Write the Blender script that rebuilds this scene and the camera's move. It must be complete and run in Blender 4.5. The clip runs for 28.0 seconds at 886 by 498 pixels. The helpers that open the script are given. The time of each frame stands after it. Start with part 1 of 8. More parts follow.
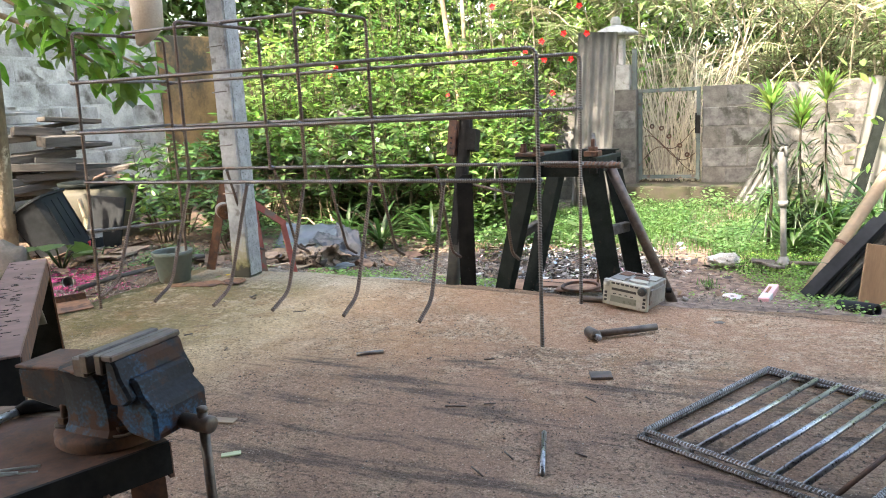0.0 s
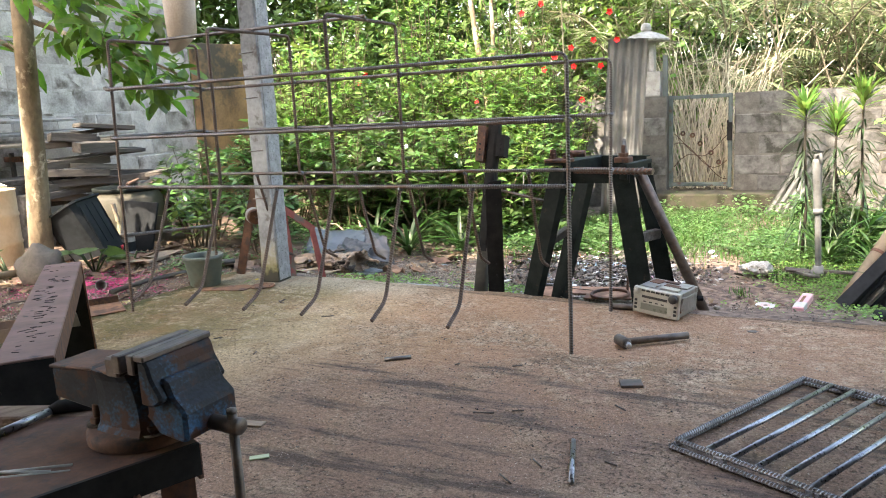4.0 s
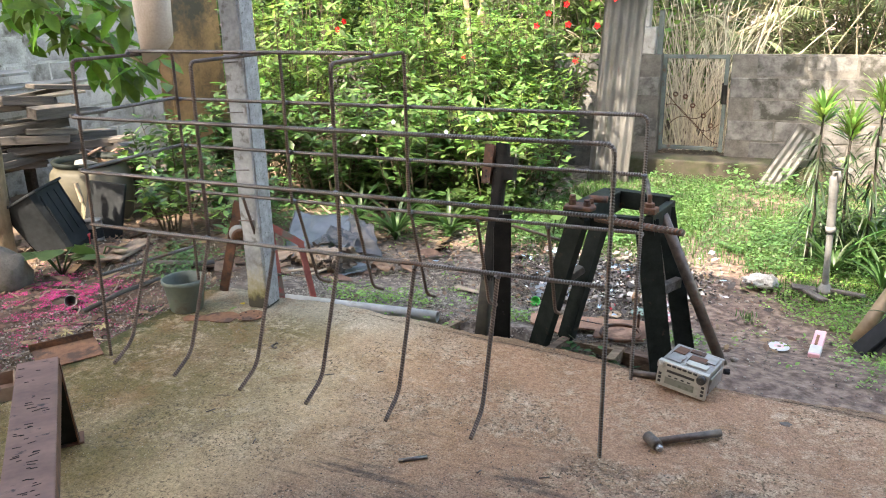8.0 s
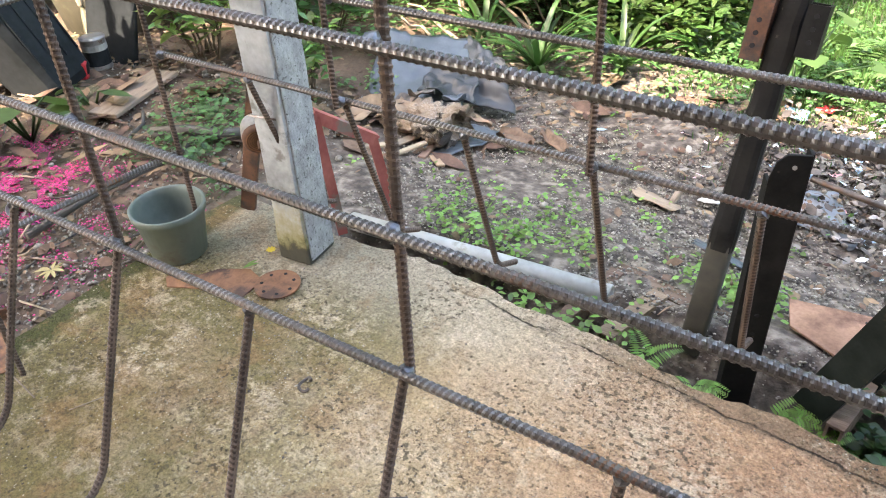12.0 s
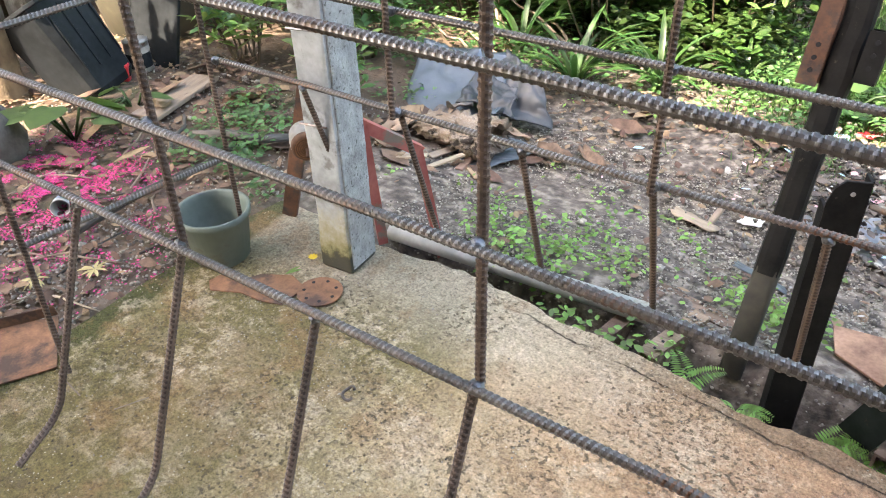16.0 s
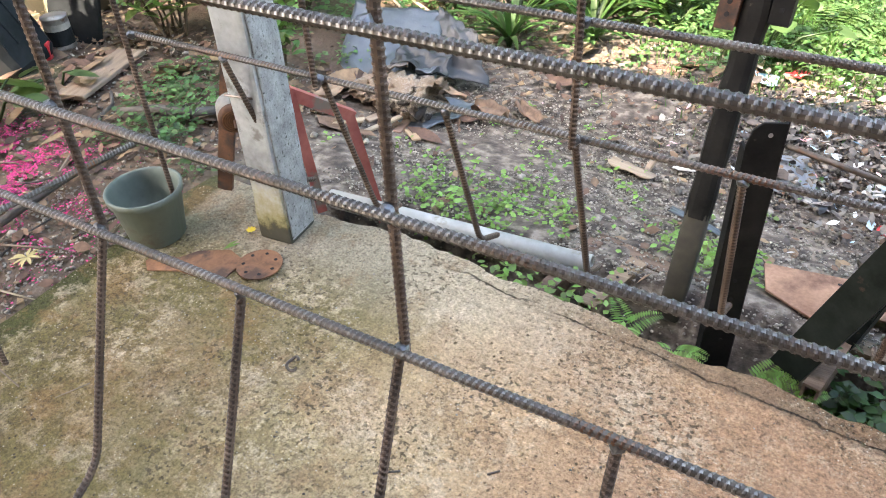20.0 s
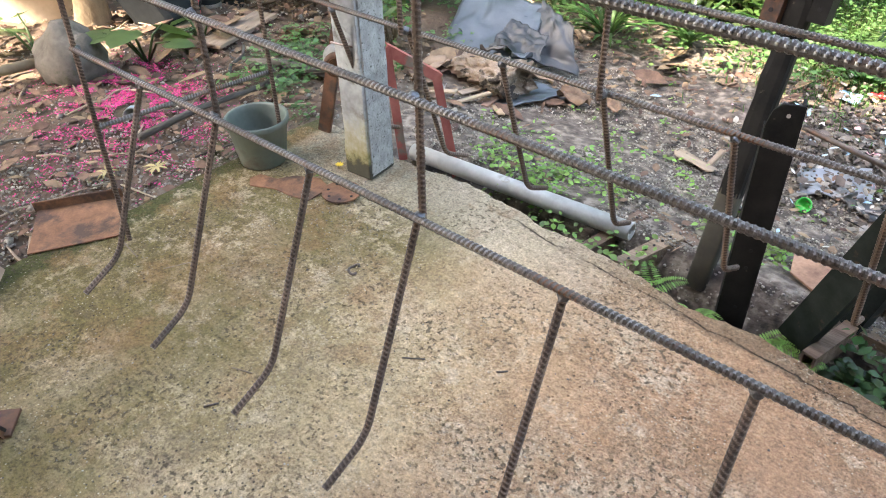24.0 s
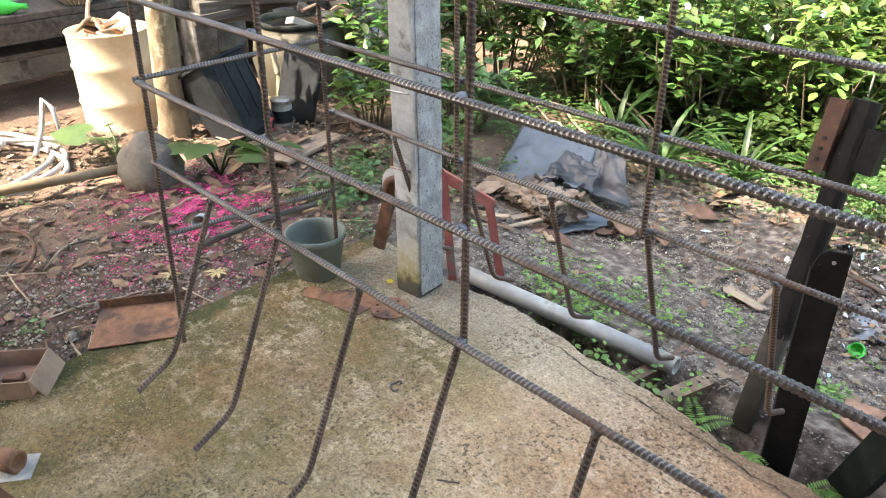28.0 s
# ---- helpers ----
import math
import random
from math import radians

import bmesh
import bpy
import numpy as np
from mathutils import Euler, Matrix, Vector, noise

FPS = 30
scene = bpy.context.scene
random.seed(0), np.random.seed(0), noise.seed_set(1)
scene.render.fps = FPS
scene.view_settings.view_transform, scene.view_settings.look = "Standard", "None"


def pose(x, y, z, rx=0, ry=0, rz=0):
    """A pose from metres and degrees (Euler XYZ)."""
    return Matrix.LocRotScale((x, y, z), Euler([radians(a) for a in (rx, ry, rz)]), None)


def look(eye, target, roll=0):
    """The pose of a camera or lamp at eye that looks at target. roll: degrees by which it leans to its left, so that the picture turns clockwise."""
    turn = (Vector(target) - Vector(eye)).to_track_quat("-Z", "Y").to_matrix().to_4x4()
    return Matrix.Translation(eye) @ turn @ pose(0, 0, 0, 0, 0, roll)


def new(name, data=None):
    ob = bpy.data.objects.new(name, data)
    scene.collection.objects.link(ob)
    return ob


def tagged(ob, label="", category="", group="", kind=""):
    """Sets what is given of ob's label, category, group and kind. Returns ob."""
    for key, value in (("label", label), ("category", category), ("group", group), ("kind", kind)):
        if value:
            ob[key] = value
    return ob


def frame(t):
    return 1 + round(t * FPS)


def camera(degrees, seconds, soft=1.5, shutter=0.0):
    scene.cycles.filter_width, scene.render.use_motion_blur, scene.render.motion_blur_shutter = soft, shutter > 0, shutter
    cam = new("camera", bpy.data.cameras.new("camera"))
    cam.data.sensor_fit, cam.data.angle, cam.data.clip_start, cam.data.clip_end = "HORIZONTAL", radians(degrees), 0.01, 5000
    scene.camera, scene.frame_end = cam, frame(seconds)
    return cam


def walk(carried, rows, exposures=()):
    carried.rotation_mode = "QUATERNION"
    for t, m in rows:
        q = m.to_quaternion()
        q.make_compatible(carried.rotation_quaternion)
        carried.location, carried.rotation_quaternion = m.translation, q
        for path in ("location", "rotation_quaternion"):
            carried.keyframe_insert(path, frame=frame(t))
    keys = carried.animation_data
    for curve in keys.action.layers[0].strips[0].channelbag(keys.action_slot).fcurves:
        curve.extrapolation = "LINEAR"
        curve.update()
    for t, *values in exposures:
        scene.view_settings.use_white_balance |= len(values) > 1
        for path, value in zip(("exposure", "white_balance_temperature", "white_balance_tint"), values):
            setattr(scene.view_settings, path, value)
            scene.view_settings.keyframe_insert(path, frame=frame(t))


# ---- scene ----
cam = camera(60.3, 28.0, soft=1.05)
PATH = [
    (0, (0.67, -2.216, 0.782), (-0.134, -0.426, 0.395), -3.0),
    (0.5, (0.669, -2.212, 0.78), (-0.144, -0.423, 0.406), -2.7),
    (1, (0.667, -2.217, 0.778), (-0.158, -0.429, 0.429), -2.5),
    (1.5, (0.664, -2.219, 0.777), (-0.181, -0.435, 0.456), -2.3),
    (2, (0.662, -2.222, 0.777), (-0.203, -0.444, 0.475), -2.2),
    (2.5, (0.661, -2.22, 0.774), (-0.216, -0.449, 0.469), -2.4),
    (3, (0.663, -2.221, 0.78), (-0.216, -0.458, 0.438), -2.6),
    (3.5, (0.664, -2.212, 0.776), (-0.207, -0.449, 0.409), -3.0),
    (5.5, (0.662, -2.22, 0.777), (-0.201, -0.45, 0.428), -2.7),
    (6, (0.664, -2.223, 0.775), (-0.194, -0.45, 0.424), -2.0),
    (6.5, (0.628, -2.207, 0.774), (-0.213, -0.437, 0.374), -1.2),
    (7, (0.497, -2.141, 0.849), (-0.307, -0.373, 0.373), -0.6),
    (7.5, (0.483, -2.071, 1.188), (-0.311, -0.322, 0.631), -0.6),
    (8, (0.366, -1.945, 1.276), (-0.395, -0.202, 0.658), -1.3),
    (8.5, (0.137, -1.748, 1.322), (-0.561, 0.0, 0.644), -2.0),
    (9, (0.049, -1.647, 1.313), (-0.614, 0.063, 0.516), -2.3),
    (9.5, (0.049, -1.425, 1.268), (-0.621, 0.229, 0.365), -2.9),
    (10, (0.053, -1.209, 1.254), (-0.618, 0.385, 0.249), -2.9),
    (10.5, (-0.1, -0.927, 1.189), (-0.802, 0.598, 0.102), -2.9),
    (11, (-0.259, -0.717, 1.193), (-0.998, 0.751, 0.053), -2.4),
    (11.5, (-0.385, -0.517, 1.155), (-1.234, 0.875, -0.002), -3.0),
    (12, (-0.455, -0.461, 1.155), (-1.371, 0.865, -0.029), -3.2),
    (12.5, (-0.494, -0.47, 1.159), (-1.474, 0.792, -0.044), -3.8),
    (14.5, (-0.51, -0.477, 1.157), (-1.48, 0.8, -0.039), -2.8),
    (15, (-0.51, -0.484, 1.161), (-1.474, 0.816, -0.014), -2.3),
    (15.5, (-0.512, -0.489, 1.161), (-1.475, 0.823, -0.002), -2.0),
    (16, (-0.514, -0.498, 1.162), (-1.47, 0.821, 0.002), -1.9),
    (16.5, (-0.517, -0.501, 1.159), (-1.463, 0.823, -0.004), -1.9),
    (17, (-0.523, -0.5, 1.158), (-1.454, 0.834, -0.005), -2.0),
    (17.5, (-0.526, -0.497, 1.158), (-1.444, 0.851, 0.0), -2.3),
    (18, (-0.509, -0.488, 1.164), (-1.418, 0.88, 0.023), -2.3),
    (18.5, (-0.506, -0.487, 1.173), (-1.417, 0.895, 0.051), -2.8),
    (19, (-0.495, -0.479, 1.181), (-1.395, 0.906, 0.053), -3.1),
    (19.5, (-0.485, -0.478, 1.176), (-1.365, 0.892, 0.015), -3.2),
    (20, (-0.473, -0.474, 1.167), (-1.306, 0.85, -0.079), -3.4),
    (20.5, (-0.461, -0.49, 1.16), (-1.251, 0.774, -0.173), -3.0),
    (21, (-0.438, -0.51, 1.163), (-1.199, 0.674, -0.258), -2.6),
    (21.5, (-0.399, -0.499, 1.143), (-1.146, 0.567, -0.375), -2.1),
    (23.5, (-0.195, -0.647, 1.184), (-1.194, 0.457, -0.152), -1.7),
    (24, (-0.193, -0.657, 1.189), (-1.252, 0.523, -0.03), -1.7),
    (24.5, (-0.193, -0.655, 1.219), (-1.303, 0.614, 0.142), -1.5),
    (25, (-0.2, -0.656, 1.249), (-1.342, 0.689, 0.308), -1.4),
    (25.5, (-0.195, -0.657, 1.262), (-1.361, 0.739, 0.43), -1.2),
    (26, (-0.188, -0.658, 1.265), (-1.368, 0.751, 0.475), -1.4),
    (26.5, (-0.177, -0.658, 1.26), (-1.372, 0.735, 0.465), -1.3),
    (27, (-0.168, -0.659, 1.249), (-1.378, 0.698, 0.415), -1.4),
    (27.5, (-0.159, -0.665, 1.236), (-1.4, 0.624, 0.343), -1.2),
    (28, (-0.163, -0.67, 1.228), (-1.429, 0.542, 0.263), -0.5),
]
walk(cam, [(t, look(eye, target, roll)) for t, eye, target, roll in PATH],
     [(0, 3.24, 7400, 14), (1.2, 3.18, 7400, 14), (2.2, 3.06, 7400, 14), (7, 3.06, 7400, 14), (9, 3.02, 7400, 14), (10, 3.29, 7400, 14), (11, 3.48, 7400, 14), (18, 3.50, 7400, 14), (22, 3.42, 7400, 14), (24, 3.42, 7400, 14), (25.5, 3.28, 7400, 14), (28, 3.25, 7400, 14)])

# ---- world and sun ----
SUN_FROM = Vector((-0.30, -0.72, 0.95)).normalized()
world = bpy.data.worlds.new("sky")
scene.world = world
world.use_nodes = True
wn = world.node_tree
sky = wn.nodes.new("ShaderNodeTexSky")
sky.sky_type = "NISHITA"
sky.sun_disc = False
sky.sun_elevation = math.asin(SUN_FROM.z)
sky.sun_rotation = math.atan2(SUN_FROM.x, SUN_FROM.y)
sky.air_density = 1.3
sky.dust_density = 3.0
wn.nodes["Background"].inputs[1].default_value = 0.15
wn.links.new(sky.outputs[0], wn.nodes["Background"].inputs[0])
sun = new("sun", bpy.data.lights.new("sun", "SUN"))
sun.data.energy, sun.data.angle, sun.data.color = 2.5, radians(0.6), (1.0, 0.93, 0.82)
sun.matrix_world = look(SUN_FROM * 30, (0, 0, 0))
scene.view_settings.exposure = 2.75

# ---- materials ----
MATS = {}


def nodes_of(m):
    return m.node_tree.nodes, m.node_tree.links


def ramp(ns, stops):
    r = ns.new("ShaderNodeValToRGB")
    e = r.color_ramp.elements
    while len(e) < len(stops):
        e.new(0.5)
    for el, (p, c) in zip(e, stops):
        el.position = p
        el.color = (*c, 1) if len(c) == 3 else c
    return r


def mat(name, cols, rough=0.8, scale=8.0, fine=60.0, bump=0.25, metal=0.0, spots=None, spot_scale=20.0, spot_at=(0.58, 0.66),
        random_value=0.0, island=False, translucent=0.0, stretch=(1, 1, 1), depth=0.01, rough_var=0.12):
    """Two scales of noise between the given colours, with grain relief and optional spots of wear."""
    m = bpy.data.materials.new(name)
    m.use_nodes = True
    ns, ln = nodes_of(m)
    b = ns["Principled BSDF"]
    tc = ns.new("ShaderNodeTexCoord")
    mp = ns.new("ShaderNodeMapping")
    mp.inputs["Scale"].default_value = stretch
    ln.new(tc.outputs["Object"], mp.inputs[0])
    if random_value and not island:
        oi = ns.new("ShaderNodeObjectInfo")
        sh = ns.new("ShaderNodeVectorMath")
        sh.operation = "MULTIPLY_ADD"
        ln.new(oi.outputs["Random"], sh.inputs[0])
        sh.inputs[1].default_value = (37.0, 53.0, 71.0)
        ln.new(tc.outputs["Object"], sh.inputs[2])
        ln.new(sh.outputs[0], mp.inputs[0])
    n1 = ns.new("ShaderNodeTexNoise")
    n1.inputs["Scale"].default_value, n1.inputs["Detail"].default_value = scale, 6
    n2 = ns.new("ShaderNodeTexNoise")
    n2.inputs["Scale"].default_value, n2.inputs["Detail"].default_value = fine, 4
    for n in (n1, n2):
        ln.new(mp.outputs[0], n.inputs["Vector"])
    mix = ns.new("ShaderNodeMath")
    mix.operation = "MULTIPLY_ADD"
    ln.new(n2.outputs[0], mix.inputs[0])
    mix.inputs[1].default_value = 0.4
    ln.new(n1.outputs[0], mix.inputs[2])
    k = len(cols)
    r = ramp(ns, [(0.45 + 0.5 * i / max(1, k - 1), c) for i, c in enumerate(cols)])
    ln.new(mix.outputs[0], r.inputs[0])
    col = r.outputs[0]
    if spots:
        n3 = ns.new("ShaderNodeTexNoise")
        n3.inputs["Scale"].default_value, n3.inputs["Detail"].default_value = spot_scale, 8
        n3.inputs["Roughness"].default_value = 0.65
        ln.new(mp.outputs[0], n3.inputs["Vector"])
        r3 = ramp(ns, [(spot_at[0], (0, 0, 0)), (spot_at[1], (1, 1, 1))])
        ln.new(n3.outputs[0], r3.inputs[0])
        mx = ns.new("ShaderNodeMix")
        mx.data_type = "RGBA"
        ln.new(r3.outputs[0], mx.inputs[0])
        ln.new(col, mx.inputs[6])
        mx.inputs[7].default_value = (*spots, 1)
        col = mx.outputs[2]
    if random_value:
        hs = ns.new("ShaderNodeHueSaturation")
        if island:
            src = ns.new("ShaderNodeNewGeometry").outputs["Random Per Island"]
        else:
            src = ns.new("ShaderNodeObjectInfo").outputs["Random"]
        mr = ns.new("ShaderNodeMapRange")
        mr.inputs[3].default_value, mr.inputs[4].default_value = 1 - random_value, 1 + random_value
        ln.new(src, mr.inputs[0])
        ln.new(mr.outputs[0], hs.inputs["Value"])
        mr2 = ns.new("ShaderNodeMapRange")
        mr2.inputs[3].default_value, mr2.inputs[4].default_value = 0.5 - 0.05 * random_value, 0.5 + 0.035 * random_value
        ln.new(src, mr2.inputs[0])
        ln.new(mr2.outputs[0], hs.inputs["Hue"])
        ln.new(col, hs.inputs["Color"])
        col = hs.outputs[0]
    ln.new(col, b.inputs["Base Color"])
    rr = ns.new("ShaderNodeMapRange")
    rr.inputs[3].default_value, rr.inputs[4].default_value = max(0.05, rough - rough_var), min(1, rough + rough_var)
    ln.new(n2.outputs[0], rr.inputs[0])
    ln.new(rr.outputs[0], b.inputs["Roughness"])
    b.inputs["Metallic"].default_value = metal
    if bump:
        bp = ns.new("ShaderNodeBump")
        bp.inputs["Strength"].default_value, bp.inputs["Distance"].default_value = bump, depth
        ln.new(mix.outputs[0], bp.inputs["Height"])
        ln.new(bp.outputs[0], b.inputs["Normal"])
    if translucent:
        tr = ns.new("ShaderNodeBsdfTranslucent")
        br = ns.new("ShaderNodeHueSaturation")
        br.inputs["Value"].default_value, br.inputs["Saturation"].default_value = 1.6, 1.1
        ln.new(col, br.inputs["Color"])
        ln.new(br.outputs[0], tr.inputs[0])
        ms = ns.new("ShaderNodeMixShader")
        ms.inputs[0].default_value = translucent
        ln.new(b.outputs[0], ms.inputs[1])
        ln.new(tr.outputs[0], ms.inputs[2])
        ln.new(ms.outputs[0], ns["Material Output"].inputs[0])
    MATS[name] = m
    return m


def leaf_mat(name, a, b_, var=0.5, tr=0.28, rough=0.45):
    return mat(name, [a, b_], rough=rough, scale=6, fine=40, bump=0.15, random_value=var, island=True, translucent=tr, depth=0.004)


STEEL = mat("mill_steel", [(0.066, 0.062, 0.060), (0.28, 0.268, 0.262)], rough=0.34, scale=9, fine=120, bump=0.25, metal=0.85,
            spots=(0.17, 0.085, 0.05), spot_scale=6, spot_at=(0.52, 0.70), depth=0.001)
# darker steels for the rib valleys, with the groove shading put into the colour
VALLEY_STEEL = mat("shaded_rib_valley", [(0.034, 0.029, 0.026), (0.13, 0.108, 0.095)], rough=0.5, scale=12, fine=140, bump=0.3, metal=0.4,
            spots=(0.11, 0.055, 0.03), spot_scale=7, spot_at=(0.55, 0.70), depth=0.001)
VALLEY_BROWN = mat("shaded_brown_valley", [(0.032, 0.021, 0.016), (0.10, 0.064, 0.048)], rough=0.6, scale=12, fine=140, bump=0.3, metal=0.3, depth=0.001)
STEEL_BROWN = mat("browned_steel", [(0.075, 0.054, 0.044), (0.23, 0.165, 0.13)], rough=0.46, scale=12, fine=130, bump=0.3, metal=0.55,
                  spots=(0.075, 0.062, 0.058), spot_scale=7, spot_at=(0.50, 0.66), depth=0.001)
STEEL_BLUE = mat("blue_mill_steel", [(0.09, 0.094, 0.102), (0.40, 0.41, 0.43)], rough=0.30, scale=14, fine=120, bump=0.25, metal=0.75,
                 spots=(0.085, 0.048, 0.03), spot_scale=9, spot_at=(0.6, 0.78), depth=0.001)
RUST = mat("rusty_steel", [(0.055, 0.028, 0.019), (0.17, 0.08, 0.045)], rough=0.8, scale=24, fine=170, bump=0.6, metal=0.15,
           spots=(0.04, 0.032, 0.03), spot_scale=18, spot_at=(0.52, 0.66), depth=0.002)
RUST_ORANGE = mat("orange_rust", [(0.095, 0.046, 0.026), (0.32, 0.155, 0.078)], rough=0.9, scale=16, fine=150, bump=0.5, spots=(0.07, 0.04, 0.029),
                  spot_scale=9, spot_at=(0.48, 0.60), depth=0.002)
PLATE_RUST = mat("pale_rusted_plate", [(0.17, 0.086, 0.052), (0.42, 0.25, 0.165)], rough=0.9, scale=9, fine=120, bump=0.5, spots=(0.11, 0.055, 0.036),
                 spot_scale=6, spot_at=(0.50, 0.64), depth=0.002)
WELD = mat("weld_bead", [(0.05, 0.05, 0.055), (0.2, 0.2, 0.21)], rough=0.35, scale=60, fine=300, bump=0.7, metal=0.7, depth=0.001)
DARK_GREEN = mat("dark_green_paint", [(0.006, 0.008, 0.0075), (0.022, 0.028, 0.025)], rough=0.6, scale=22, fine=160, bump=0.3,
                 spots=(0.075, 0.048, 0.035), spot_scale=20, spot_at=(0.62, 0.72), depth=0.001)
TARRED = mat("blackened_steel", [(0.006, 0.006, 0.006), (0.02, 0.019, 0.018)], rough=0.62, scale=20, fine=150, bump=0.4,
             spots=(0.1, 0.09, 0.07), spot_scale=36, spot_at=(0.66, 0.74), depth=0.002)
MOSSY_STEEL = mat("mossy_stake_end", [(0.022, 0.020, 0.016), (0.07, 0.062, 0.044)], rough=0.9, scale=12, fine=60, bump=0.5)
BROWN_WOOD = mat("damp_brown_wood", [(0.095, 0.066, 0.048), (0.28, 0.205, 0.15)], rough=0.9, scale=5, fine=30, bump=0.6, stretch=(1, 8, 8), random_value=0.25)
OLD_WOOD = mat("weathered_wood", [(0.032, 0.029, 0.026), (0.12, 0.107, 0.093)], rough=0.9, scale=5, fine=30, bump=0.6, stretch=(1, 8, 8), random_value=0.3)
PALE_WOOD = mat("pale_wood", [(0.19, 0.14, 0.095), (0.36, 0.29, 0.21)], rough=0.85, scale=5, fine=30, bump=0.4, stretch=(1, 8, 8), random_value=0.2)
PLY = mat("brown_board", [(0.2, 0.12, 0.065), (0.32, 0.2, 0.11)], rough=0.8, scale=4, fine=40, bump=0.2, stretch=(6, 1, 1))
# pale spots: light bark patches, with sun flecks painted in
BARK = mat("tree_bark", [(0.10, 0.072, 0.045), (0.34, 0.26, 0.165)], rough=0.95, scale=9, fine=40, bump=0.9, spots=(0.56, 0.47, 0.34), spot_scale=7,
           spot_at=(0.53, 0.60), stretch=(1, 1, 0.7), depth=0.02)
DARK_STEM = mat("dark_cane", [(0.016, 0.013, 0.009), (0.05, 0.04, 0.027)], rough=0.85, scale=18, fine=60, bump=0.3)
STEM = mat("plant_stem", [(0.045, 0.034, 0.022), (0.13, 0.098, 0.06)], rough=0.8, scale=15, fine=60, bump=0.3)
ROUGHCAST = mat("bare_rough_concrete", [(0.22, 0.22, 0.215), (0.42, 0.42, 0.41)], rough=0.95, scale=30, fine=160, bump=1.0, spots=(0.10, 0.098, 0.09),
                spot_scale=90, spot_at=(0.58, 0.64), depth=0.010)
BLOCK = mat("concrete_block", [(0.042, 0.041, 0.039), (0.21, 0.205, 0.198)], rough=0.95, scale=9, fine=45, bump=1.0, spots=(0.045, 0.044, 0.036),
            spot_scale=6, spot_at=(0.50, 0.62), random_value=0.18, depth=0.008)
BLOCK_PALE = mat("pale_block", [(0.22, 0.21, 0.192), (0.58, 0.56, 0.52)], rough=0.95, scale=5, fine=70, bump=1.0, spots=(0.12, 0.108, 0.09),
                 spot_scale=4, spot_at=(0.52, 0.66), random_value=0.16, depth=0.008)
MOSSY_STEP = mat("mossy_step_concrete", [(0.022, 0.020, 0.014), (0.085, 0.072, 0.05)], rough=0.95, scale=5, fine=50, bump=0.9, spots=(0.028, 0.034, 0.012), spot_scale=5, spot_at=(0.47, 0.60), depth=0.006)
MORTAR = mat("mortar", [(0.06, 0.057, 0.05), (0.17, 0.16, 0.145)], rough=0.95, scale=12, fine=70, bump=0.6)
OCHRE = mat("ochre_render", [(0.09, 0.06, 0.032), (0.30, 0.185, 0.085)], rough=0.95, scale=4, fine=50, bump=0.5, spots=(0.055, 0.048, 0.034), spot_scale=3.2, spot_at=(0.47, 0.60))
ZINC = mat("weathered_zinc", [(0.13, 0.13, 0.126), (0.33, 0.33, 0.32)], rough=0.6, scale=4, fine=40, bump=0.2, metal=0.25, spots=(0.17, 0.15, 0.13), spot_scale=5,
           stretch=(1, 1, 0.3))
GATE_PAINT = mat("faded_green_paint", [(0.05, 0.07, 0.066), (0.12, 0.145, 0.135)], rough=0.65, scale=12, fine=70, bump=0.2, spots=(0.09, 0.05, 0.03), spot_scale=14)
BLUE_PAINT = mat("chipped_blue_paint", [(0.017, 0.014, 0.013), (0.030, 0.034, 0.040), (0.046, 0.145, 0.265)], rough=0.6, scale=8, fine=190, bump=0.5,
                 spots=(0.066, 0.034, 0.023), spot_scale=17, spot_at=(0.48, 0.57), depth=0.002)
BARE_IRON = mat("worn_cast_iron", [(0.06, 0.05, 0.044), (0.17, 0.135, 0.112)], rough=0.5, scale=34, fine=220, bump=0.4, metal=0.45, depth=0.001, spots=(0.13, 0.075, 0.05), spot_scale=30, spot_at=(0.54, 0.68))
RED_PAINT = mat("faded_red_paint", [(0.26, 0.05, 0.04), (0.46, 0.15, 0.12)], rough=0.7, scale=9, fine=60, bump=0.3, spots=(0.2, 0.15, 0.12), spot_scale=12)
BLACK_RUBBER = mat("black_rubber", [(0.012, 0.012, 0.013), (0.03, 0.03, 0.032)], rough=0.85, scale=20, fine=90, bump=0.2)
BLACK_PLASTIC = mat("dusty_black_plastic", [(0.009, 0.0105, 0.012), (0.028, 0.032, 0.035)], rough=0.62, scale=5, fine=40, bump=0.1)
BUCKET_MAT = mat("dull_green_plastic", [(0.085, 0.112, 0.095), (0.17, 0.20, 0.172)], rough=0.55, scale=6, fine=50, bump=0.15, spots=(0.09, 0.06, 0.05),
                 spot_scale=6, spot_at=(0.56, 0.68))
PIPE_GREY = mat("grimy_grey_plastic", [(0.08, 0.083, 0.08), (0.19, 0.193, 0.187)], rough=0.55, scale=14, fine=70, bump=0.2, spots=(0.09, 0.085, 0.07), spot_scale=16)
PVC = mat("dirty_pvc", [(0.25, 0.255, 0.235), (0.50, 0.50, 0.47)], rough=0.5, scale=6, fine=40, bump=0.15, spots=(0.22, 0.2, 0.15), spot_scale=9)
TARP = mat("grey_tarpaulin", [(0.042, 0.052, 0.062), (0.105, 0.125, 0.145)], rough=0.33, scale=3, fine=25, bump=0.35)
SHEET_BLUE = mat("blue_grey_sheet", [(0.13, 0.15, 0.175), (0.28, 0.31, 0.35)], rough=0.4, scale=5, fine=35, bump=0.2, spots=(0.18, 0.13, 0.10), spot_scale=5, spot_at=(0.56, 0.66))
FADED_PINK = mat("faded_pink_plastic", [(0.26, 0.12, 0.13), (0.46, 0.25, 0.27)], rough=0.6, scale=12, fine=60, bump=0.1)
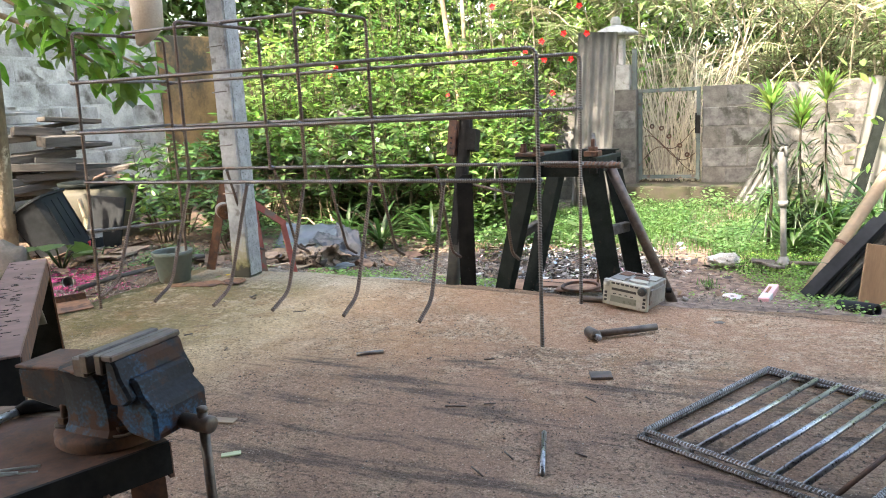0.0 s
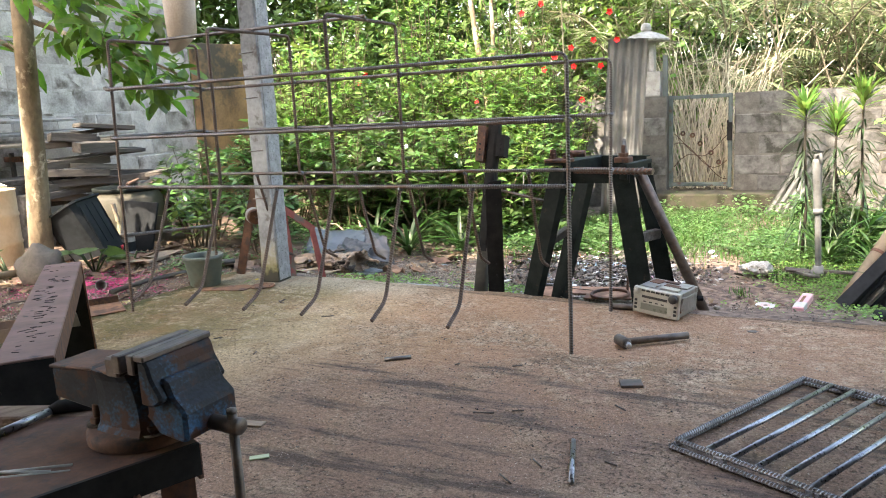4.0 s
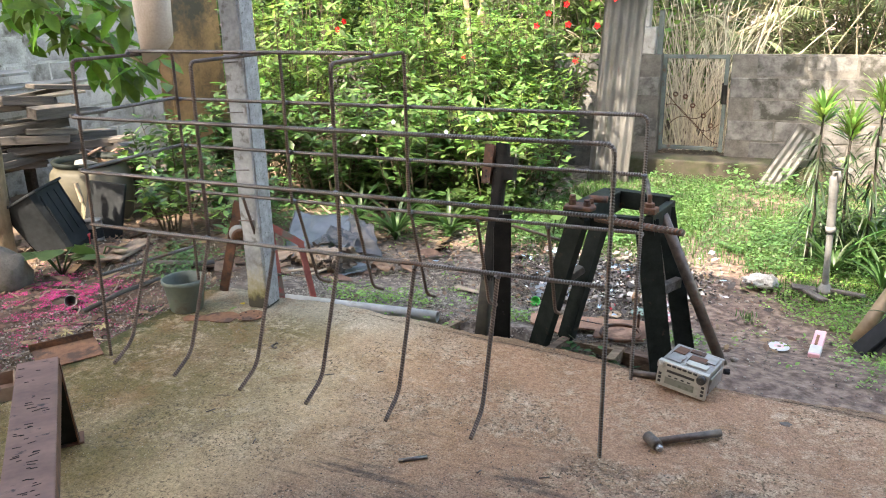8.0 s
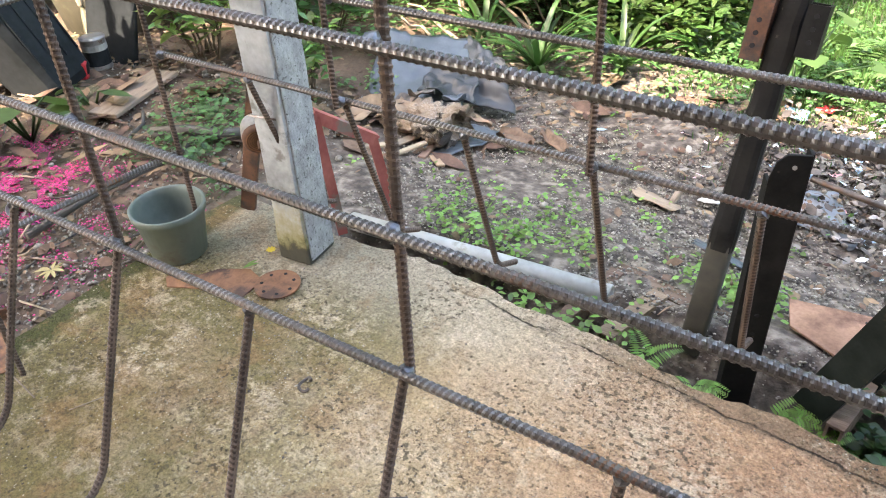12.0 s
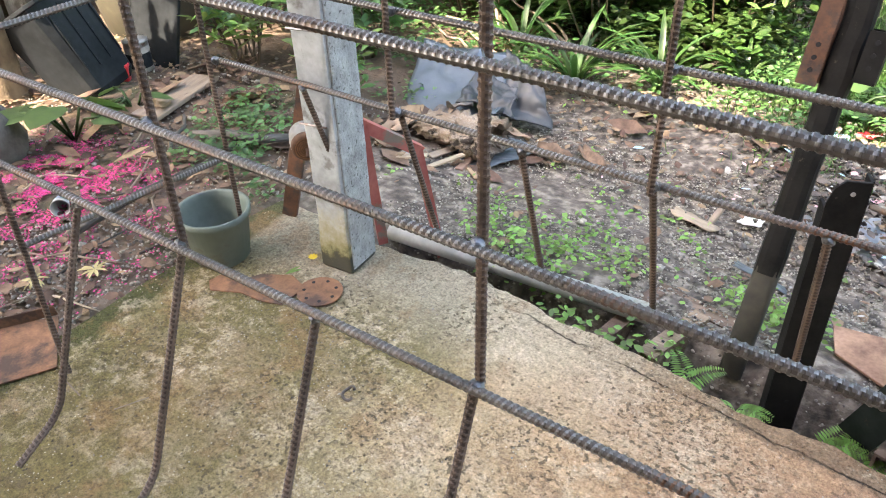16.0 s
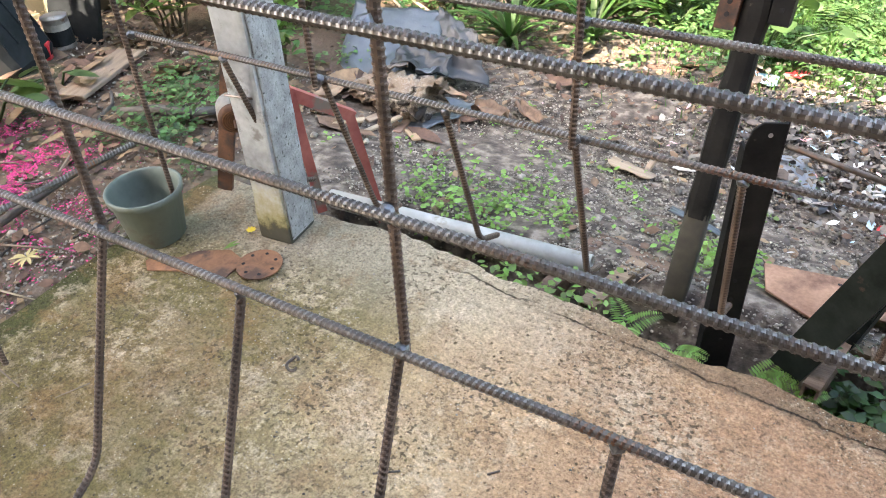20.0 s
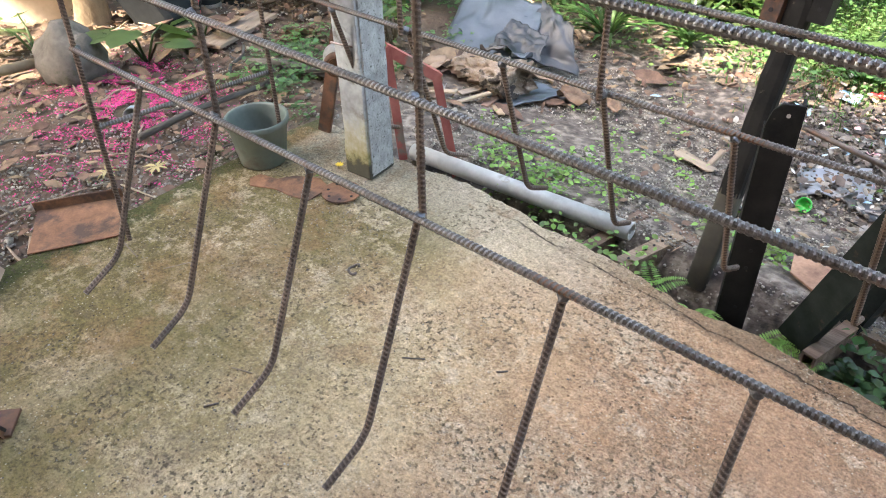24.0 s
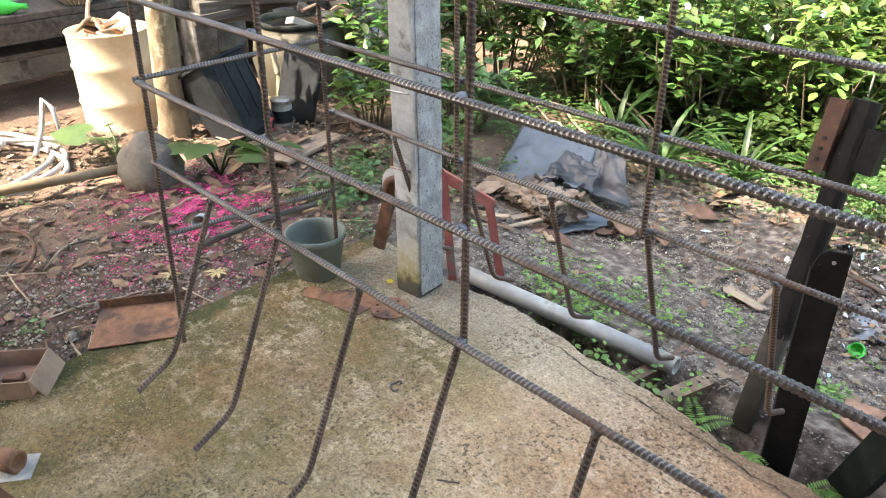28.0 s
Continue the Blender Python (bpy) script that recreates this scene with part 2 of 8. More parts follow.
TEAL_PLASTIC = mat("dull_teal_plastic", [(0.07, 0.14, 0.12), (0.18, 0.27, 0.24)], rough=0.5, scale=14, fine=60, bump=0.2)
NETTING = mat("grey_netting", [(0.20, 0.198, 0.18), (0.56, 0.55, 0.52)], rough=0.9, scale=20, fine=160, bump=0.9, stretch=(1, 1, 3))
TARP_DARK = mat("dark_rubber_sheet", [(0.02, 0.022, 0.024), (0.06, 0.062, 0.066)], rough=0.45, scale=3, fine=25, bump=0.35)
SACKING = mat("stained_sacking", [(0.12, 0.072, 0.04), (0.24, 0.18, 0.13), (0.46, 0.42, 0.37)], rough=0.95, scale=9, fine=150, bump=0.6, spots=(0.03, 0.022, 0.017), spot_scale=9, spot_at=(0.53, 0.60))
CLOTH = mat("beige_cloth", [(0.40, 0.33, 0.265), (0.66, 0.58, 0.49)], rough=0.95, scale=5, fine=120, bump=0.4)
SILVER = mat("scuffed_silver_plastic", [(0.3, 0.29, 0.25), (0.5, 0.485, 0.43)], rough=0.4, scale=10, fine=80, bump=0.1, metal=0.3, spots=(0.13, 0.12, 0.1), spot_scale=14)
ZINC_CASE = mat("oxidised_case", [(0.16, 0.15, 0.138), (0.38, 0.36, 0.335)], rough=0.45, scale=8, fine=80, bump=0.2, metal=0.5, spots=(0.17, 0.095, 0.06), spot_scale=22)
LCD = mat("dead_display", [(0.15, 0.16, 0.13), (0.2, 0.21, 0.17)], rough=0.3, bump=0)
DARK_BTN = mat("black_button", [(0.015, 0.015, 0.016), (0.03, 0.03, 0.03)], rough=0.4, bump=0)
STONE = mat("field_stone", [(0.06, 0.054, 0.046), (0.17, 0.155, 0.135)], rough=0.95, scale=9, fine=60, bump=0.8, spots=(0.07, 0.08, 0.045), spot_scale=7)
DRUM_MAT = mat("sun_faded_drum", [(0.42, 0.33, 0.22), (0.66, 0.55, 0.4)], rough=0.7, scale=4, fine=40, bump=0.25, spots=(0.19, 0.10, 0.055), spot_scale=4, spot_at=(0.6, 0.7))
BAMBOO = mat("dry_bamboo", [(0.13, 0.092, 0.052), (0.28, 0.205, 0.12)], rough=0.6, scale=6, fine=50, bump=0.2)
HOSE = mat("grey_hose", [(0.25, 0.24, 0.24), (0.42, 0.41, 0.4)], rough=0.5, scale=9, fine=50, bump=0.1)
PAPER = mat("scrap_paper", [(0.15, 0.14, 0.125), (0.38, 0.36, 0.33)], rough=0.9, scale=8, fine=60, bump=0.3, random_value=0.4, island=True)
CARD = mat("scrap_card", [(0.2, 0.13, 0.085), (0.36, 0.25, 0.17)], rough=0.95, scale=8, fine=60, bump=0.3, random_value=0.35)
CHAR = mat("charred_scrap", [(0.03, 0.026, 0.023), (0.17, 0.145, 0.125)], rough=0.85, scale=15, fine=70, bump=0.6, random_value=0.6, island=True)
LITTER = mat("dead_leaf", [(0.075, 0.046, 0.03), (0.23, 0.15, 0.095)], rough=0.9, scale=20, fine=90, bump=0.3, random_value=0.5, island=True)
PEBBLE = mat("gravel", [(0.10, 0.086, 0.070), (0.38, 0.34, 0.288)], rough=0.95, scale=30, fine=120, bump=0.4, random_value=0.5, island=True)
PETAL = mat("magenta_petal", [(0.38, 0.022, 0.11), (0.68, 0.075, 0.27)], rough=0.9, scale=20, fine=60, bump=0, random_value=0.45, island=True)
RED_FLOWER = mat("red_flower", [(0.6, 0.01, 0.012), (0.8, 0.03, 0.03)], rough=0.7, scale=20, fine=60, bump=0, translucent=0.3)
PALE_FLOWER = mat("pale_flower", [(0.55, 0.58, 0.72), (0.7, 0.72, 0.82)], rough=0.8, scale=20, fine=60, bump=0, translucent=0.3)
GREEN_PLASTIC = mat("bright_green_plastic", [(0.02, 0.45, 0.06), (0.04, 0.6, 0.1)], rough=0.3, bump=0)
RED_PLASTIC = mat("red_plastic", [(0.45, 0.02, 0.03), (0.6, 0.04, 0.05)], rough=0.4, bump=0)
BLUE_SCRAP = mat("blue_plastic", [(0.2, 0.36, 0.5), (0.42, 0.55, 0.66)], rough=0.4, bump=0.1)
WHITE_SCRAP = mat("white_plastic", [(0.4, 0.4, 0.39), (0.6, 0.6, 0.59)], rough=0.5, bump=0.1)
PINK_SCRAP = mat("faded_pink_card", [(0.6, 0.3, 0.33), (0.75, 0.48, 0.5)], rough=0.7, bump=0.1)
YELLOW_SCRAP = mat("yellow_scrap", [(0.3, 0.24, 0.10), (0.5, 0.42, 0.2)], rough=0.7, bump=0.1)
YELLOW_BLOOM = mat("yellow_bloom", [(0.6, 0.42, 0.03), (0.75, 0.55, 0.06)], rough=0.7, bump=0)
CERAMIC = mat("thatch_white", [(0.20, 0.195, 0.18), (0.42, 0.41, 0.385)], rough=0.9, scale=12, fine=80, bump=0.6, spots=(0.18, 0.17, 0.15), spot_scale=9)

LEAF_HEDGE = leaf_mat("hedge_leaf", (0.032, 0.085, 0.020), (0.115, 0.205, 0.055), var=0.6)
# darkest leaf green, kept low to carry the shade inside the hedge
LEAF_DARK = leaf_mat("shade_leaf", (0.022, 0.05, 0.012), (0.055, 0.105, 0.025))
LEAF_LIME = leaf_mat("lime_leaf", (0.068, 0.138, 0.030), (0.20, 0.298, 0.088), var=0.65, tr=0.44)
# lower dracaena leaves, darkened in the colour as if they hung in shade
LEAF_LOW = leaf_mat("shaded_dracaena_leaf", (0.010, 0.024, 0.008), (0.032, 0.062, 0.020), tr=0.1)
LEAF_GLOSSY = leaf_mat("glossy_tree_leaf", (0.042, 0.098, 0.018), (0.15, 0.26, 0.05), var=0.6, rough=0.40, tr=0.5)
LEAF_GRASS = leaf_mat("grass_blade", (0.03, 0.085, 0.02), (0.095, 0.18, 0.05))
# lighter weed green that makes up in colour for the roof's shade
LEAF_BRIGHT = leaf_mat("bright_weed_leaf", (0.075, 0.165, 0.030), (0.21, 0.345, 0.085), var=0.5)
LEAF_WEED = leaf_mat("weed_leaf", (0.034, 0.090, 0.026), (0.105, 0.195, 0.060))
LEAF_STRAP = leaf_mat("strap_leaf", (0.018, 0.055, 0.014), (0.062, 0.125, 0.035), rough=0.4)
LEAF_DRY = leaf_mat("dry_frond", (0.14, 0.13, 0.08), (0.36, 0.34, 0.24), tr=0.25, rough=0.7)
STRAW = mat("bleached_stalk", [(0.11, 0.10, 0.06), (0.34, 0.31, 0.22)], rough=0.8, scale=9, fine=60, bump=0.2, random_value=0.4, island=True)
TAN_POT = mat("tan_glaze", [(0.036, 0.034, 0.022), (0.085, 0.074, 0.048)], rough=0.7, scale=5, fine=40, bump=0.3, spots=(0.09, 0.10, 0.055), spot_scale=5)
LEAF_PALM = leaf_mat("palm_frond", (0.095, 0.145, 0.065), (0.30, 0.35, 0.20), tr=0.4)
# matt finishes: soot, old paint and dusty plastic hardly shine
for m_ in (TARRED, DARK_GREEN, BLACK_PLASTIC, BLACK_RUBBER, BROWN_WOOD, BLUE_PAINT):
    m_.node_tree.nodes["Principled BSDF"].inputs["Specular IOR Level"].default_value = 0.12


# ---- building helpers ----
def part(name, bm, material, parent=None, label="", smooth=False):
    """Links a bmesh as one mesh object under a thing or a part."""
    me = bpy.data.meshes.new(name)
    if smooth:
        for f in bm.faces:
            f.smooth = True
    bm.to_mesh(me)
    bm.free()
    me.materials.append(material)
    ob = new(name, me)
    if parent:
        ob.parent = parent
    if label:
        ob["label"] = label
    return ob


def pymesh(name, verts, faces, material, parent=None, label="", smooth=False):
    me = bpy.data.meshes.new(name)
    me.from_pydata([tuple(v) for v in verts], [], faces)
    if smooth:
        me.polygons.foreach_set("use_smooth", [True] * len(me.polygons))
    me.materials.append(material)
    me.update()
    ob = new(name, me)
    if parent:
        ob.parent = parent
    if label:
        ob["label"] = label
    return ob


def thing(name, label, category, m=None, group="", kind=""):
    ob = new(name)
    ob.empty_display_size = 0.05
    if m is not None:
        ob.matrix_basis = m
    return tagged(ob, label, category, group, kind)


def flat_of(ob, label, category, group="", kind=""):
    return tagged(ob, label, category, group, kind)


def box(bm, sx, sy, sz, m=None, bevel=0.0, seg=1):
    r = bmesh.ops.create_cube(bm, size=1.0, matrix=(m or Matrix()) @ Matrix.Diagonal((sx, sy, sz, 1)))
    if bevel:
        edges = list({e for v in r["verts"] for e in v.link_edges})
        bmesh.ops.bevel(bm, geom=edges, offset=bevel, segments=seg, affect="EDGES", profile=0.6)
    return bm


def bx(sx, sy, sz, m=None, bevel=0.0, seg=1):
    return box(bmesh.new(), sx, sy, sz, m, bevel, seg)


def frame_along(d):
    d = Vector(d).normalized()
    up = Vector((0, 0, 1)) if abs(d.z) < 0.95 else Vector((1, 0, 0))
    a = d.cross(up).normalized()
    return a, d.cross(a).normalized()


def sweep(bm, pts, radii, seg=10, cap=True):
    """A round tube along points, one radius each."""
    pts = [Vector(p) for p in pts]
    rings = []
    a = None
    for i, p in enumerate(pts):
        d = (pts[min(i + 1, len(pts) - 1)] - pts[max(i - 1, 0)]).normalized()
        if a is None:
            a, b = frame_along(d)
        else:
            a = (a - d * a.dot(d)).normalized()
            b = d.cross(a)
        r = radii[i] if isinstance(radii, (list, tuple)) else radii
        rings.append([bm.verts.new(p + r * (math.cos(t) * a + math.sin(t) * b)) for t in (2 * math.pi * k / seg for k in range(seg))])
    for u, v in zip(rings, rings[1:]):
        for k in range(seg):
            bm.faces.new((u[k], u[(k + 1) % seg], v[(k + 1) % seg], v[k]))
    if cap:
        bm.faces.new(rings[0][::-1])
        bm.faces.new(rings[-1])
    return bm


def rod(p0, p1, r, seg=12, r1=None):
    return sweep(bmesh.new(), [p0, p1], [r, r if r1 is None else r1], seg)


def lathe(profile, seg=24, m=None):
    bm = bmesh.new()
    rings = []
    for r, z in profile:
        rings.append([bm.verts.new((m or Matrix()) @ Vector((r * math.cos(t), r * math.sin(t), z))) for t in (2 * math.pi * k / seg for k in range(seg))])
    for u, v in zip(rings, rings[1:]):
        for k in range(seg):
            bm.faces.new((u[k], u[(k + 1) % seg], v[(k + 1) % seg], v[k]))
    return bm


def capped_lathe(profile, seg=24, m=None):
    return lathe([(0.0005, profile[0][1])] + list(profile) + [(0.0005, profile[-1][1])], seg, m)


def prism(poly, h, m=None, bevel=0.0):
    """Extrudes a flat polygon (x, y) upward by h."""
    bm = bmesh.new()
    lo = [bm.verts.new((x, y, 0)) for x, y in poly]
    hi = [bm.verts.new((x, y, h)) for x, y in poly]
    n = len(poly)
    bm.faces.new(lo[::-1])
    bm.faces.new(hi)
    for k in range(n):
        bm.faces.new((lo[k], lo[(k + 1) % n], hi[(k + 1) % n], hi[k]))
    bmesh.ops.recalc_face_normals(bm, faces=bm.faces)
    if bevel:
        bmesh.ops.bevel(bm, geom=list(bm.edges), offset=bevel, segments=1, affect="EDGES")
    if m is not None:
        bmesh.ops.transform(bm, matrix=m, verts=bm.verts)
    return bm


def resample(pts, step):
    pts = [Vector(p) for p in pts]
    out = [pts[0]]
    for a, b in zip(pts, pts[1:]):
        n = max(1, int((b - a).length / step))
        out += [a.lerp(b, (k + 1) / n) for k in range(n)]
    return out


def bend(p0, c, p1, radius, n=6):
    """p0 to p1 with the corner c rounded off."""
    p0, c, p1 = Vector(p0), Vector(c), Vector(p1)
    a, b = c + (p0 - c).normalized() * radius, c + (p1 - c).normalized() * radius
    arc = [(a * (1 - t) ** 2 + c * 2 * t * (1 - t) + b * t * t) for t in (k / n for k in range(n + 1))]
    return [p0, *arc, p1]


def rebar_mesh(name, pts, r=0.0060, pitch=0.0085, rib=0.0011, seg=12):
    """A ribbed bar along points: slanted ribs on both flanks and a seam along each side."""
    pts = resample(pts, pitch / 7)
    n = len(pts)
    dist = [0.0]
    for p, q in zip(pts, pts[1:]):
        dist.append(dist[-1] + (q - p).length)
    verts, faces = [], []
    a = None
    for i, p in enumerate(pts):
        d = (pts[min(i + 1, n - 1)] - pts[max(i - 1, 0)]).normalized()
        if a is None:
            a, b = frame_along(d)
        else:
            a = (a - d * a.dot(d)).normalized()
            b = d.cross(a)
        for k in range(seg):
            t = 2 * math.pi * k / seg
            phase = dist[i] / pitch + 0.36 * math.cos(t)
            w = min(1.0, max(0.0, 2.6 * (math.cos(2 * math.pi * phase) - 0.15))) * abs(math.sin(t)) ** 0.4
            rr = r + rib * max(w, 0.5 if k in (0, seg // 2) else 0)
            verts.append(p + rr * (math.cos(t) * a + math.sin(t) * b))
    for i in range(n - 1):
        for k in range(seg):
            k2 = (k + 1) % seg
            faces.append((i * seg + k, i * seg + k2, (i + 1) * seg + k2, (i + 1) * seg + k))
    faces.append(tuple(range(seg))[::-1])
    faces.append(tuple((n - 1) * seg + k for k in range(seg)))
    return verts, faces


def rebar(name, pts, parent, material=None, valley=None, **kw):
    """A ribbed bar with lighter crests and dark valleys, so the rib shading sits in its colour."""
    v, f = rebar_mesh(name, pts, **kw)
    ob = pymesh(name, v, f, material or STEEL, parent, smooth=False)
    ob.data.materials.append(valley or VALLEY_STEEL)
    seg, pitch, p = kw.get("seg", 12), kw.get("pitch", 0.0085), resample(pts, kw.get("pitch", 0.0085) / 7)
    dist, own = 0.0, []
    for a, b in zip(p, p[1:]):
        dist += (b - a).length
        for k in range(seg):
            t = 2 * math.pi * (k + 0.5) / seg
            own.append(0 if math.cos(2 * math.pi * (dist / pitch + 0.36 * math.cos(t))) > 0.25 and abs(math.sin(t)) > 0.2 or k in (0, seg // 2) else 1)
    ob.data.polygons.foreach_set("material_index", own + [0, 0])
    return ob


def blob(bm, c, r, seed=0, amp=0.25, sub=2, squash=(1, 1, 1)):
    """A lumpy stone-like ball."""
    res = bmesh.ops.create_icosphere(bm, subdivisions=sub, radius=1.0)
    for v in res["verts"]:
        k = 1 + amp * noise.noise(v.co * 1.6 + Vector((seed, seed * 2, 0)))
        v.co = Vector(c) + Vector((v.co.x * k * r * squash[0], v.co.y * k * r * squash[1], v.co.z * k * r * squash[2]))
    return bm


def leaf_arrays(base, ahead, up, length, width, fold=0.25, droop=0.25):
    """Vertices and faces of many pointed leaves with a folded midrib, from arrays of base, direction and normal."""
    n = len(base)
    ahead = ahead / np.linalg.norm(ahead, axis=1, keepdims=True)
    side = np.cross(ahead, up)
    side /= np.linalg.norm(side, axis=1, keepdims=True) + 1e-9
    up = np.cross(side, ahead)
    L, W = np.asarray(length)[:, None] * np.ones((n, 1)), np.asarray(width)[:, None] * np.ones((n, 1))
    mid = base + ahead * L * 0.45 - up * W * fold
    tip = base + ahead * L * 0.97 - up * L * droop
    mid2 = base + ahead * L * 0.75 - up * (W * fold * 0.6 + L * droop * 0.45)
    l1, r1 = base + ahead * L * 0.38 + side * W * 0.5, base + ahead * L * 0.38 - side * W * 0.5
    l2, r2 = base + ahead * L * 0.72 + side * W * 0.36 - up * L * droop * 0.4, base + ahead * L * 0.72 - side * W * 0.36 - up * L * droop * 0.4
    v = np.stack([base, l1, l2, tip, r2, r1, mid, mid2], 1).reshape(-1, 3)
    pat = np.array([[0, 6, 1], [0, 5, 6], [1, 6, 7], [1, 7, 2], [2, 7, 3], [5, 7, 6], [5, 4, 7], [4, 3, 7]])
    f = (pat[None] + 8 * np.arange(n)[:, None, None]).reshape(-1, 3)
    return v, f


def big_mesh(name, v, f, material, parent=None, label=""):
    """A mesh of triangles from arrays."""
    me = bpy.data.meshes.new(name)
    v = np.asarray(v, np.float32)
    f = np.asarray(f, np.int32)
    me.vertices.add(len(v))
    me.vertices.foreach_set("co", v.ravel())
    k = f.shape[1]
    me.loops.add(f.size)
    me.loops.foreach_set("vertex_index", f.ravel())
    me.polygons.add(len(f))
    me.polygons.foreach_set("loop_start", np.arange(0, f.size, k, dtype=np.int32))
    me.polygons.foreach_set("loop_total", np.full(len(f), k, np.int32))
    me.update(calc_edges=True)
    me.materials.append(material)
    ob = new(name, me)
    if parent:
        ob.parent = parent
    if label:
        ob["label"] = label
    return ob


RNG = np.random.default_rng(7)


def unit(n):
    d = RNG.normal(size=(n, 3))
    return d / np.linalg.norm(d, axis=1, keepdims=True)


def smooth01(a, b, x):
    t = np.clip((x - a) / (b - a), 0, 1)
    return t * t * (3 - 2 * t)


def ground_z(x, y):
    """Height of the yard round the slab."""
    x, y = np.asarray(x, float), np.asarray(y, float)
    back = -0.10 - 0.13 * smooth01(0.9, 1.7, y) - 0.08 * smooth01(3.0, 5.0, y)
    z = back * smooth01(-2.6, -1.7, x) + (-0.045 - 0.08 * smooth01(0.9, 2.5, y)) * (1 - smooth01(-2.6, -1.7, x))
    z = z - 0.19 * smooth01(-1.75, -1.6, x) * (1 - smooth01(0.0, 0.14, x)) * smooth01(0.6, 0.68, y) * (1 - smooth01(0.88, 1.0, y))
    wob = 0.012 * np.sin(2.1 * x + 1.3 * y) * np.cos(1.7 * y - 0.8 * x) + 0.006 * np.sin(7.3 * x) * np.cos(6.1 * y + 1)
    return z + wob


def gz(x, y):
    return float(ground_z(x, y))


# ---- setting: slab, ground, walls ----
def slab_material():
    m = bpy.data.materials.new("stained_concrete")
    m.use_nodes = True
    ns, ln = nodes_of(m)
    b = ns["Principled BSDF"]
    tc = ns.new("ShaderNodeTexCoord")
    P = tc.outputs["Object"]

    def nz(scale, detail=6, rough=0.55):
        n = ns.new("ShaderNodeTexNoise")
        n.inputs["Scale"].default_value, n.inputs["Detail"].default_value, n.inputs["Roughness"].default_value = scale, detail, rough
        ln.new(P, n.inputs["Vector"])
        return n.outputs[0]

    def mixc(fac, a, bcol):
        x = ns.new("ShaderNodeMix")
        x.data_type = "RGBA"
        ln.new(fac, x.inputs[0])
        for sock, c in ((x.inputs[6], a), (x.inputs[7], bcol)):
            if isinstance(c, tuple):
                sock.default_value = (*c, 1)
            else:
                ln.new(c, sock)
        return x.outputs[2]

    def step(src, lo, hi):
        r = ramp(ns, [(lo, (0, 0, 0)), (hi, (1, 1, 1))])
        ln.new(src, r.inputs[0])
        return r.outputs[0]

    def math_(op, a, c):
        x = ns.new("ShaderNodeMath")
        x.operation = op
        for i, k in enumerate((a, c)):
            if isinstance(k, (int, float)):
                x.inputs[i].default_value = k
            else:
                ln.new(k, x.inputs[i])
        return x.outputs[0]

    def along(sock, lo, hi):
        w = ns.new("ShaderNodeMapRange")
        w.inputs[1].default_value, w.inputs[2].default_value = lo, hi
        w.interpolation_type = "SMOOTHSTEP"
        ln.new(sock, w.inputs[0])
        return w.outputs[0]

    def dots(scale, lo, hi, patch, plo, phi):
        vo = ns.new("ShaderNodeTexVoronoi")
        vo.inputs["Scale"].default_value = scale
        ln.new(P, vo.inputs["Vector"])
        return math_("MULTIPLY", math_("SUBTRACT", 1.0, step(vo.outputs["Distance"], lo, hi)), step(nz(patch, 6, 0.65), plo, phi))

    sx = ns.new("ShaderNodeSeparateXYZ")
    ln.new(P, sx.inputs[0])
    wob = math_("ADD", nz(1.7, 8, 0.66), -0.5)
    X = math_("ADD", sx.outputs[0], math_("MULTIPLY", wob, 0.8))
    Y = math_("ADD", sx.outputs[1], math_("MULTIPLY", wob, -0.8))
    # mossy and damp at the outer edge, pale where it is scoured, earth-red where bars are worked
    zone = ramp(ns, [(0.0, (0.122, 0.092, 0.036)), (0.20, (0.20, 0.152, 0.070)), (0.34, (0.54, 0.40, 0.245)), (0.50, (0.49, 0.318, 0.192)), (0.70, (0.41, 0.245, 0.150)), (1.0, (0.345, 0.210, 0.138))])
    ln.new(along(X, -2.15, 0.6), zone.inputs[0])
    col = zone.outputs[0]
    right_side = along(sx.outputs[0], -1.15, -0.65)
    # front half darker and greyer: soot, and the roof's shade put into the colour
    col = mixc(math_("MULTIPLY", math_("MULTIPLY", along(Y, 0.08, -0.5), 0.72), right_side), col, (0.235, 0.155, 0.118))
    # broad blotches: rust-red earth, grey cement, olive film
    col = mixc(math_("MULTIPLY", step(nz(1.5, 10, 0.7), 0.50, 0.66), 0.5), col, (0.32, 0.165, 0.092))
    col = mixc(math_("MULTIPLY", step(nz(3.1, 12, 0.76), 0.48, 0.66), 0.45), col, (0.55, 0.435, 0.315))
    col = mixc(math_("MULTIPLY", math_("MULTIPLY", step(nz(2.4, 10, 0.7), 0.38, 0.66), along(sx.outputs[0], -0.75, -1.4)), 0.7), col, (0.17, 0.145, 0.062))
    # pale sandy skin worn through in crisp-edged flakes
    flake = math_("MULTIPLY", step(nz(24, 10, 0.8), 0.49, 0.56), step(nz(3.6, 8, 0.66), 0.42, 0.60))
    col = mixc(math_("MULTIPLY", flake, math_("MULTIPLY", along(sx.outputs[1], -0.75, 0.0), 0.42)), col, (0.74, 0.60, 0.43))
    col = mixc(math_("MULTIPLY", math_("MULTIPLY", along(sx.outputs[1], 0.42, 0.66), along(sx.outputs[0], -0.55, -1.15)), 0.4), col, (0.53, 0.475, 0.40))
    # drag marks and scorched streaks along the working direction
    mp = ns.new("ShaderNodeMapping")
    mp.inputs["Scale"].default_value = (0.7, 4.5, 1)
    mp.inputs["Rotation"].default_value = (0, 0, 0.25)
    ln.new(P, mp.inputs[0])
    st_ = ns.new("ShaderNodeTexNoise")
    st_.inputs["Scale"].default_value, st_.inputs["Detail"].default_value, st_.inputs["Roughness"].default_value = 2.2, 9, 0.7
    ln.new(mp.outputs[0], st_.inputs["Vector"])
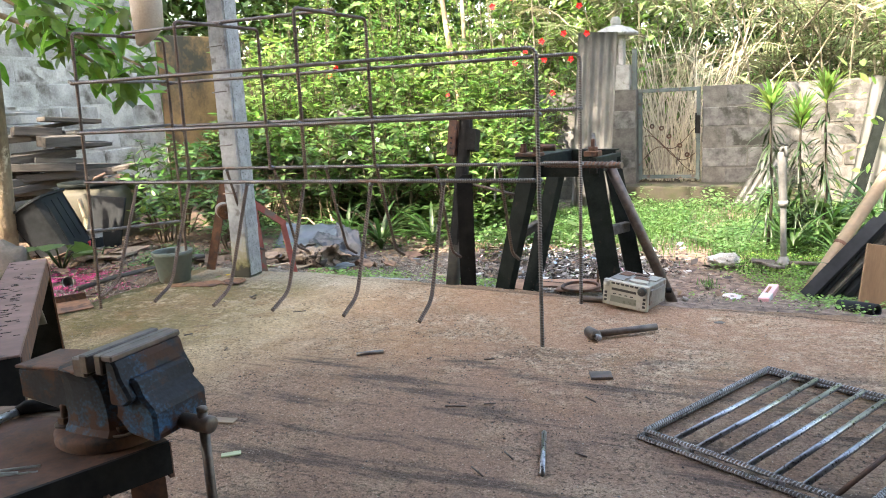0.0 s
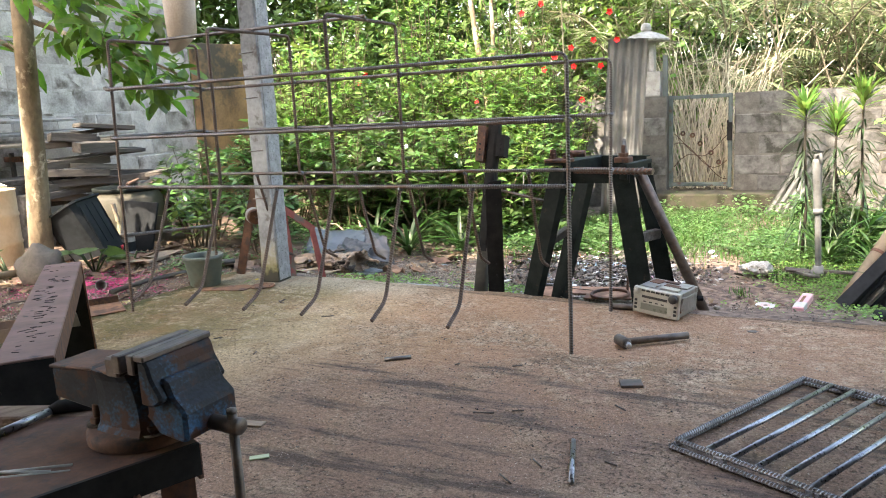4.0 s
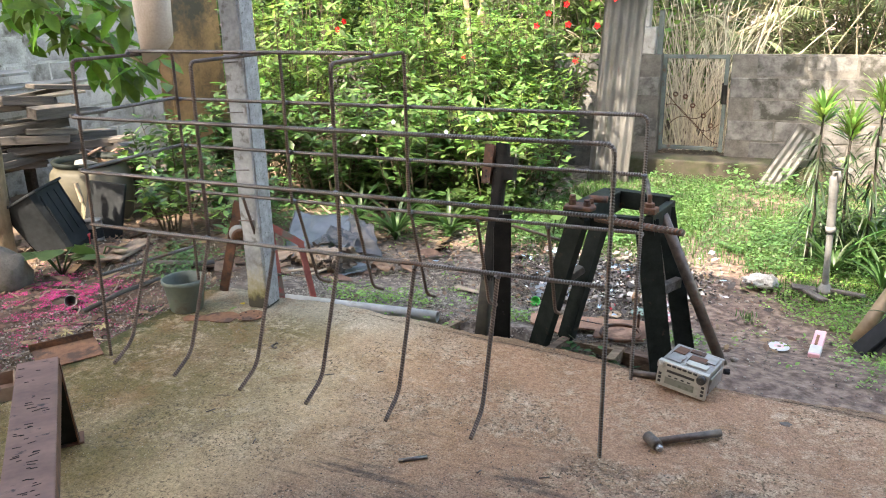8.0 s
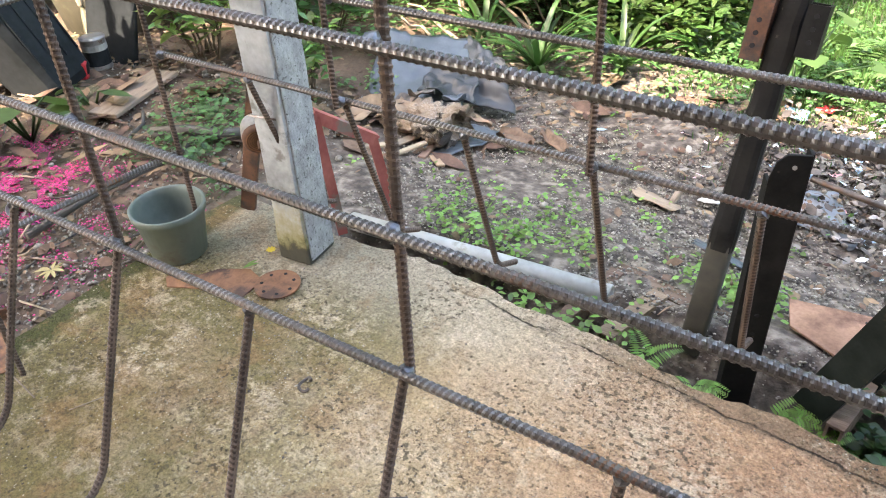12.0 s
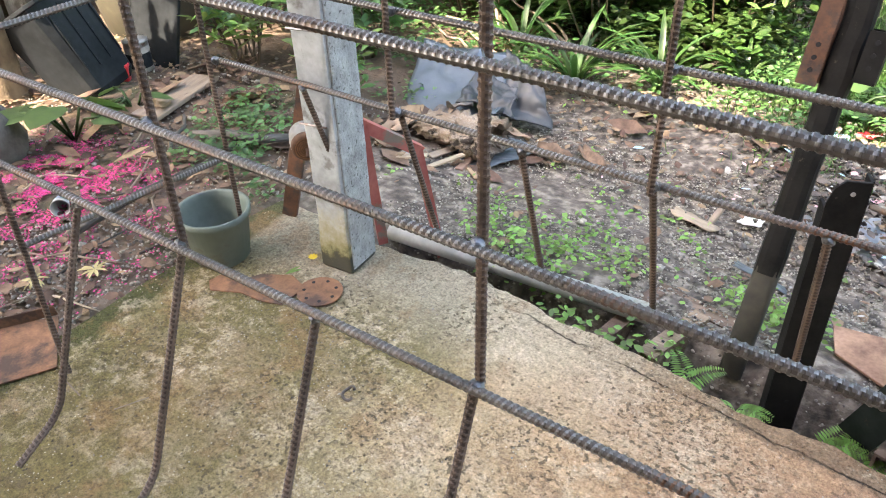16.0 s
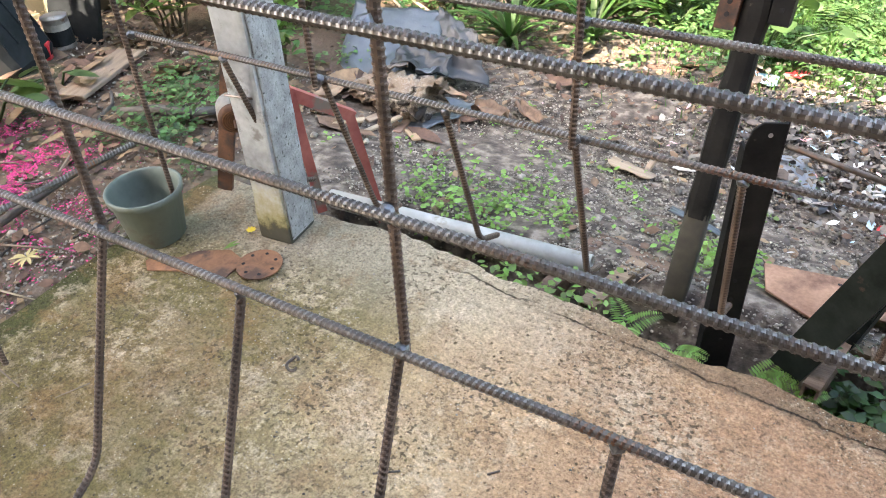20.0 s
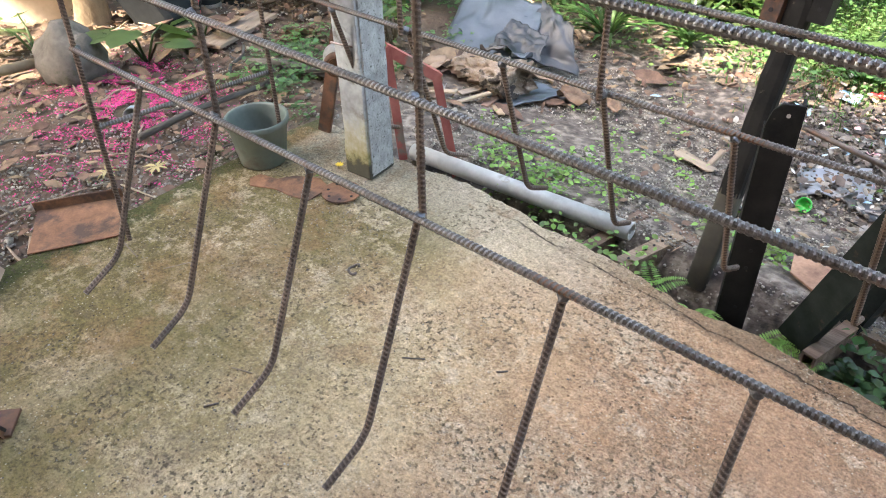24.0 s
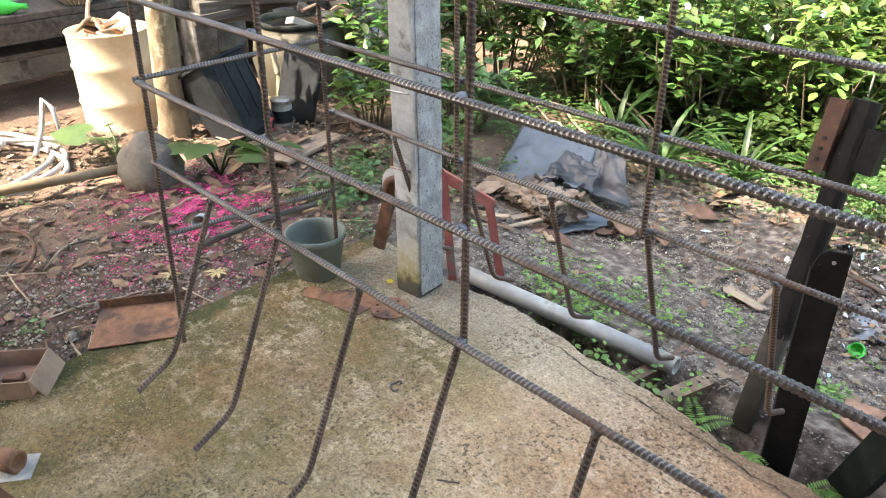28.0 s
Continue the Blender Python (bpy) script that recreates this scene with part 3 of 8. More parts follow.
    soot = math_("MULTIPLY", step(st_.outputs[0], 0.51, 0.60), math_("MULTIPLY", along(sx.outputs[1], 0.12, -0.22), right_side))
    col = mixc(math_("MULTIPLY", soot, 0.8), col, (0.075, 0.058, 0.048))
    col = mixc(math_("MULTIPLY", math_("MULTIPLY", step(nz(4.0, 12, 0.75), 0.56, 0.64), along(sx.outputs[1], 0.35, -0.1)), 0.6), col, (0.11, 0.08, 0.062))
    # green-black moss rim, a scoured strip just inside it, and a dirty broken strip along the back edge
    xr = math_("ADD", sx.outputs[0], math_("MULTIPLY", math_("ADD", nz(7, 6, 0.6), -0.5), 0.10))
    col = mixc(math_("MULTIPLY", along(xr, -1.935, -1.965), 0.92), col, (0.052, 0.056, 0.016))
    back = math_("ADD", sx.outputs[1], math_("MULTIPLY", math_("ADD", sx.outputs[0], 0.9), 0.10))
    backn = math_("ADD", back, math_("MULTIPLY", math_("ADD", nz(9, 8, 0.7), -0.5), 0.07))
    col = mixc(math_("MULTIPLY", math_("MULTIPLY", along(backn, 0.655, 0.675), along(sx.outputs[0], -1.25, -0.55)), 0.5), col, (0.085, 0.062, 0.042))
    # a crack running along the back edge
    cr = math_("ADD", back, math_("MULTIPLY", math_("ADD", nz(11, 7, 0.65), -0.5), 0.06))
    gap = math_("ABSOLUTE", math_("ADD", cr, -0.680), 0.0)
    crack = math_("MULTIPLY", math_("SUBTRACT", 1.0, along(gap, 0.001, 0.0035)), math_("MULTIPLY", step(nz(4.0, 5, 0.6), 0.42, 0.50), along(sx.outputs[0], -1.30, -1.05)))
    col = mixc(math_("MULTIPLY", crack, 0.9), col, (0.04, 0.03, 0.022))
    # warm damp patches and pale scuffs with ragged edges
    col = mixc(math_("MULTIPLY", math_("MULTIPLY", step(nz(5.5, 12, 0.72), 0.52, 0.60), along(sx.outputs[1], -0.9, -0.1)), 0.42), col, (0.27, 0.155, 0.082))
    col = mixc(math_("MULTIPLY", math_("MULTIPLY", step(nz(7.5, 12, 0.78), 0.56, 0.62), along(sx.outputs[1], -0.6, 0.1)), 0.38), col, (0.66, 0.54, 0.41))
    # pits, crumbs and sand grains
    blots = math_("MULTIPLY", step(nz(80, 2, 0.5), 0.575, 0.61), step(nz(3.4, 7, 0.66), 0.47, 0.57))
    crumbs = math_("MULTIPLY", step(nz(190, 2, 0.5), 0.61, 0.66), step(nz(6.0, 7, 0.66), 0.44, 0.56))
    pits = math_("MAXIMUM", math_("MAXIMUM", blots, math_("MULTIPLY", crumbs, 0.8)), math_("MAXIMUM", dots(31, 0.06, 0.14, 3.0, 0.48, 0.58), dots(58, 0.10, 0.20, 4.2, 0.50, 0.58)))
    col = mixc(math_("MULTIPLY", pits, 0.72), col, (0.085, 0.066, 0.042))
    col = mixc(math_("MULTIPLY", dots(95, 0.10, 0.20, 5.0, 0.46, 0.58), 0.6), col, (0.68, 0.60, 0.48))
    specks = math_("MULTIPLY", dots(55, 0.10, 0.17, 2.0, 0.40, 0.5), along(sx.outputs[1], 0.3, -0.2))
    col = mixc(math_("MULTIPLY", specks, 0.85), col, (0.035, 0.028, 0.024))
    grain = nz(150, 4, 0.75)
    mid = nz(52, 9, 0.8)
    hs = ns.new("ShaderNodeHueSaturation")
    hs.inputs["Saturation"].default_value = 1.06
    mr = ns.new("ShaderNodeMapRange")
    mr.inputs[1].default_value, mr.inputs[2].default_value = 0.38, 0.62
    mr.inputs[3].default_value, mr.inputs[4].default_value = 0.46, 1.48
    mr.clamp = False
    ln.new(math_("ADD", math_("MULTIPLY", grain, 0.5), math_("MULTIPLY", mid, 0.5)), mr.inputs[0])
    ln.new(mr.outputs[0], hs.inputs["Value"])
    ln.new(col, hs.inputs["Color"])
    ln.new(hs.outputs[0], b.inputs["Base Color"])
    b.inputs["Roughness"].default_value = 0.88
    b.inputs["Specular IOR Level"].default_value = 0.3
    h = math_("SUBTRACT", math_("ADD", math_("MULTIPLY", nz(25, 8, 0.65), 0.7), math_("MULTIPLY", grain, 0.4)), math_("ADD", math_("MULTIPLY", pits, 0.7), math_("MULTIPLY", crack, 1.2)))
    bp = ns.new("ShaderNodeBump")
    bp.inputs["Strength"].default_value, bp.inputs["Distance"].default_value = 1.0, 0.013
    ln.new(h, bp.inputs["Height"])
    ln.new(bp.outputs[0], b.inputs["Normal"])
    return m


def ground_material():
    m = mat("damp_soil", [(0.048, 0.031, 0.022), (0.105, 0.070, 0.047), (0.185, 0.13, 0.092)], rough=0.95, scale=2.6, fine=60, bump=0.9,
            spots=(0.045, 0.06, 0.022), spot_scale=1.6, spot_at=(0.56, 0.66), depth=0.02)
    ns, ln = nodes_of(m)
    b = ns["Principled BSDF"]
    tc = ns.new("ShaderNodeTexCoord")
    sep = ns.new("ShaderNodeSeparateXYZ")
    ln.new(tc.outputs["Object"], sep.inputs[0])
    n = ns.new("ShaderNodeTexNoise")
    n.inputs["Scale"].default_value, n.inputs["Detail"].default_value = 26.0, 9
    ln.new(tc.outputs["Object"], n.inputs["Vector"])
    grey = ramp(ns, [(0.36, (0.050, 0.039, 0.032)), (0.52, (0.125, 0.100, 0.080)), (0.66, (0.26, 0.22, 0.18))])
    ln.new(n.outputs[0], grey.inputs[0])
    w = ns.new("ShaderNodeMapRange")
    w.inputs[1].default_value, w.inputs[2].default_value = -2.25, -1.95
    ln.new(sep.outputs[0], w.inputs[0])
    e = ns.new("ShaderNodeMapRange")
    e.inputs[1].default_value, e.inputs[2].default_value = -0.15, 0.25
    ln.new(sep.outputs[0], e.inputs[0])
    path = ramp(ns, [(0.36, (0.075, 0.050, 0.038)), (0.52, (0.155, 0.107, 0.082)), (0.68, (0.25, 0.185, 0.145))])
    ln.new(n.outputs[0], path.inputs[0])
    both_ = ns.new("ShaderNodeMix")
    both_.data_type = "RGBA"
    ln.new(e.outputs[0], both_.inputs[0])
    ln.new(grey.outputs[0], both_.inputs[6])
    ln.new(path.outputs[0], both_.inputs[7])
    mx = ns.new("ShaderNodeMix")
    mx.data_type = "RGBA"
    ln.new(w.outputs[0], mx.inputs[0])
    ln.new(b.inputs["Base Color"].links[0].from_socket, mx.inputs[6])
    ln.new(both_.outputs[2], mx.inputs[7])
    ln.new(mx.outputs[2], b.inputs["Base Color"])
    return m


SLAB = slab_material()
SOIL = ground_material()


def slab_edge_y(x):
    """Back edge of the slab, slightly ragged."""
    return 0.772 - 0.085 * smooth01(-1.4, -0.35, x) - 0.12 * smooth01(-0.4, 0.25, x) + 0.006 * math.sin(9 * x) + 0.022 * noise.noise(Vector((7 * x, 3.3, 0))) + 0.012 * noise.noise(Vector((31 * x, 1.3, 0)))


def build_slab():
    bm = bmesh.new()
    xs = [-2.04 + 0.02 * k for k in range(1, 370)]
    back = [(x, float(slab_edge_y(x))) for x in xs]
    poly = [(-2.04, -5.0)] + [(-2.04 + 0.012 * math.sin(5 * y) + 0.006 * math.sin(17 * y), y) for y in (-4.0 + 0.1 * k for k in range(47))] + back + [(back[-1][0], -5.0)]
    bm = prism(poly, 0.13, pose(0, 0, -0.13))
    top = [e for e in bm.edges if all(v.co.z > -0.001 for v in e.verts)]
    bmesh.ops.bevel(bm, geom=top, offset=0.012, segments=2, affect="EDGES")
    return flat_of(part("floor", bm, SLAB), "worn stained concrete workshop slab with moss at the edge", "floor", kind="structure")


build_slab()


def build_ground():
    def axis(a, b, step, far):
        core = list(np.arange(a, b + 1e-6, step))
        out, d, x = [], step, b
        while x < far:
            d *= 1.35
            x += d
            out.append(x)
        low, d, x = [], step, a
        while x > -far:
            d *= 1.35
            x -= d
            low.append(x)
        return np.array(low[::-1] + core + out)

    xs, ys = axis(-5.2, 2.2, 0.05, 220), axis(-0.6, 5.4, 0.05, 220)
    X, Y = np.meshgrid(xs, ys)
    Z = ground_z(X, Y)
    for i in range(X.shape[0]):
        for j in range(X.shape[1]):
            if abs(X[i, j]) < 8 and abs(Y[i, j]) < 8:
                p = Vector((X[i, j] * 3.0, Y[i, j] * 3.0, 0))
                Z[i, j] += 0.018 * noise.noise(p) + 0.010 * noise.noise(p * 3.1)
    inside = (X > -2.0) & (Y < 0.5)
    Z = np.where(inside, -0.16, Z)
    nx = len(xs)
    v = np.stack([X, Y, Z], -1).reshape(-1, 3)
    i, j = np.meshgrid(np.arange(len(ys) - 1), np.arange(nx - 1), indexing="ij")
    a = (i * nx + j).ravel()
    f = np.stack([a, a + 1, a + nx + 1, a + nx], 1)
    ob = big_mesh("ground", v, f, SOIL)
    ob.data.polygons.foreach_set("use_smooth", [True] * len(ob.data.polygons))
    return flat_of(ob, "dark damp earth yard with scattered gravel and moss", "ground", kind="structure")


build_ground()


def block_mesh(name, sx, sy, sz, seed):
    """A hollow-block face with worn, uneven edges."""
    bm = bx(sx, sy, sz, None, 0.009, 1)
    for v in bm.verts:
        v.co += Vector((0.004, 0.005, 0.004)) * noise.noise(v.co * 9 + Vector((seed, 0, 0)))
    me = bpy.data.meshes.new(name)
    bm.to_mesh(me)
    bm.free()
    return me


def block_wall(name, label, p0, p1, z0, courses, material, length=0.40, height=0.20, thick=0.12, skip=None, core=None):
    """A wall of separate blocks on a recessed mortar core, from p0 to p1."""
    p0, p1 = Vector((*p0, 0)), Vector((*p1, 0))
    run = (p1 - p0).length
    ang = math.degrees(math.atan2(p1.y - p0.y, p1.x - p0.x))
    root = thing(name, label, "wall", pose(p0.x, p0.y, z0, 0, 0, ang), kind="structure")
    part("mortar_core", bx(run, thick - 0.007, courses * height, pose(run / 2, 0, courses * height / 2)), core or MORTAR, root)
    kinds = [block_mesh("block", length - 0.008, thick, height - 0.008, s) for s in range(4)]
    for me in kinds:
        me.materials.append(material)
    rr = random.Random(len(name) * 7 + courses)
    n = int(run / length + 1)
    for c in range(courses):
        off = (c % 2) * length / 2
        for k in range(-1, n):
            x = k * length + length / 2 + off
            if x - length / 2 < -0.01 or x + length / 2 > run + 0.01:
                continue
            if skip and skip(x, c):
                continue
            ob = new("block", rr.choice(kinds))
            ob.parent = root
            ob.matrix_basis = pose(x, rr.uniform(-0.004, 0.004), (c + 0.5) * height, 0, rr.uniform(-0.4, 0.4), rr.choice((0, 180)) + rr.uniform(-0.4, 0.4))
    return root


WALL_Y = 5.5
block_wall("wall_north", "weathered grey concrete block garden wall, partly sunlit", (-0.02, WALL_Y), (5.2, WALL_Y), -0.37, 6, BLOCK, height=0.19)
block_wall("wall_pier", "grey block pier beside the garden gate", (-1.03, WALL_Y), (-0.63, WALL_Y), -0.37, 6, BLOCK, length=0.40, height=0.19, thick=0.2)
block_wall("wall_north_low", "dark mossy block wall behind the shrubs", (-4.2, WALL_Y + 0.02), (-1.05, WALL_Y + 0.02), -0.37, 6, BLOCK, height=0.19)
block_wall("wall_west", "pale grey block wall with dappled sunlight", (-5.1, -3.0), (-5.1, 3.8), -0.12, 12, BLOCK_PALE, core=BLOCK_PALE)
ow = bmesh.new()
box(ow, 0.16, 0.62, 1.66, pose(-4.9, 4.10, 0.70, 0, 0, -14), 0.012, 2)
bmesh.ops.subdivide_edges(ow, edges=list(ow.edges), cuts=9, use_grid_fill=True)
for v in ow.verts:
    v.co += 0.012 * Vector((noise.noise(v.co * 6), noise.noise(v.co * 6 + Vector((7, 0, 0))), 0))
flat_of(part("wall_west_ochre", ow, OCHRE), "ochre stained plastered wall end with dark damp patches", "wall", kind="structure")
sill = part("gate_step", bx(1.75, 0.34, 0.30, pose(0.02, WALL_Y - 0.24, -0.28), 0.02, 2), MOSSY_STEP)
flat_of(sill, "rough mossy concrete step in front of the garden gate", "step", kind="structure")
# the workshop round the camera: roof, back wall, side wall, all out of view; the roof's reach is set for the shade on
# slab and yard
roof = part("ceiling", bx(10.1, 4.7, 0.06, pose(0.85, -2.65, 3.25)), ZINC)
flat_of(roof, "unseen corrugated workshop roof, sized for the shade it casts", "ceiling", kind="structure")
backw = part("wall_south", bx(9.0, 0.15, 3.3, pose(1.3, -4.95, 1.55)), BLOCK)
flat_of(backw, "plain workshop back wall", "wall", kind="structure")
sidew = part("wall_east", bx(0.15, 4.6, 3.3, pose(5.7, -2.6, 1.55)), BLOCK)
flat_of(sidew, "plain workshop side wall", "wall", kind="structure")


# ---- the rebar rack ----
RACK_X = (-1.895, -1.375, -0.853)
Z_LOW, Z_MID, Z_TOP, Z_HOOP = 0.522, 0.720, 0.915, 1.108
Y_N, Y_F = 0.034, 0.548


def build_rack():
    rack = thing("rebar_rack", "unfinished open rack welded from dark ribbed steel bars", "rack", pose(0, 0, 0))
    for i, x in enumerate(RACK_X):
        lo = 0.0 if i == 0 else Z_LOW - 0.006
        near, far = (x, 0.002 if i == 0 else Y_N, lo), (x + (-0.01 if i == 0 else 0), Y_F - 0.01, lo)
        a, b = Vector((x, Y_N + 0.012, Z_HOOP)), Vector((x, Y_F - 0.008, Z_HOOP))
        h1 = bend(near, a, b, 0.024)
        h2 = bend(a, b, far, 0.024)
        rebar("hoop", h1[:-1] + h2[1:], rack, STEEL_BROWN, VALLEY_BROWN)
    # longitudinal rails, near and far
    for y, s in ((Y_N, -1), (Y_F, 1)):
        yr = y + s * 0.0135
        top = bend((RACK_X[0] - 0.01, yr, Z_TOP), (-0.002, yr, Z_TOP), (0.0, 0.0 if s < 0 else 0.513, 0.0), 0.03)
        rebar("top_rail_and_leg", top, rack)
        rebar("middle_rail", [(RACK_X[0] - 0.01, yr, Z_MID), (-0.012, yr, Z_MID)], rack)
        rebar("lower_rail", [(RACK_X[0] - 0.01, yr, Z_LOW), (-0.012, yr, Z_LOW)], rack)
    # bars across the closed end
    for z0, z1 in ((Z_TOP, Z_TOP), (Z_MID, Z_MID), (0.315, 0.272)):
        rebar("end_bar", [(RACK_X[0] - 0.013, Y_N - 0.02, z0 + 0.006), (RACK_X[0] - 0.013, Y_F + 0.005, z1 + 0.006)], rack)
    rebar("ridge_bar", [(RACK_X[0] - 0.012, 0.315, Z_HOOP + 0.014), (RACK_X[2] + 0.008, 0.297, Z_HOOP + 0.013)], rack)
    # splayed legs with turned-out toes
    for x in (-1.63, -1.369, -1.101, -0.855, -0.588, -0.322):
        dx = random.uniform(-0.008, 0.008)
        n0, n1, n2 = (x, Y_N - 0.010, Z_LOW - 0.008), (x + 0.01, -0.137, 0.168), (x + 0.014 + dx, -0.236, 0.128)
        rebar("leg", bend(n0, n1, n2, 0.035), rack, STEEL_BROWN, VALLEY_BROWN)
        f0, f1, f2 = (x, Y_F + 0.010, Z_LOW - 0.008), (x + 0.003, 0.672, 0.148), (x + 0.006 + dx, 0.752, 0.108)
        rebar("leg", bend(f0, f1, f2, 0.03), rack, STEEL_BROWN, VALLEY_BROWN)
    # weld beads at the crossings
    bead = bmesh.new()
    blob(bead, (0, 0, 0), 0.0095, 3, 0.5, 2)
    me = bpy.data.meshes.new("weld_bead")
    bead.to_mesh(me)
    bead.free()
    me.materials.append(WELD)
    spots = [(x, y, z) for x in RACK_X for y in (Y_N - 0.007, Y_F + 0.007) for z in (Z_LOW, Z_MID, Z_TOP)]
    spots += [(0, y, z) for y in (Y_N - 0.008, Y_F - 0.0) for z in (Z_LOW, Z_MID)]
    spots += [(x, y, Z_LOW - 0.008) for x in (-1.63, -1.101, -0.588, -0.322) for y in (Y_N - 0.012, Y_F + 0.012)]
    spots += [(x, 0.305, Z_HOOP + 0.006) for x in RACK_X]
    for k, p in enumerate(spots):
        ob = new("weld_bead", me)
        ob.parent = rack
        ob.matrix_basis = pose(*p, 37 * k, 53 * k, 71 * k)
    return rack


build_rack()


# ---- concrete post ----
def post_material():
    """Whitewash with a damp, ochre and black stained foot."""
    m = mat("whitewash_with_damp_foot", [(0.22, 0.232, 0.24), (0.54, 0.57, 0.59)], rough=0.9, scale=6, fine=70, bump=0.9, spots=(0.20, 0.20, 0.19), spot_scale=16, spot_at=(0.55, 0.64), depth=0.006)
    ns, ln = nodes_of(m)
    b = ns["Principled BSDF"]
    tc = ns.new("ShaderNodeTexCoord")
    sep = ns.new("ShaderNodeSeparateXYZ")
    ln.new(tc.outputs["Object"], sep.inputs[0])
    n = ns.new("ShaderNodeTexNoise")
    n.inputs["Scale"].default_value, n.inputs["Detail"].default_value, n.inputs["Roughness"].default_value = 14.0, 8, 0.7
    ln.new(tc.outputs["Object"], n.inputs["Vector"])
    add = ns.new("ShaderNodeMath")
    add.operation = "MULTIPLY_ADD"
    ln.new(n.outputs[0], add.inputs[0])
    add.inputs[1].default_value = -0.34
    ln.new(sep.outputs[2], add.inputs[2])
    col = b.inputs["Base Color"].links[0].from_socket
    for lo, hi, c in ((0.04, -0.08, (0.36, 0.33, 0.22)), (-0.02, -0.12, (0.16, 0.15, 0.055)), (-0.09, -0.135, (0.05, 0.048, 0.035))):
        w = ns.new("ShaderNodeMapRange")
        w.inputs[1].default_value, w.inputs[2].default_value = lo, hi
        ln.new(add.outputs[0], w.inputs[0])
        mx = ns.new("ShaderNodeMix")
        mx.data_type = "RGBA"
        ln.new(w.outputs[0], mx.inputs[0])
        ln.new(col, mx.inputs[6])
        mx.inputs[7].default_value = (*c, 1)
        col = mx.outputs[2]
    ln.new(col, b.inputs["Base Color"])
    return m


POST_PAINT = post_material()


def build_post():
    post = thing("roof_post", "square concrete roof post with worn whitewash and bare patches", "post", pose(-1.655, 0.655, 0, 0, 0, 5))
    bm = bmesh.new()
    box(bm, 0.088, 0.105, 2.72, pose(0.005, 0, 1.36), 0.008, 2)
    bmesh.ops.subdivide_edges(bm, edges=[e for e in bm.edges if abs(e.verts[0].co.z - e.verts[1].co.z) > 1], cuts=40)
    for v in bm.verts:
        v.co += 0.004 * Vector((noise.noise(v.co * 7), noise.noise(v.co * 7 + Vector((9, 0, 0))), 0))
        if v.co.z < 0.08:
            v.co.x *= 1.06
            v.co.y *= 1.06
    part("shaft", bm, POST_PAINT, post)
    face = bmesh.new()
    box(face, 0.006, 0.096, 2.70, pose(0.0515, 0.003, 1.36), 0.002, 1)
    bmesh.ops.subdivide_edges(face, edges=[e for e in face.edges if abs(e.verts[0].co.z - e.verts[1].co.z) > 1], cuts=60)
    for v in face.verts:
        v.co.x += 0.003 * noise.noise(v.co * 21)
    part("bare_face", face, ROUGHCAST, post, "bare rough grey concrete face")
    # thin dark rods added for the bands across the post's front
    for z in (0.40, 0.62, 0.86, 1.06):
        part("tie_wire", rod((-0.047, -0.0535, z), (0.030, -0.0535, z + 0.004), 0.0028, 6), STEEL, post)
    return post


build_post()


# ---- steel stand at the slab's back edge ----
def leg_channel(p0, p1, w, d, t=0.005, n=None):
    """A C-channel from p0 to p1 whose web faces n."""
    p0, p1 = Vector(p0), Vector(p1)
    ax = (p1 - p0).normalized()
    n = Vector(n or (0, -1, 0))
    n = (n - ax * n.dot(ax)).normalized()
    s = ax.cross(n)
    L = (p1 - p0).length
    m = Matrix((( s.x, n.x, ax.x, p0.x), (s.y, n.y, ax.y, p0.y), (s.z, n.z, ax.z, p0.z), (0, 0, 0, 1)))
    prof = [(-w / 2, 0), (w / 2, 0), (w / 2, -d), (w / 2 - t, -d), (w / 2 - t, -t), (-w / 2 + t, -t), (-w / 2 + t, -d), (-w / 2, -d)]
    return prism(prof, L, m)


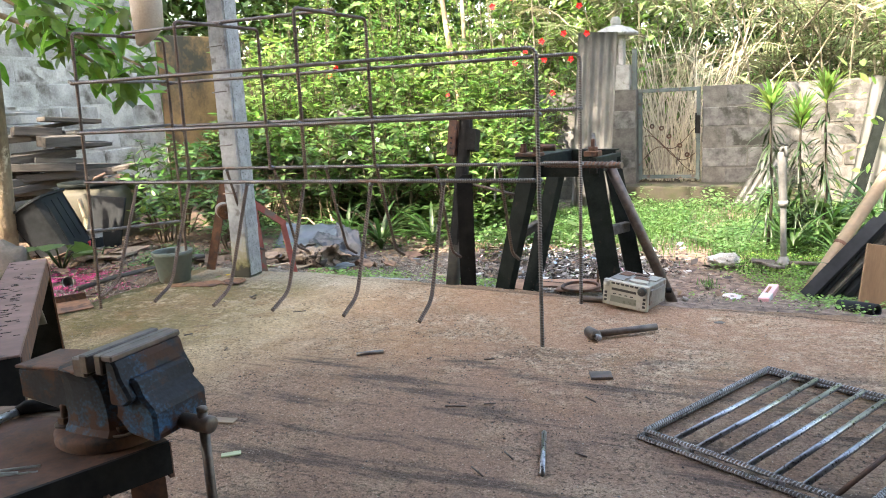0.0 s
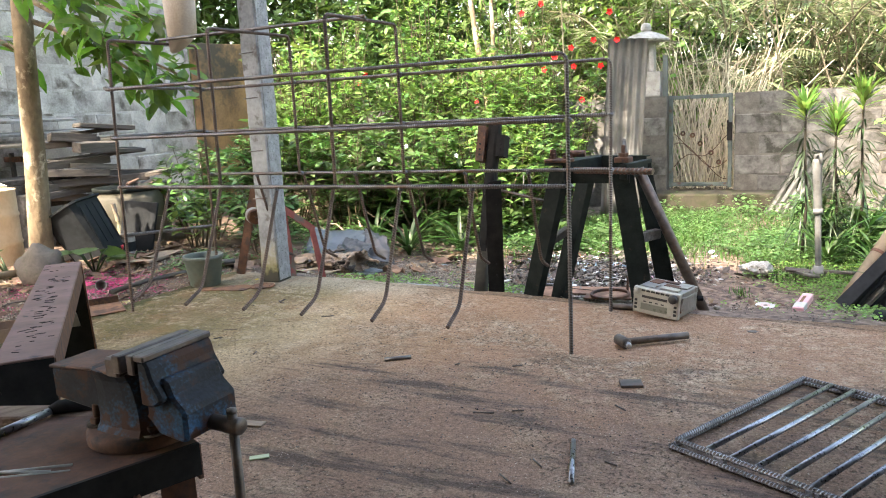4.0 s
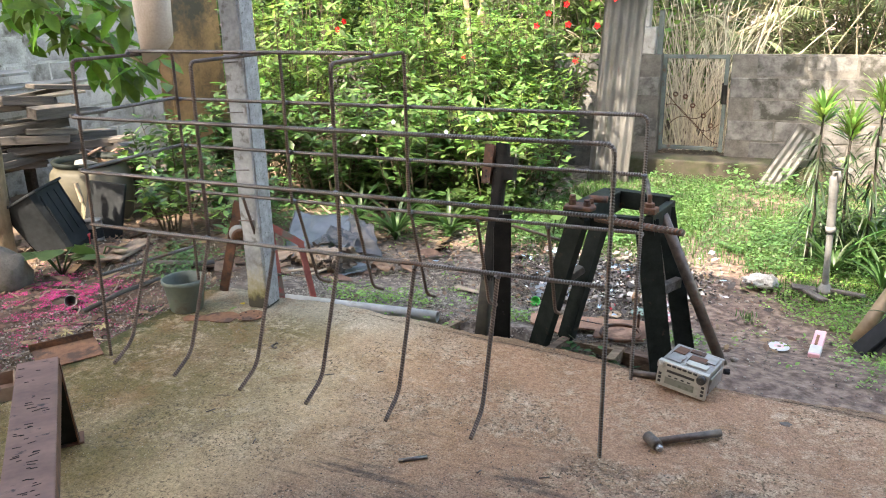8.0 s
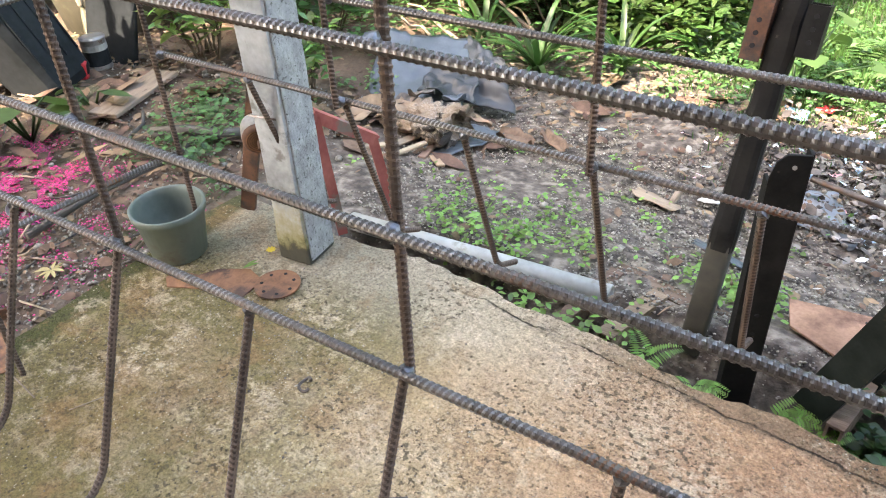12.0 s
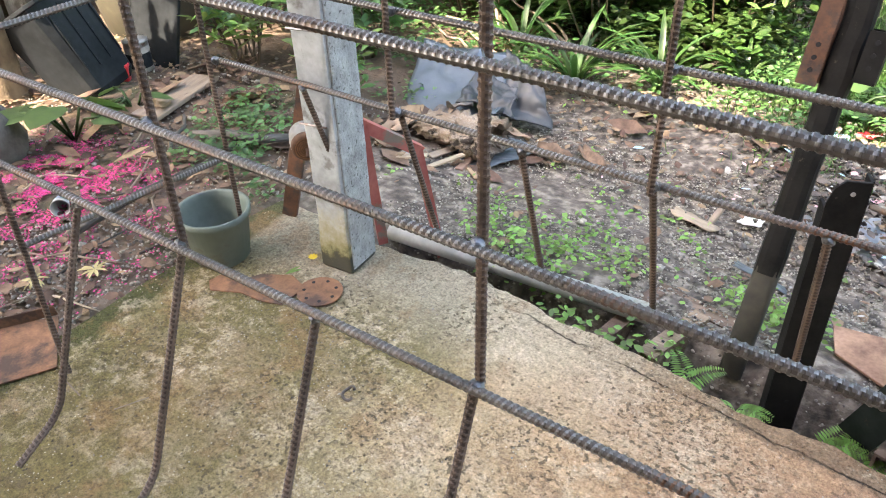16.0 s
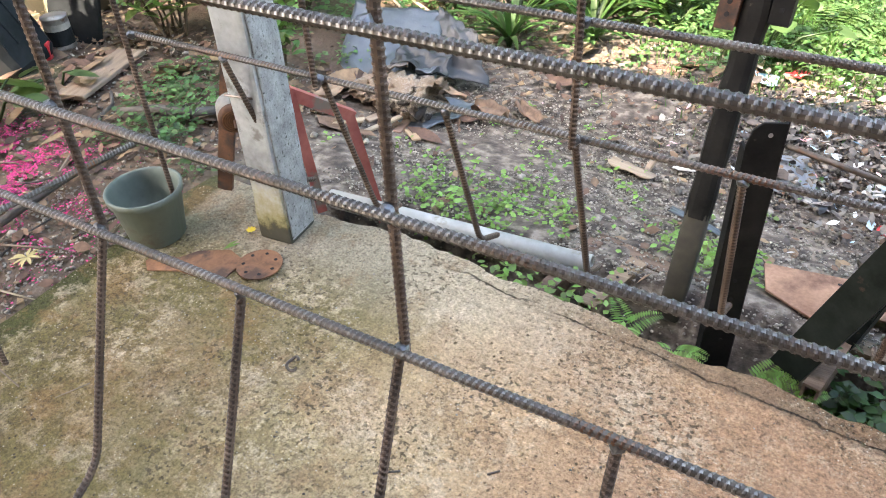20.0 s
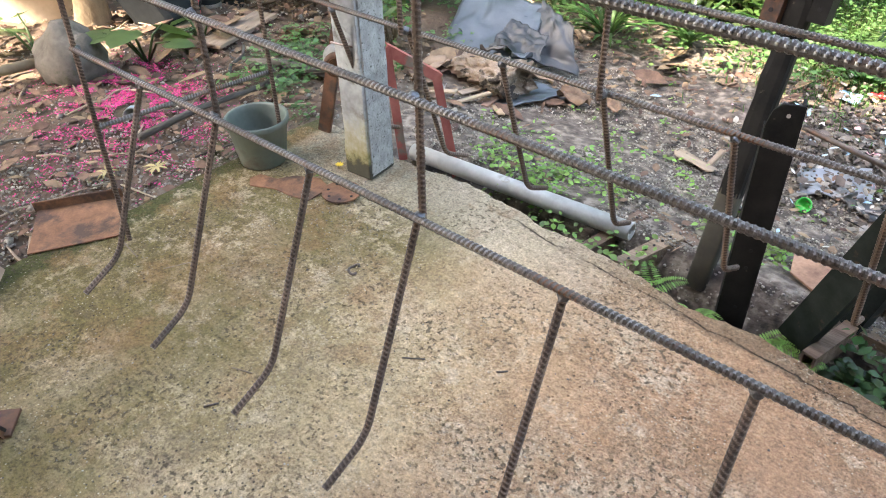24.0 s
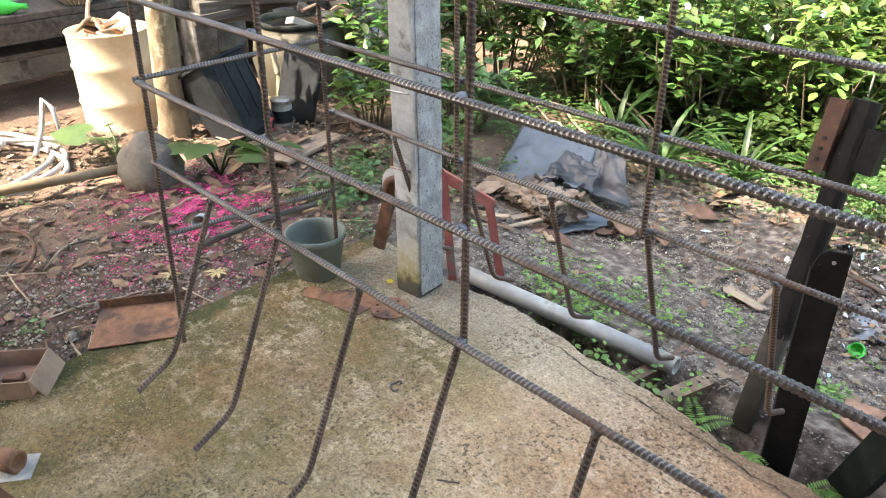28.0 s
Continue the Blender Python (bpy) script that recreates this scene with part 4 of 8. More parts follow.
def build_stand():
    st = thing("steel_trestle", "dark green steel bending trestle with rusty dies on top", "trestle", pose(0, 0, 0))
    zt, g = 0.50, -0.115
    fl = leg_channel((-0.272, 0.765, zt), (-0.45, 0.85, g), 0.075, 0.04, n=(-0.4, -0.9, 0))
    bl = leg_channel((-0.225, 1.03, zt), (-0.365, 0.99, g), 0.065, 0.04, n=(-0.4, -0.9, 0))
    fr = leg_channel((-0.02, 0.80, zt), (0.075, 0.80, g), 0.085, 0.04, n=(0.25, -0.95, 0))
    br = leg_channel((0.02, 1.0, zt), (0.155, 0.92, g), 0.07, 0.04, n=(0.25, -0.95, 0))
    for b in (fl, bl, fr, br):
        part("leg", b, DARK_GREEN, st)
    part("prop_pipe", rod((0.02, 0.93, zt - 0.01), (0.285, 0.935, gz(0.285, 0.935) - 0.01), 0.021, 16), BARE_IRON, st, "brown steel pipe prop", True)
    part("cross_tie", bx(0.30, 0.03, 0.045, pose(0, 0, 0) @ look((-0.33, 0.93, 0.20), (-0.27, 0.99, 0.24)) @ pose(0, 0, 0, 0, 90, 0) @ Matrix.Scale(0.42, 4, (1, 0, 0)), 0.003), OLD_WOOD, st)
    part("cross_tie", bx(0.13, 0.03, 0.04, pose(0.065, 0.90, 0.22, 0, 0, 65), 0.003), OLD_WOOD, st)
    # top: left plate, back channel, right block
    a = math.degrees(math.atan2(0.36, 0.09))
    part("top_plate", bx(0.37, 0.085, 0.012, pose(-0.243, 0.93, 0.528, 0, 0, 78), 0.002), DARK_GREEN, st)
    part("top_web", bx(0.36, 0.008, 0.07, pose(-0.205, 0.93, 0.488, 0, 0, 78), 0.001), DARK_GREEN, st)
    part("back_rail", leg_channel((-0.22, 1.09, 0.50), (0.03, 1.03, 0.50), 0.07, 0.04, n=(0.2, -1, 0)), DARK_GREEN, st)
    part("front_rail", leg_channel((-0.27, 0.80, 0.475), (0.01, 0.80, 0.475), 0.06, 0.03, n=(0.0, -1, 0)), DARK_GREEN, st)
    part("right_rail", bx(0.27, 0.03, 0.06, pose(0.012, 0.92, 0.49, 0, 0, 80), 0.002), DARK_GREEN, st)
    # bending dies
    die = part("die_plate", prism([(-0.055, -0.035), (0.05, -0.035), (0.06, 0.0), (0.04, 0.04), (-0.045, 0.04), (-0.06, 0.01)], 0.014, pose(-0.255, 0.755, 0.536, 0, 0, -5), 0.003), RUST, st)
    for dx, dy, r, h in ((-0.03, 0.0, 0.014, 0.036), (0.025, -0.005, 0.014, 0.022), (0.03, 0.035, 0.012, 0.02)):
        part("die_pin", capped_lathe([(r, 0), (r, h * 0.55), (r * 0.85, h * 0.6), (r * 0.85, h)], 14, pose(-0.255 + dx, 0.755 + dy, 0.55)), RUST, die)
    part("side_pin", rod((-0.235, 0.80, 0.565), (-0.165, 0.805, 0.565), 0.014, 12), RUST, st)
    nut = part("clamp_block", bx(0.06, 0.05, 0.022, pose(-0.015, 0.81, 0.537, 0, 0, -10), 0.003), RUST, st)
    part("hex_nut", prism([(0.02 * math.cos(k * math.pi / 3), 0.02 * math.sin(k * math.pi / 3)) for k in range(6)], 0.016, pose(-0.015, 0.81, 0.548), 0.002), RUST, nut)
    part("bolt", capped_lathe([(0.008, 0), (0.008, 0.028), (0.006, 0.032)], 10, pose(-0.015, 0.81, 0.563)), RUST, nut)
    part("lever_bar", rod((-0.06, 1.02, 0.60), (-0.02, 0.86, 0.55), 0.009, 10), OLD_WOOD, st)
    return st


build_stand()


def twisted_bar():
    root = thing("twisted_bar", "thick rusty twisted reinforcing bar lying across the trestle", "steel bar")
    rebar("bar", [(-0.20, 0.762, 0.502), (0.125, 0.675, 0.502)], root, BARE_IRON, RUST, r=0.0115, pitch=0.017, rib=0.0022)
    return root


twisted_bar()


def loft(rings, cap=True):
    """Skins a list of closed rings of equal length."""
    bm = bmesh.new()
    rows = [[bm.verts.new(p) for p in r] for r in rings]
    n = len(rows[0])
    for a, b in zip(rows, rows[1:]):
        for k in range(n):
            bm.faces.new((a[k], a[(k + 1) % n], b[(k + 1) % n], b[k]))
    if cap:
        bm.faces.new(rows[0][::-1])
        bm.faces.new(rows[-1])
    bmesh.ops.recalc_face_normals(bm, faces=bm.faces)
    return bm


def super_ring(cx, cy, w, d, z, n=20, e=4.0):
    out = []
    for k in range(n):
        t = 2 * math.pi * k / n
        c, s = math.cos(t), math.sin(t)
        q = (abs(c) ** e + abs(s) ** e) ** (-1 / e)
        out.append((cx + w / 2 * c * q, cy + d / 2 * s * q, z))
    return out


# ---- two stakes ----
def build_stakes():
    s = thing("pipe_stake", "blackened steel post with rusty side brackets", "post", pose(-0.735, 0.965, -0.17))
    L = 0.88
    m = pose(0.004, 0, 0, -14, 2.2, 0)
    part("lower_end", bx(0.054, 0.05, 0.30, m @ pose(0, 0, 0.15), 0.006), MOSSY_STEEL, s, "mossy weathered lower end", True)
    sh = loft([super_ring(0.003 * math.sin(3.1 * k), 0.002 * math.sin(4.7 * k), 0.058 + 0.003 * math.sin(2.3 * k), 0.054, 0.28 + (L - 0.28) * k / 12, 16, 4) for k in range(13)])
    bmesh.ops.transform(sh, matrix=m, verts=sh.verts)
    part("shaft", sh, TARRED, s)
    for sx, dz, hh, mm_ in ((-1, 0.02, 0.17, RUST), (1, 0.045, 0.10, TARRED)):
        br = part("bracket", prism([(0, -0.03), (0.04, -0.03), (0.04, 0.03), (0, 0.03), (0, 0.024), (0.034, 0.024), (0.034, -0.024), (0, -0.024)], hh,
                                   m @ pose(sx * 0.030, -0.012, L - 0.20 + dz, 0, 0, 0 if sx > 0 else 180)), mm_, s, "rusty angle bracket" if sx < 0 else "dark angle bracket with bolt holes")
        for z in (0.03, 0.055, 0.08):
            part("bolt_hole", rod(m @ Vector((sx * 0.050, -0.046, L - 0.20 + dz + z)), m @ Vector((sx * 0.050, -0.041, L - 0.20 + dz + z)), 0.005, 10), BLACK_RUBBER, br)
    c = thing("channel_stake", "black steel channel post with a clipped top corner", "post", pose(-0.597, 0.858, -0.22, 0, 0, 22))
    H = 0.67
    mm = pose(0, 0, 0, -2.2, 0.3, 0)
    prof = [(-0.034, 0), (0.034, 0), (0.034, H), (-0.010, H), (-0.026, H - 0.016), (-0.034, H - 0.05)]
    web = prism(prof, 0.006, mm @ pose(0, 0, 0, 90, 0, 0), 0.001)
    part("web", web, TARRED, c)
    part("flange", bx(0.006, 0.035, H, mm @ pose(0.034, 0.0175, H / 2)), TARRED, c)
    part("flange", bx(0.006, 0.035, H - 0.06, mm @ pose(-0.031, 0.0175, H / 2 - 0.03)), TARRED, c)
    for z in (0.645, 0.30, 0.25, 0.13):
        part("bolt_hole", rod(mm @ Vector((0.006, -0.0075, z)), mm @ Vector((0.006, -0.0063, z)), 0.0045, 10), PAPER if z > 0.6 else BLACK_RUBBER, c)
    return c


build_stakes()
# a thin bar tying the channel post to the trestle leg
tie = thing("tie_rod", "thin dark steel rod between the post and the trestle", "steel bar")
part("rod", rod((-0.565, 0.89, 0.405), (-0.30, 0.93, 0.335), 0.006, 8), BARE_IRON, tie, "", True)


# ---- car stereo ----
def build_radio():
    r = thing("car_stereo", "old silver car stereo unit with rusty casing on the slab", "car stereo", pose(0.170, 0.462, 0.010, 0, 5.0, -15))
    W, D, H = 0.172, 0.15, 0.094
    part("case", bx(W - 0.006, D, H - 0.008, pose(0, D / 2 + 0.012, H / 2), 0.002), ZINC_CASE, r)
    part("face", bx(W, 0.02, H, pose(0, 0.006, H / 2), 0.004, 2), SILVER, r)
    part("display", bx(0.10, 0.003, 0.024, pose(-0.005, -0.0045, 0.027), 0.001), LCD, r)
    part("slot", bx(0.095, 0.003, 0.009, pose(-0.005, -0.0045, 0.063), 0.001), DARK_BTN, r)
    for k in range(6):
        part("button", bx(0.014, 0.004, 0.007, pose(-0.048 + 0.018 * k, -0.005, 0.085), 0.001), DARK_BTN, r)
    for k in range(4):
        part("button", bx(0.011, 0.004, 0.004, pose(-0.04 + 0.022 * k, -0.005, 0.046), 0.001), DARK_BTN, r)
    for sx in (-1, 1):
        for k in range(3):
            part("button", bx(0.010, 0.004, 0.009, pose(sx * 0.074, -0.005, 0.018 + 0.014 * k), 0.001), DARK_BTN, r)
    part("volume_knob", capped_lathe([(0.016, 0), (0.015, 0.014), (0.012, 0.016)], 20, pose(0.066, -0.003, 0.075, 90)), DARK_BTN, r, "", True)
    part("tuning_knob", capped_lathe([(0.012, 0), (0.011, 0.006)], 18, pose(-0.072, -0.003, 0.078, 90)), SILVER, r, "", True)
    for sx in (-1, 1):
        part("side_rail", bx(0.004, 0.12, 0.05, pose(sx * (W / 2 + 0.002), 0.07, 0.05), 0.001), ZINC_CASE, r)
        part("lug", bx(0.006, 0.02, 0.022, pose(sx * (W / 2 + 0.005), 0.02, 0.07), 0.001), ZINC_CASE, r)
    for k, (lx, ly, lw, ld, lh, lm) in enumerate(((-0.045, 0.05, 0.05, 0.055, 0.004, ZINC_CASE), (0.03, 0.045, 0.07, 0.03, 0.006, SILVER), (0.02, 0.09, 0.06, 0.04, 0.002, RUST), (-0.05, 0.115, 0.04, 0.05, 0.003, RUST), (0.06, 0.115, 0.03, 0.06, 0.005, ZINC_CASE), (0.0, 0.135, 0.05, 0.025, 0.004, RUST))):
        part("top_plate", bx(lw, ld, lh, pose(lx, ly, H - 0.003 + lh / 2, 0, 0, 4 * (k % 3 - 1)), 0.0008), lm, r)
    for lx in (-0.07, -0.01, 0.05):
        part("top_slot", bx(0.004, 0.05, 0.0012, pose(lx, 0.08, H - 0.0032)), BLACK_RUBBER, r)
    part("plug", rod((0.09, 0.15, 0.05), (0.105, 0.16, 0.05), 0.010, 12), BLACK_RUBBER, r)
    return r


build_radio()
bar = thing("short_pipe", "short dark pipe offcut lying beside the stereo", "steel pipe")
part("pipe", rod((0.0, 0.545, 0.012), (0.10, 0.545, 0.012), 0.012, 14), BARE_IRON, bar, "", True)


# ---- pipe hammer ----
def build_hammer():
    h = thing("steel_hammer", "home-made hammer of steel pipe lying on the slab", "hammer", pose(0.135, 0.11, 0.0, 0, 0, 33))
    part("handle", capped_lathe([(0.0115, 0), (0.0115, 0.205), (0.0095, 0.206)], 16, pose(0.012, 0, 0.016, 0, 89, 0)), BARE_IRON, h, "", True)
    hd = part("head", capped_lathe([(0.0155, -0.03), (0.0175, -0.028), (0.0175, 0.024), (0.0155, 0.026)], 18, pose(0, 0, 0.0185, 90, 0, 8)), BARE_IRON, h, "", True)
    part("pin", capped_lathe([(0.010, 0), (0.010, 0.015), (0.008, 0.017)], 12, pose(0.004, -0.026, 0.016, 90, 0, 8)), STEEL_BLUE, hd, "", True)
    return h


build_hammer()


# ---- window grille on the floor ----
def build_grille():
    g = thing("steel_grille", "unpainted steel bar grille lying flat on the slab", "grille", pose(0.395, -0.572, 0.0, 0, 0, -27))
    W, L = 1.15, 0.565
    for z in (0.0065, 0.022):
        e = 0.0 if z < 0.02 else 0.010
        for a, b in (((e, e), (W - e, e)), ((e, L - e), (W - e, L - e)), ((e, e), (e, L - e)), ((W - e, e), (W - e, L - e))):
            rebar("edge_bar", [(*a, z), (*b, z)], g, STEEL_BLUE, r=0.0052, pitch=0.008, rib=0.0012)
    for k in range(19):
        x = 0.085 + 0.057 * k
        if k == 7 or k == 8:
            rebar("bar", [(x, 0.014, 0.024), (x, L - 0.014, 0.024)], g, STEEL_BLUE, r=0.0068, rib=0.0014)
        else:
            part("bar", rod((x, 0.012, 0.024), (x, L - 0.012, 0.024), 0.0063 if k != 6 else 0.005, 12), STEEL_BLUE if k != 6 else RUST, g, "", True)
    for k in range(5):
        x = 0.12 + 0.2 * k
        for y in (0.006, L - 0.006):
            part("spacer", bx(0.03, 0.008, 0.012, pose(x, y, 0.0145), 0.002), STEEL_BLUE, g)
    return g


build_grille()


# ---- vise and its bench ----
def build_vise_bench():
    b = thing("low_steel_bench", "low rusty angle-iron workbench with a sheet steel top", "bench", pose(-0.068, -1.462, 0, 0, 0, 67))
    zt = 0.345
    part("top_sheet", bx(0.85, 0.215, 0.006, pose(-0.40, 0.155, zt - 0.0035), 0.001), RUST, b)
    part("front_angle", bx(0.84, 0.006, 0.046, pose(-0.45, 0.0, zt - 0.023)), TARRED, b, "blackened front angle")
    part("front_lip", bx(0.84, 0.045, 0.006, pose(-0.45, 0.0255, zt - 0.003)), RUST, b)
    part("rear_rail", bx(0.62, 0.05, 0.034, pose(-0.285, 0.444, zt - 0.017, 0, 0, -47), 0.003), BROWN_WOOD, b, "worn brown wooden cross rail")
    part("end_angle", bx(0.006, 0.27, 0.05, pose(-0.03, 0.135, zt - 0.028)), RUST, b)
    for x, y in ((-0.03, 0.03), (-0.035, 0.26), (-0.80, 0.03), (-0.80, 0.26)):
        part("leg", leg_channel((x, y, zt - 0.008), (x, y, 0.0), 0.06, 0.045, 0.005, (0.9, -0.3, 0)), RUST, b)
    for x, h in ((-0.19, 2.6), (-0.34, 1.8), (-0.12, 1.4)):
        part("weld_drip", blob(bmesh.new(), (x, -0.005, zt - 0.05), 0.008, x * 10, 0.5, 2, (0.8, 0.5, h)), RUST, b)
    return b


build_vise_bench()


def build_vise():
    v = thing("bench_vise", "worn bench vise with chipped blue paint and rusty anvil top", "vise", pose(-0.206, -1.488, 0.345, 0, 0, -1) @ Matrix.Diagonal((0.93, 0.93, 0.84, 1)))
    base = part("swivel_base", capped_lathe([(0.078, 0), (0.081, 0.003), (0.081, 0.018), (0.074, 0.023)], 40, pose(0.028, 0, 0)), RUST, v, "rusty round base", True)
    for a in (215, 330, 95):
        bx_, by_ = 0.028 + 0.064 * math.cos(radians(a)), 0.064 * math.sin(radians(a))
        bolt = part("bolt", capped_lathe([(0.007, 0), (0.007, 0.036), (0.0055, 0.038)], 12, pose(bx_, by_, 0.02)), RUST, base, "", True)
        part("nut", prism([(0.0125 * math.cos(k * math.pi / 3), 0.0125 * math.sin(k * math.pi / 3)) for k in range(6)], 0.011, pose(bx_, by_, 0.026), 0.001), RUST, bolt)
        part("washer", capped_lathe([(0.018, 0), (0.018, 0.003)], 18, pose(bx_, by_, 0.0225)), BARE_IRON, bolt)
    body = loft([super_ring(0.036, 0, 0.128, 0.118, 0.022), super_ring(0.036, 0, 0.122, 0.104, 0.032), super_ring(0.034, 0, 0.118, 0.098, 0.06),
                 super_ring(0.030, 0, 0.112, 0.096, 0.09), super_ring(0.027, 0, 0.106, 0.098, 0.108), super_ring(0.025, 0, 0.104, 0.104, 0.118), super_ring(0.025, 0, 0.10, 0.106, 0.124)])
    part("body", body, BLUE_PAINT, v, "")
    part("anvil", prism([(-0.115, 0.058), (-0.02, 0.045), (0.0, 0.045), (0.0, 0.122), (-0.115, 0.112)], 0.078, pose(0, 0.039, 0, 90), 0.004), BLUE_PAINT, v)
    part("anvil_top", prism([(-0.118, -0.041), (-0.02, -0.043), (0.05, -0.06), (0.05, 0.06), (-0.02, 0.043), (-0.118, 0.041)], 0.005, pose(0, 0, 0.1195, 0, -4.0, 0), 0.0015), RUST, v, "bare brown rusty anvil face")
    part("fixed_jaw", bx(0.016, 0.135, 0.030, pose(0.067, 0, 0.148), 0.002), BARE_IRON, v, "dark steel jaw plate")
    part("jaw_cheek", bx(0.026, 0.128, 0.032, pose(0.052, 0, 0.140), 0.003), BARE_IRON, v)
    mv = part("moving_jaw", prism([(0.103, 0.085), (0.130, 0.085), (0.146, 0.098), (0.128, 0.130), (0.124, 0.150), (0.118, 0.158), (0.103, 0.158)], 0.128, pose(0, 0.064, 0, 90), 0.004), BLUE_PAINT, v)
    part("jaw_plate", bx(0.014, 0.135, 0.032, pose(0.095, 0, 0.150), 0.002), BARE_IRON, mv, "dark steel jaw plate")
    part("jaw_ledge", bx(0.020, 0.131, 0.010, pose(0.110, 0, 0.161), 0.002), BARE_IRON, mv)
    part("slide", bx(0.12, 0.05, 0.04, pose(0.07, 0, 0.042), 0.004), BARE_IRON, v)
    part("jaw_nose", prism([(0.098, 0.060), (0.118, 0.034), (0.164, 0.026), (0.172, 0.034), (0.172, 0.078), (0.152, 0.098), (0.143, 0.126), (0.103, 0.126)], 0.104, pose(0, 0.052, 0, 90), 0.005), BLUE_PAINT, mv)
    sc = part("screw_head", capped_lathe([(0.0125, 0), (0.0125, 0.026), (0.0135, 0.028), (0.0135, 0.052), (0.0115, 0.054)], 24, pose(0.170, 0.0, 0.042, 0, 90, 0)), BARE_IRON, v, "", True)
    hb = part("handle", rod((0.208, 0.0, 0.066), (0.208, 0.0, -0.26), 0.0072, 16), BARE_IRON, sc, "", True)
    part("handle_cap", capped_lathe([(0.0075, 0), (0.008, 0.003), (0.007, 0.007), (0.003, 0.009)], 14, pose(0.208, 0, 0.062)), BARE_IRON, hb, "", True)
    return v


build_vise()


PRIMER = mat("rust_red_primer", [(0.105, 0.056, 0.044), (0.27, 0.155, 0.125)], rough=0.7, scale=9, fine=80, bump=0.4, spots=(0.03, 0.022, 0.02), spot_scale=30,
             spot_at=(0.60, 0.68), stretch=(1, 0.6, 1), depth=0.002)


# ---- rusty beam bench ----
def build_beam():
    a = Vector((-1.425, -0.645, 0.0))
    d = Vector((0.748, -0.664, 0)).normalized()
    ang = math.degrees(math.atan2(d.y, d.x))
    b = thing("beam_bench", "low bench made of a rusty steel channel on splayed plate legs", "bench", pose(a.x, a.y, 0, 0, 0, ang))
    L, zt, w, out = 1.066, 0.362, 0.102, 0.165
    part("top_plate", bx(L, w, 0.008, pose(L / 2, 0, zt - 0.004), 0.002), PRIMER, b, "rust and red primer top")
    for s in (-1, 1):
        part("side_flange", bx(L, 0.007, 0.05, pose(L / 2, s * (w / 2 - 0.0035), zt - 0.033)), DARK_GREEN if s < 0 else RUST, b)
    for x, s in ((0.002, -1), (L - 0.002, 1)):
        tilt = math.degrees(math.atan2(out, zt))
        n = math.hypot(out, zt) - 0.012
        lg = part("leg_plate", prism([(-w / 2, 0), (w / 2, 0), (w / 2 + 0.004, -n), (-w / 2 - 0.004, -n)], 0.007, pose(x, 0, zt - 0.006, 0, -s * tilt, 0) @ pose(0, 0, 0, 90, 0, 90)), TARRED, b, "blackened splayed leg plate")
        for q in (-1, 1):
            part("edge_lip", prism([(0, 0), (0.02, 0), (0.02, -n), (0, -n)], 0.005, pose(x - (0.02 if s < 0 else 0.0) * 0, q * w / 2 + 0.0025, zt - 0.006, 0, -s * tilt, 0) @ pose(0.0 if s < 0 else -0.02, 0, 0, 90, 0, 0)), RUST, lg)
        part("foot", bx(0.07, w + 0.03, 0.008, pose(x + s * (out + 0.012), 0, 0.005), 0.001), RUST, lg)
    part("end_bolt", rod((L + 0.085, 0.02, 0.195), (L + 0.10, 0.02, 0.195), 0.008, 8), BLACK_RUBBER, b)
    part("brace", bx(0.36, 0.035, 0.006, pose(0.06, 0.0, 0.235, 0, -33, 0)), ZINC, b, "grey flat steel brace")
    # chisel and weld scratches cut into the primer
    rr = random.Random(12)
    for k in range(60):
        x, y = rr.uniform(0.04, L - 0.04), rr.choice((rr.uniform(-0.04, 0.04), rr.gauss(0.0, 0.012)))
        part("scratch", bx(rr.uniform(0.001, 0.002), rr.uniform(0.006, 0.024), 0.0012, pose(x, y, zt + 0.0004, 0, 0, rr.gauss(0, 14))), TARRED, b)
    return b


build_beam()


# welding lead on the bench
lead = thing("welding_holder", "black rubber-sleeved welding electrode holder with a steel rod", "tool")
part("sleeve", sweep(bmesh.new(), [(-0.375, -1.49, 0.352), (-0.365, -1.482, 0.356), (-0.345, -1.465, 0.356), (-0.325, -1.448, 0.352)], [0.007, 0.0105, 0.0105, 0.008], 12), BLACK_RUBBER, lead, "", True)
part("rod", rod((-0.372, -1.488, 0.352), (-0.375, -1.60, 0.350), 0.006, 10), STEEL_BLUE, lead, "", True)
for k, (a, b) in enumerate((((-0.27, -1.67, 0.344), (-0.18, -1.612, 0.344)), ((-0.27, -1.65, 0.344), (-0.19, -1.60, 0.345)), ((-0.28, -1.66, 0.347), (-0.20, -1.625, 0.346)))):
    t = thing("welding_rod", "thin pale welding rod lying on the bench", "welding rod", group="welding rods on the bench")
    part("rod", rod(a, b, 0.0022, 8), PVC, t, "", True)


PALE_LEAF = mat("pale_green_scrap", [(0.36, 0.42, 0.24), (0.5, 0.55, 0.36)], rough=0.7, bump=0.2)


# ---- bits on the slab ----
def offcut(name, label, cat, x, y, length, r, ang, material, z=None):
    t = thing(name, label, cat, pose(x, y, 0, 0, 0, ang))
    part("bar", rod((-length / 2, 0, z or r), (length / 2, 0, z or r), r, 10), material, t, "", True)
    return t


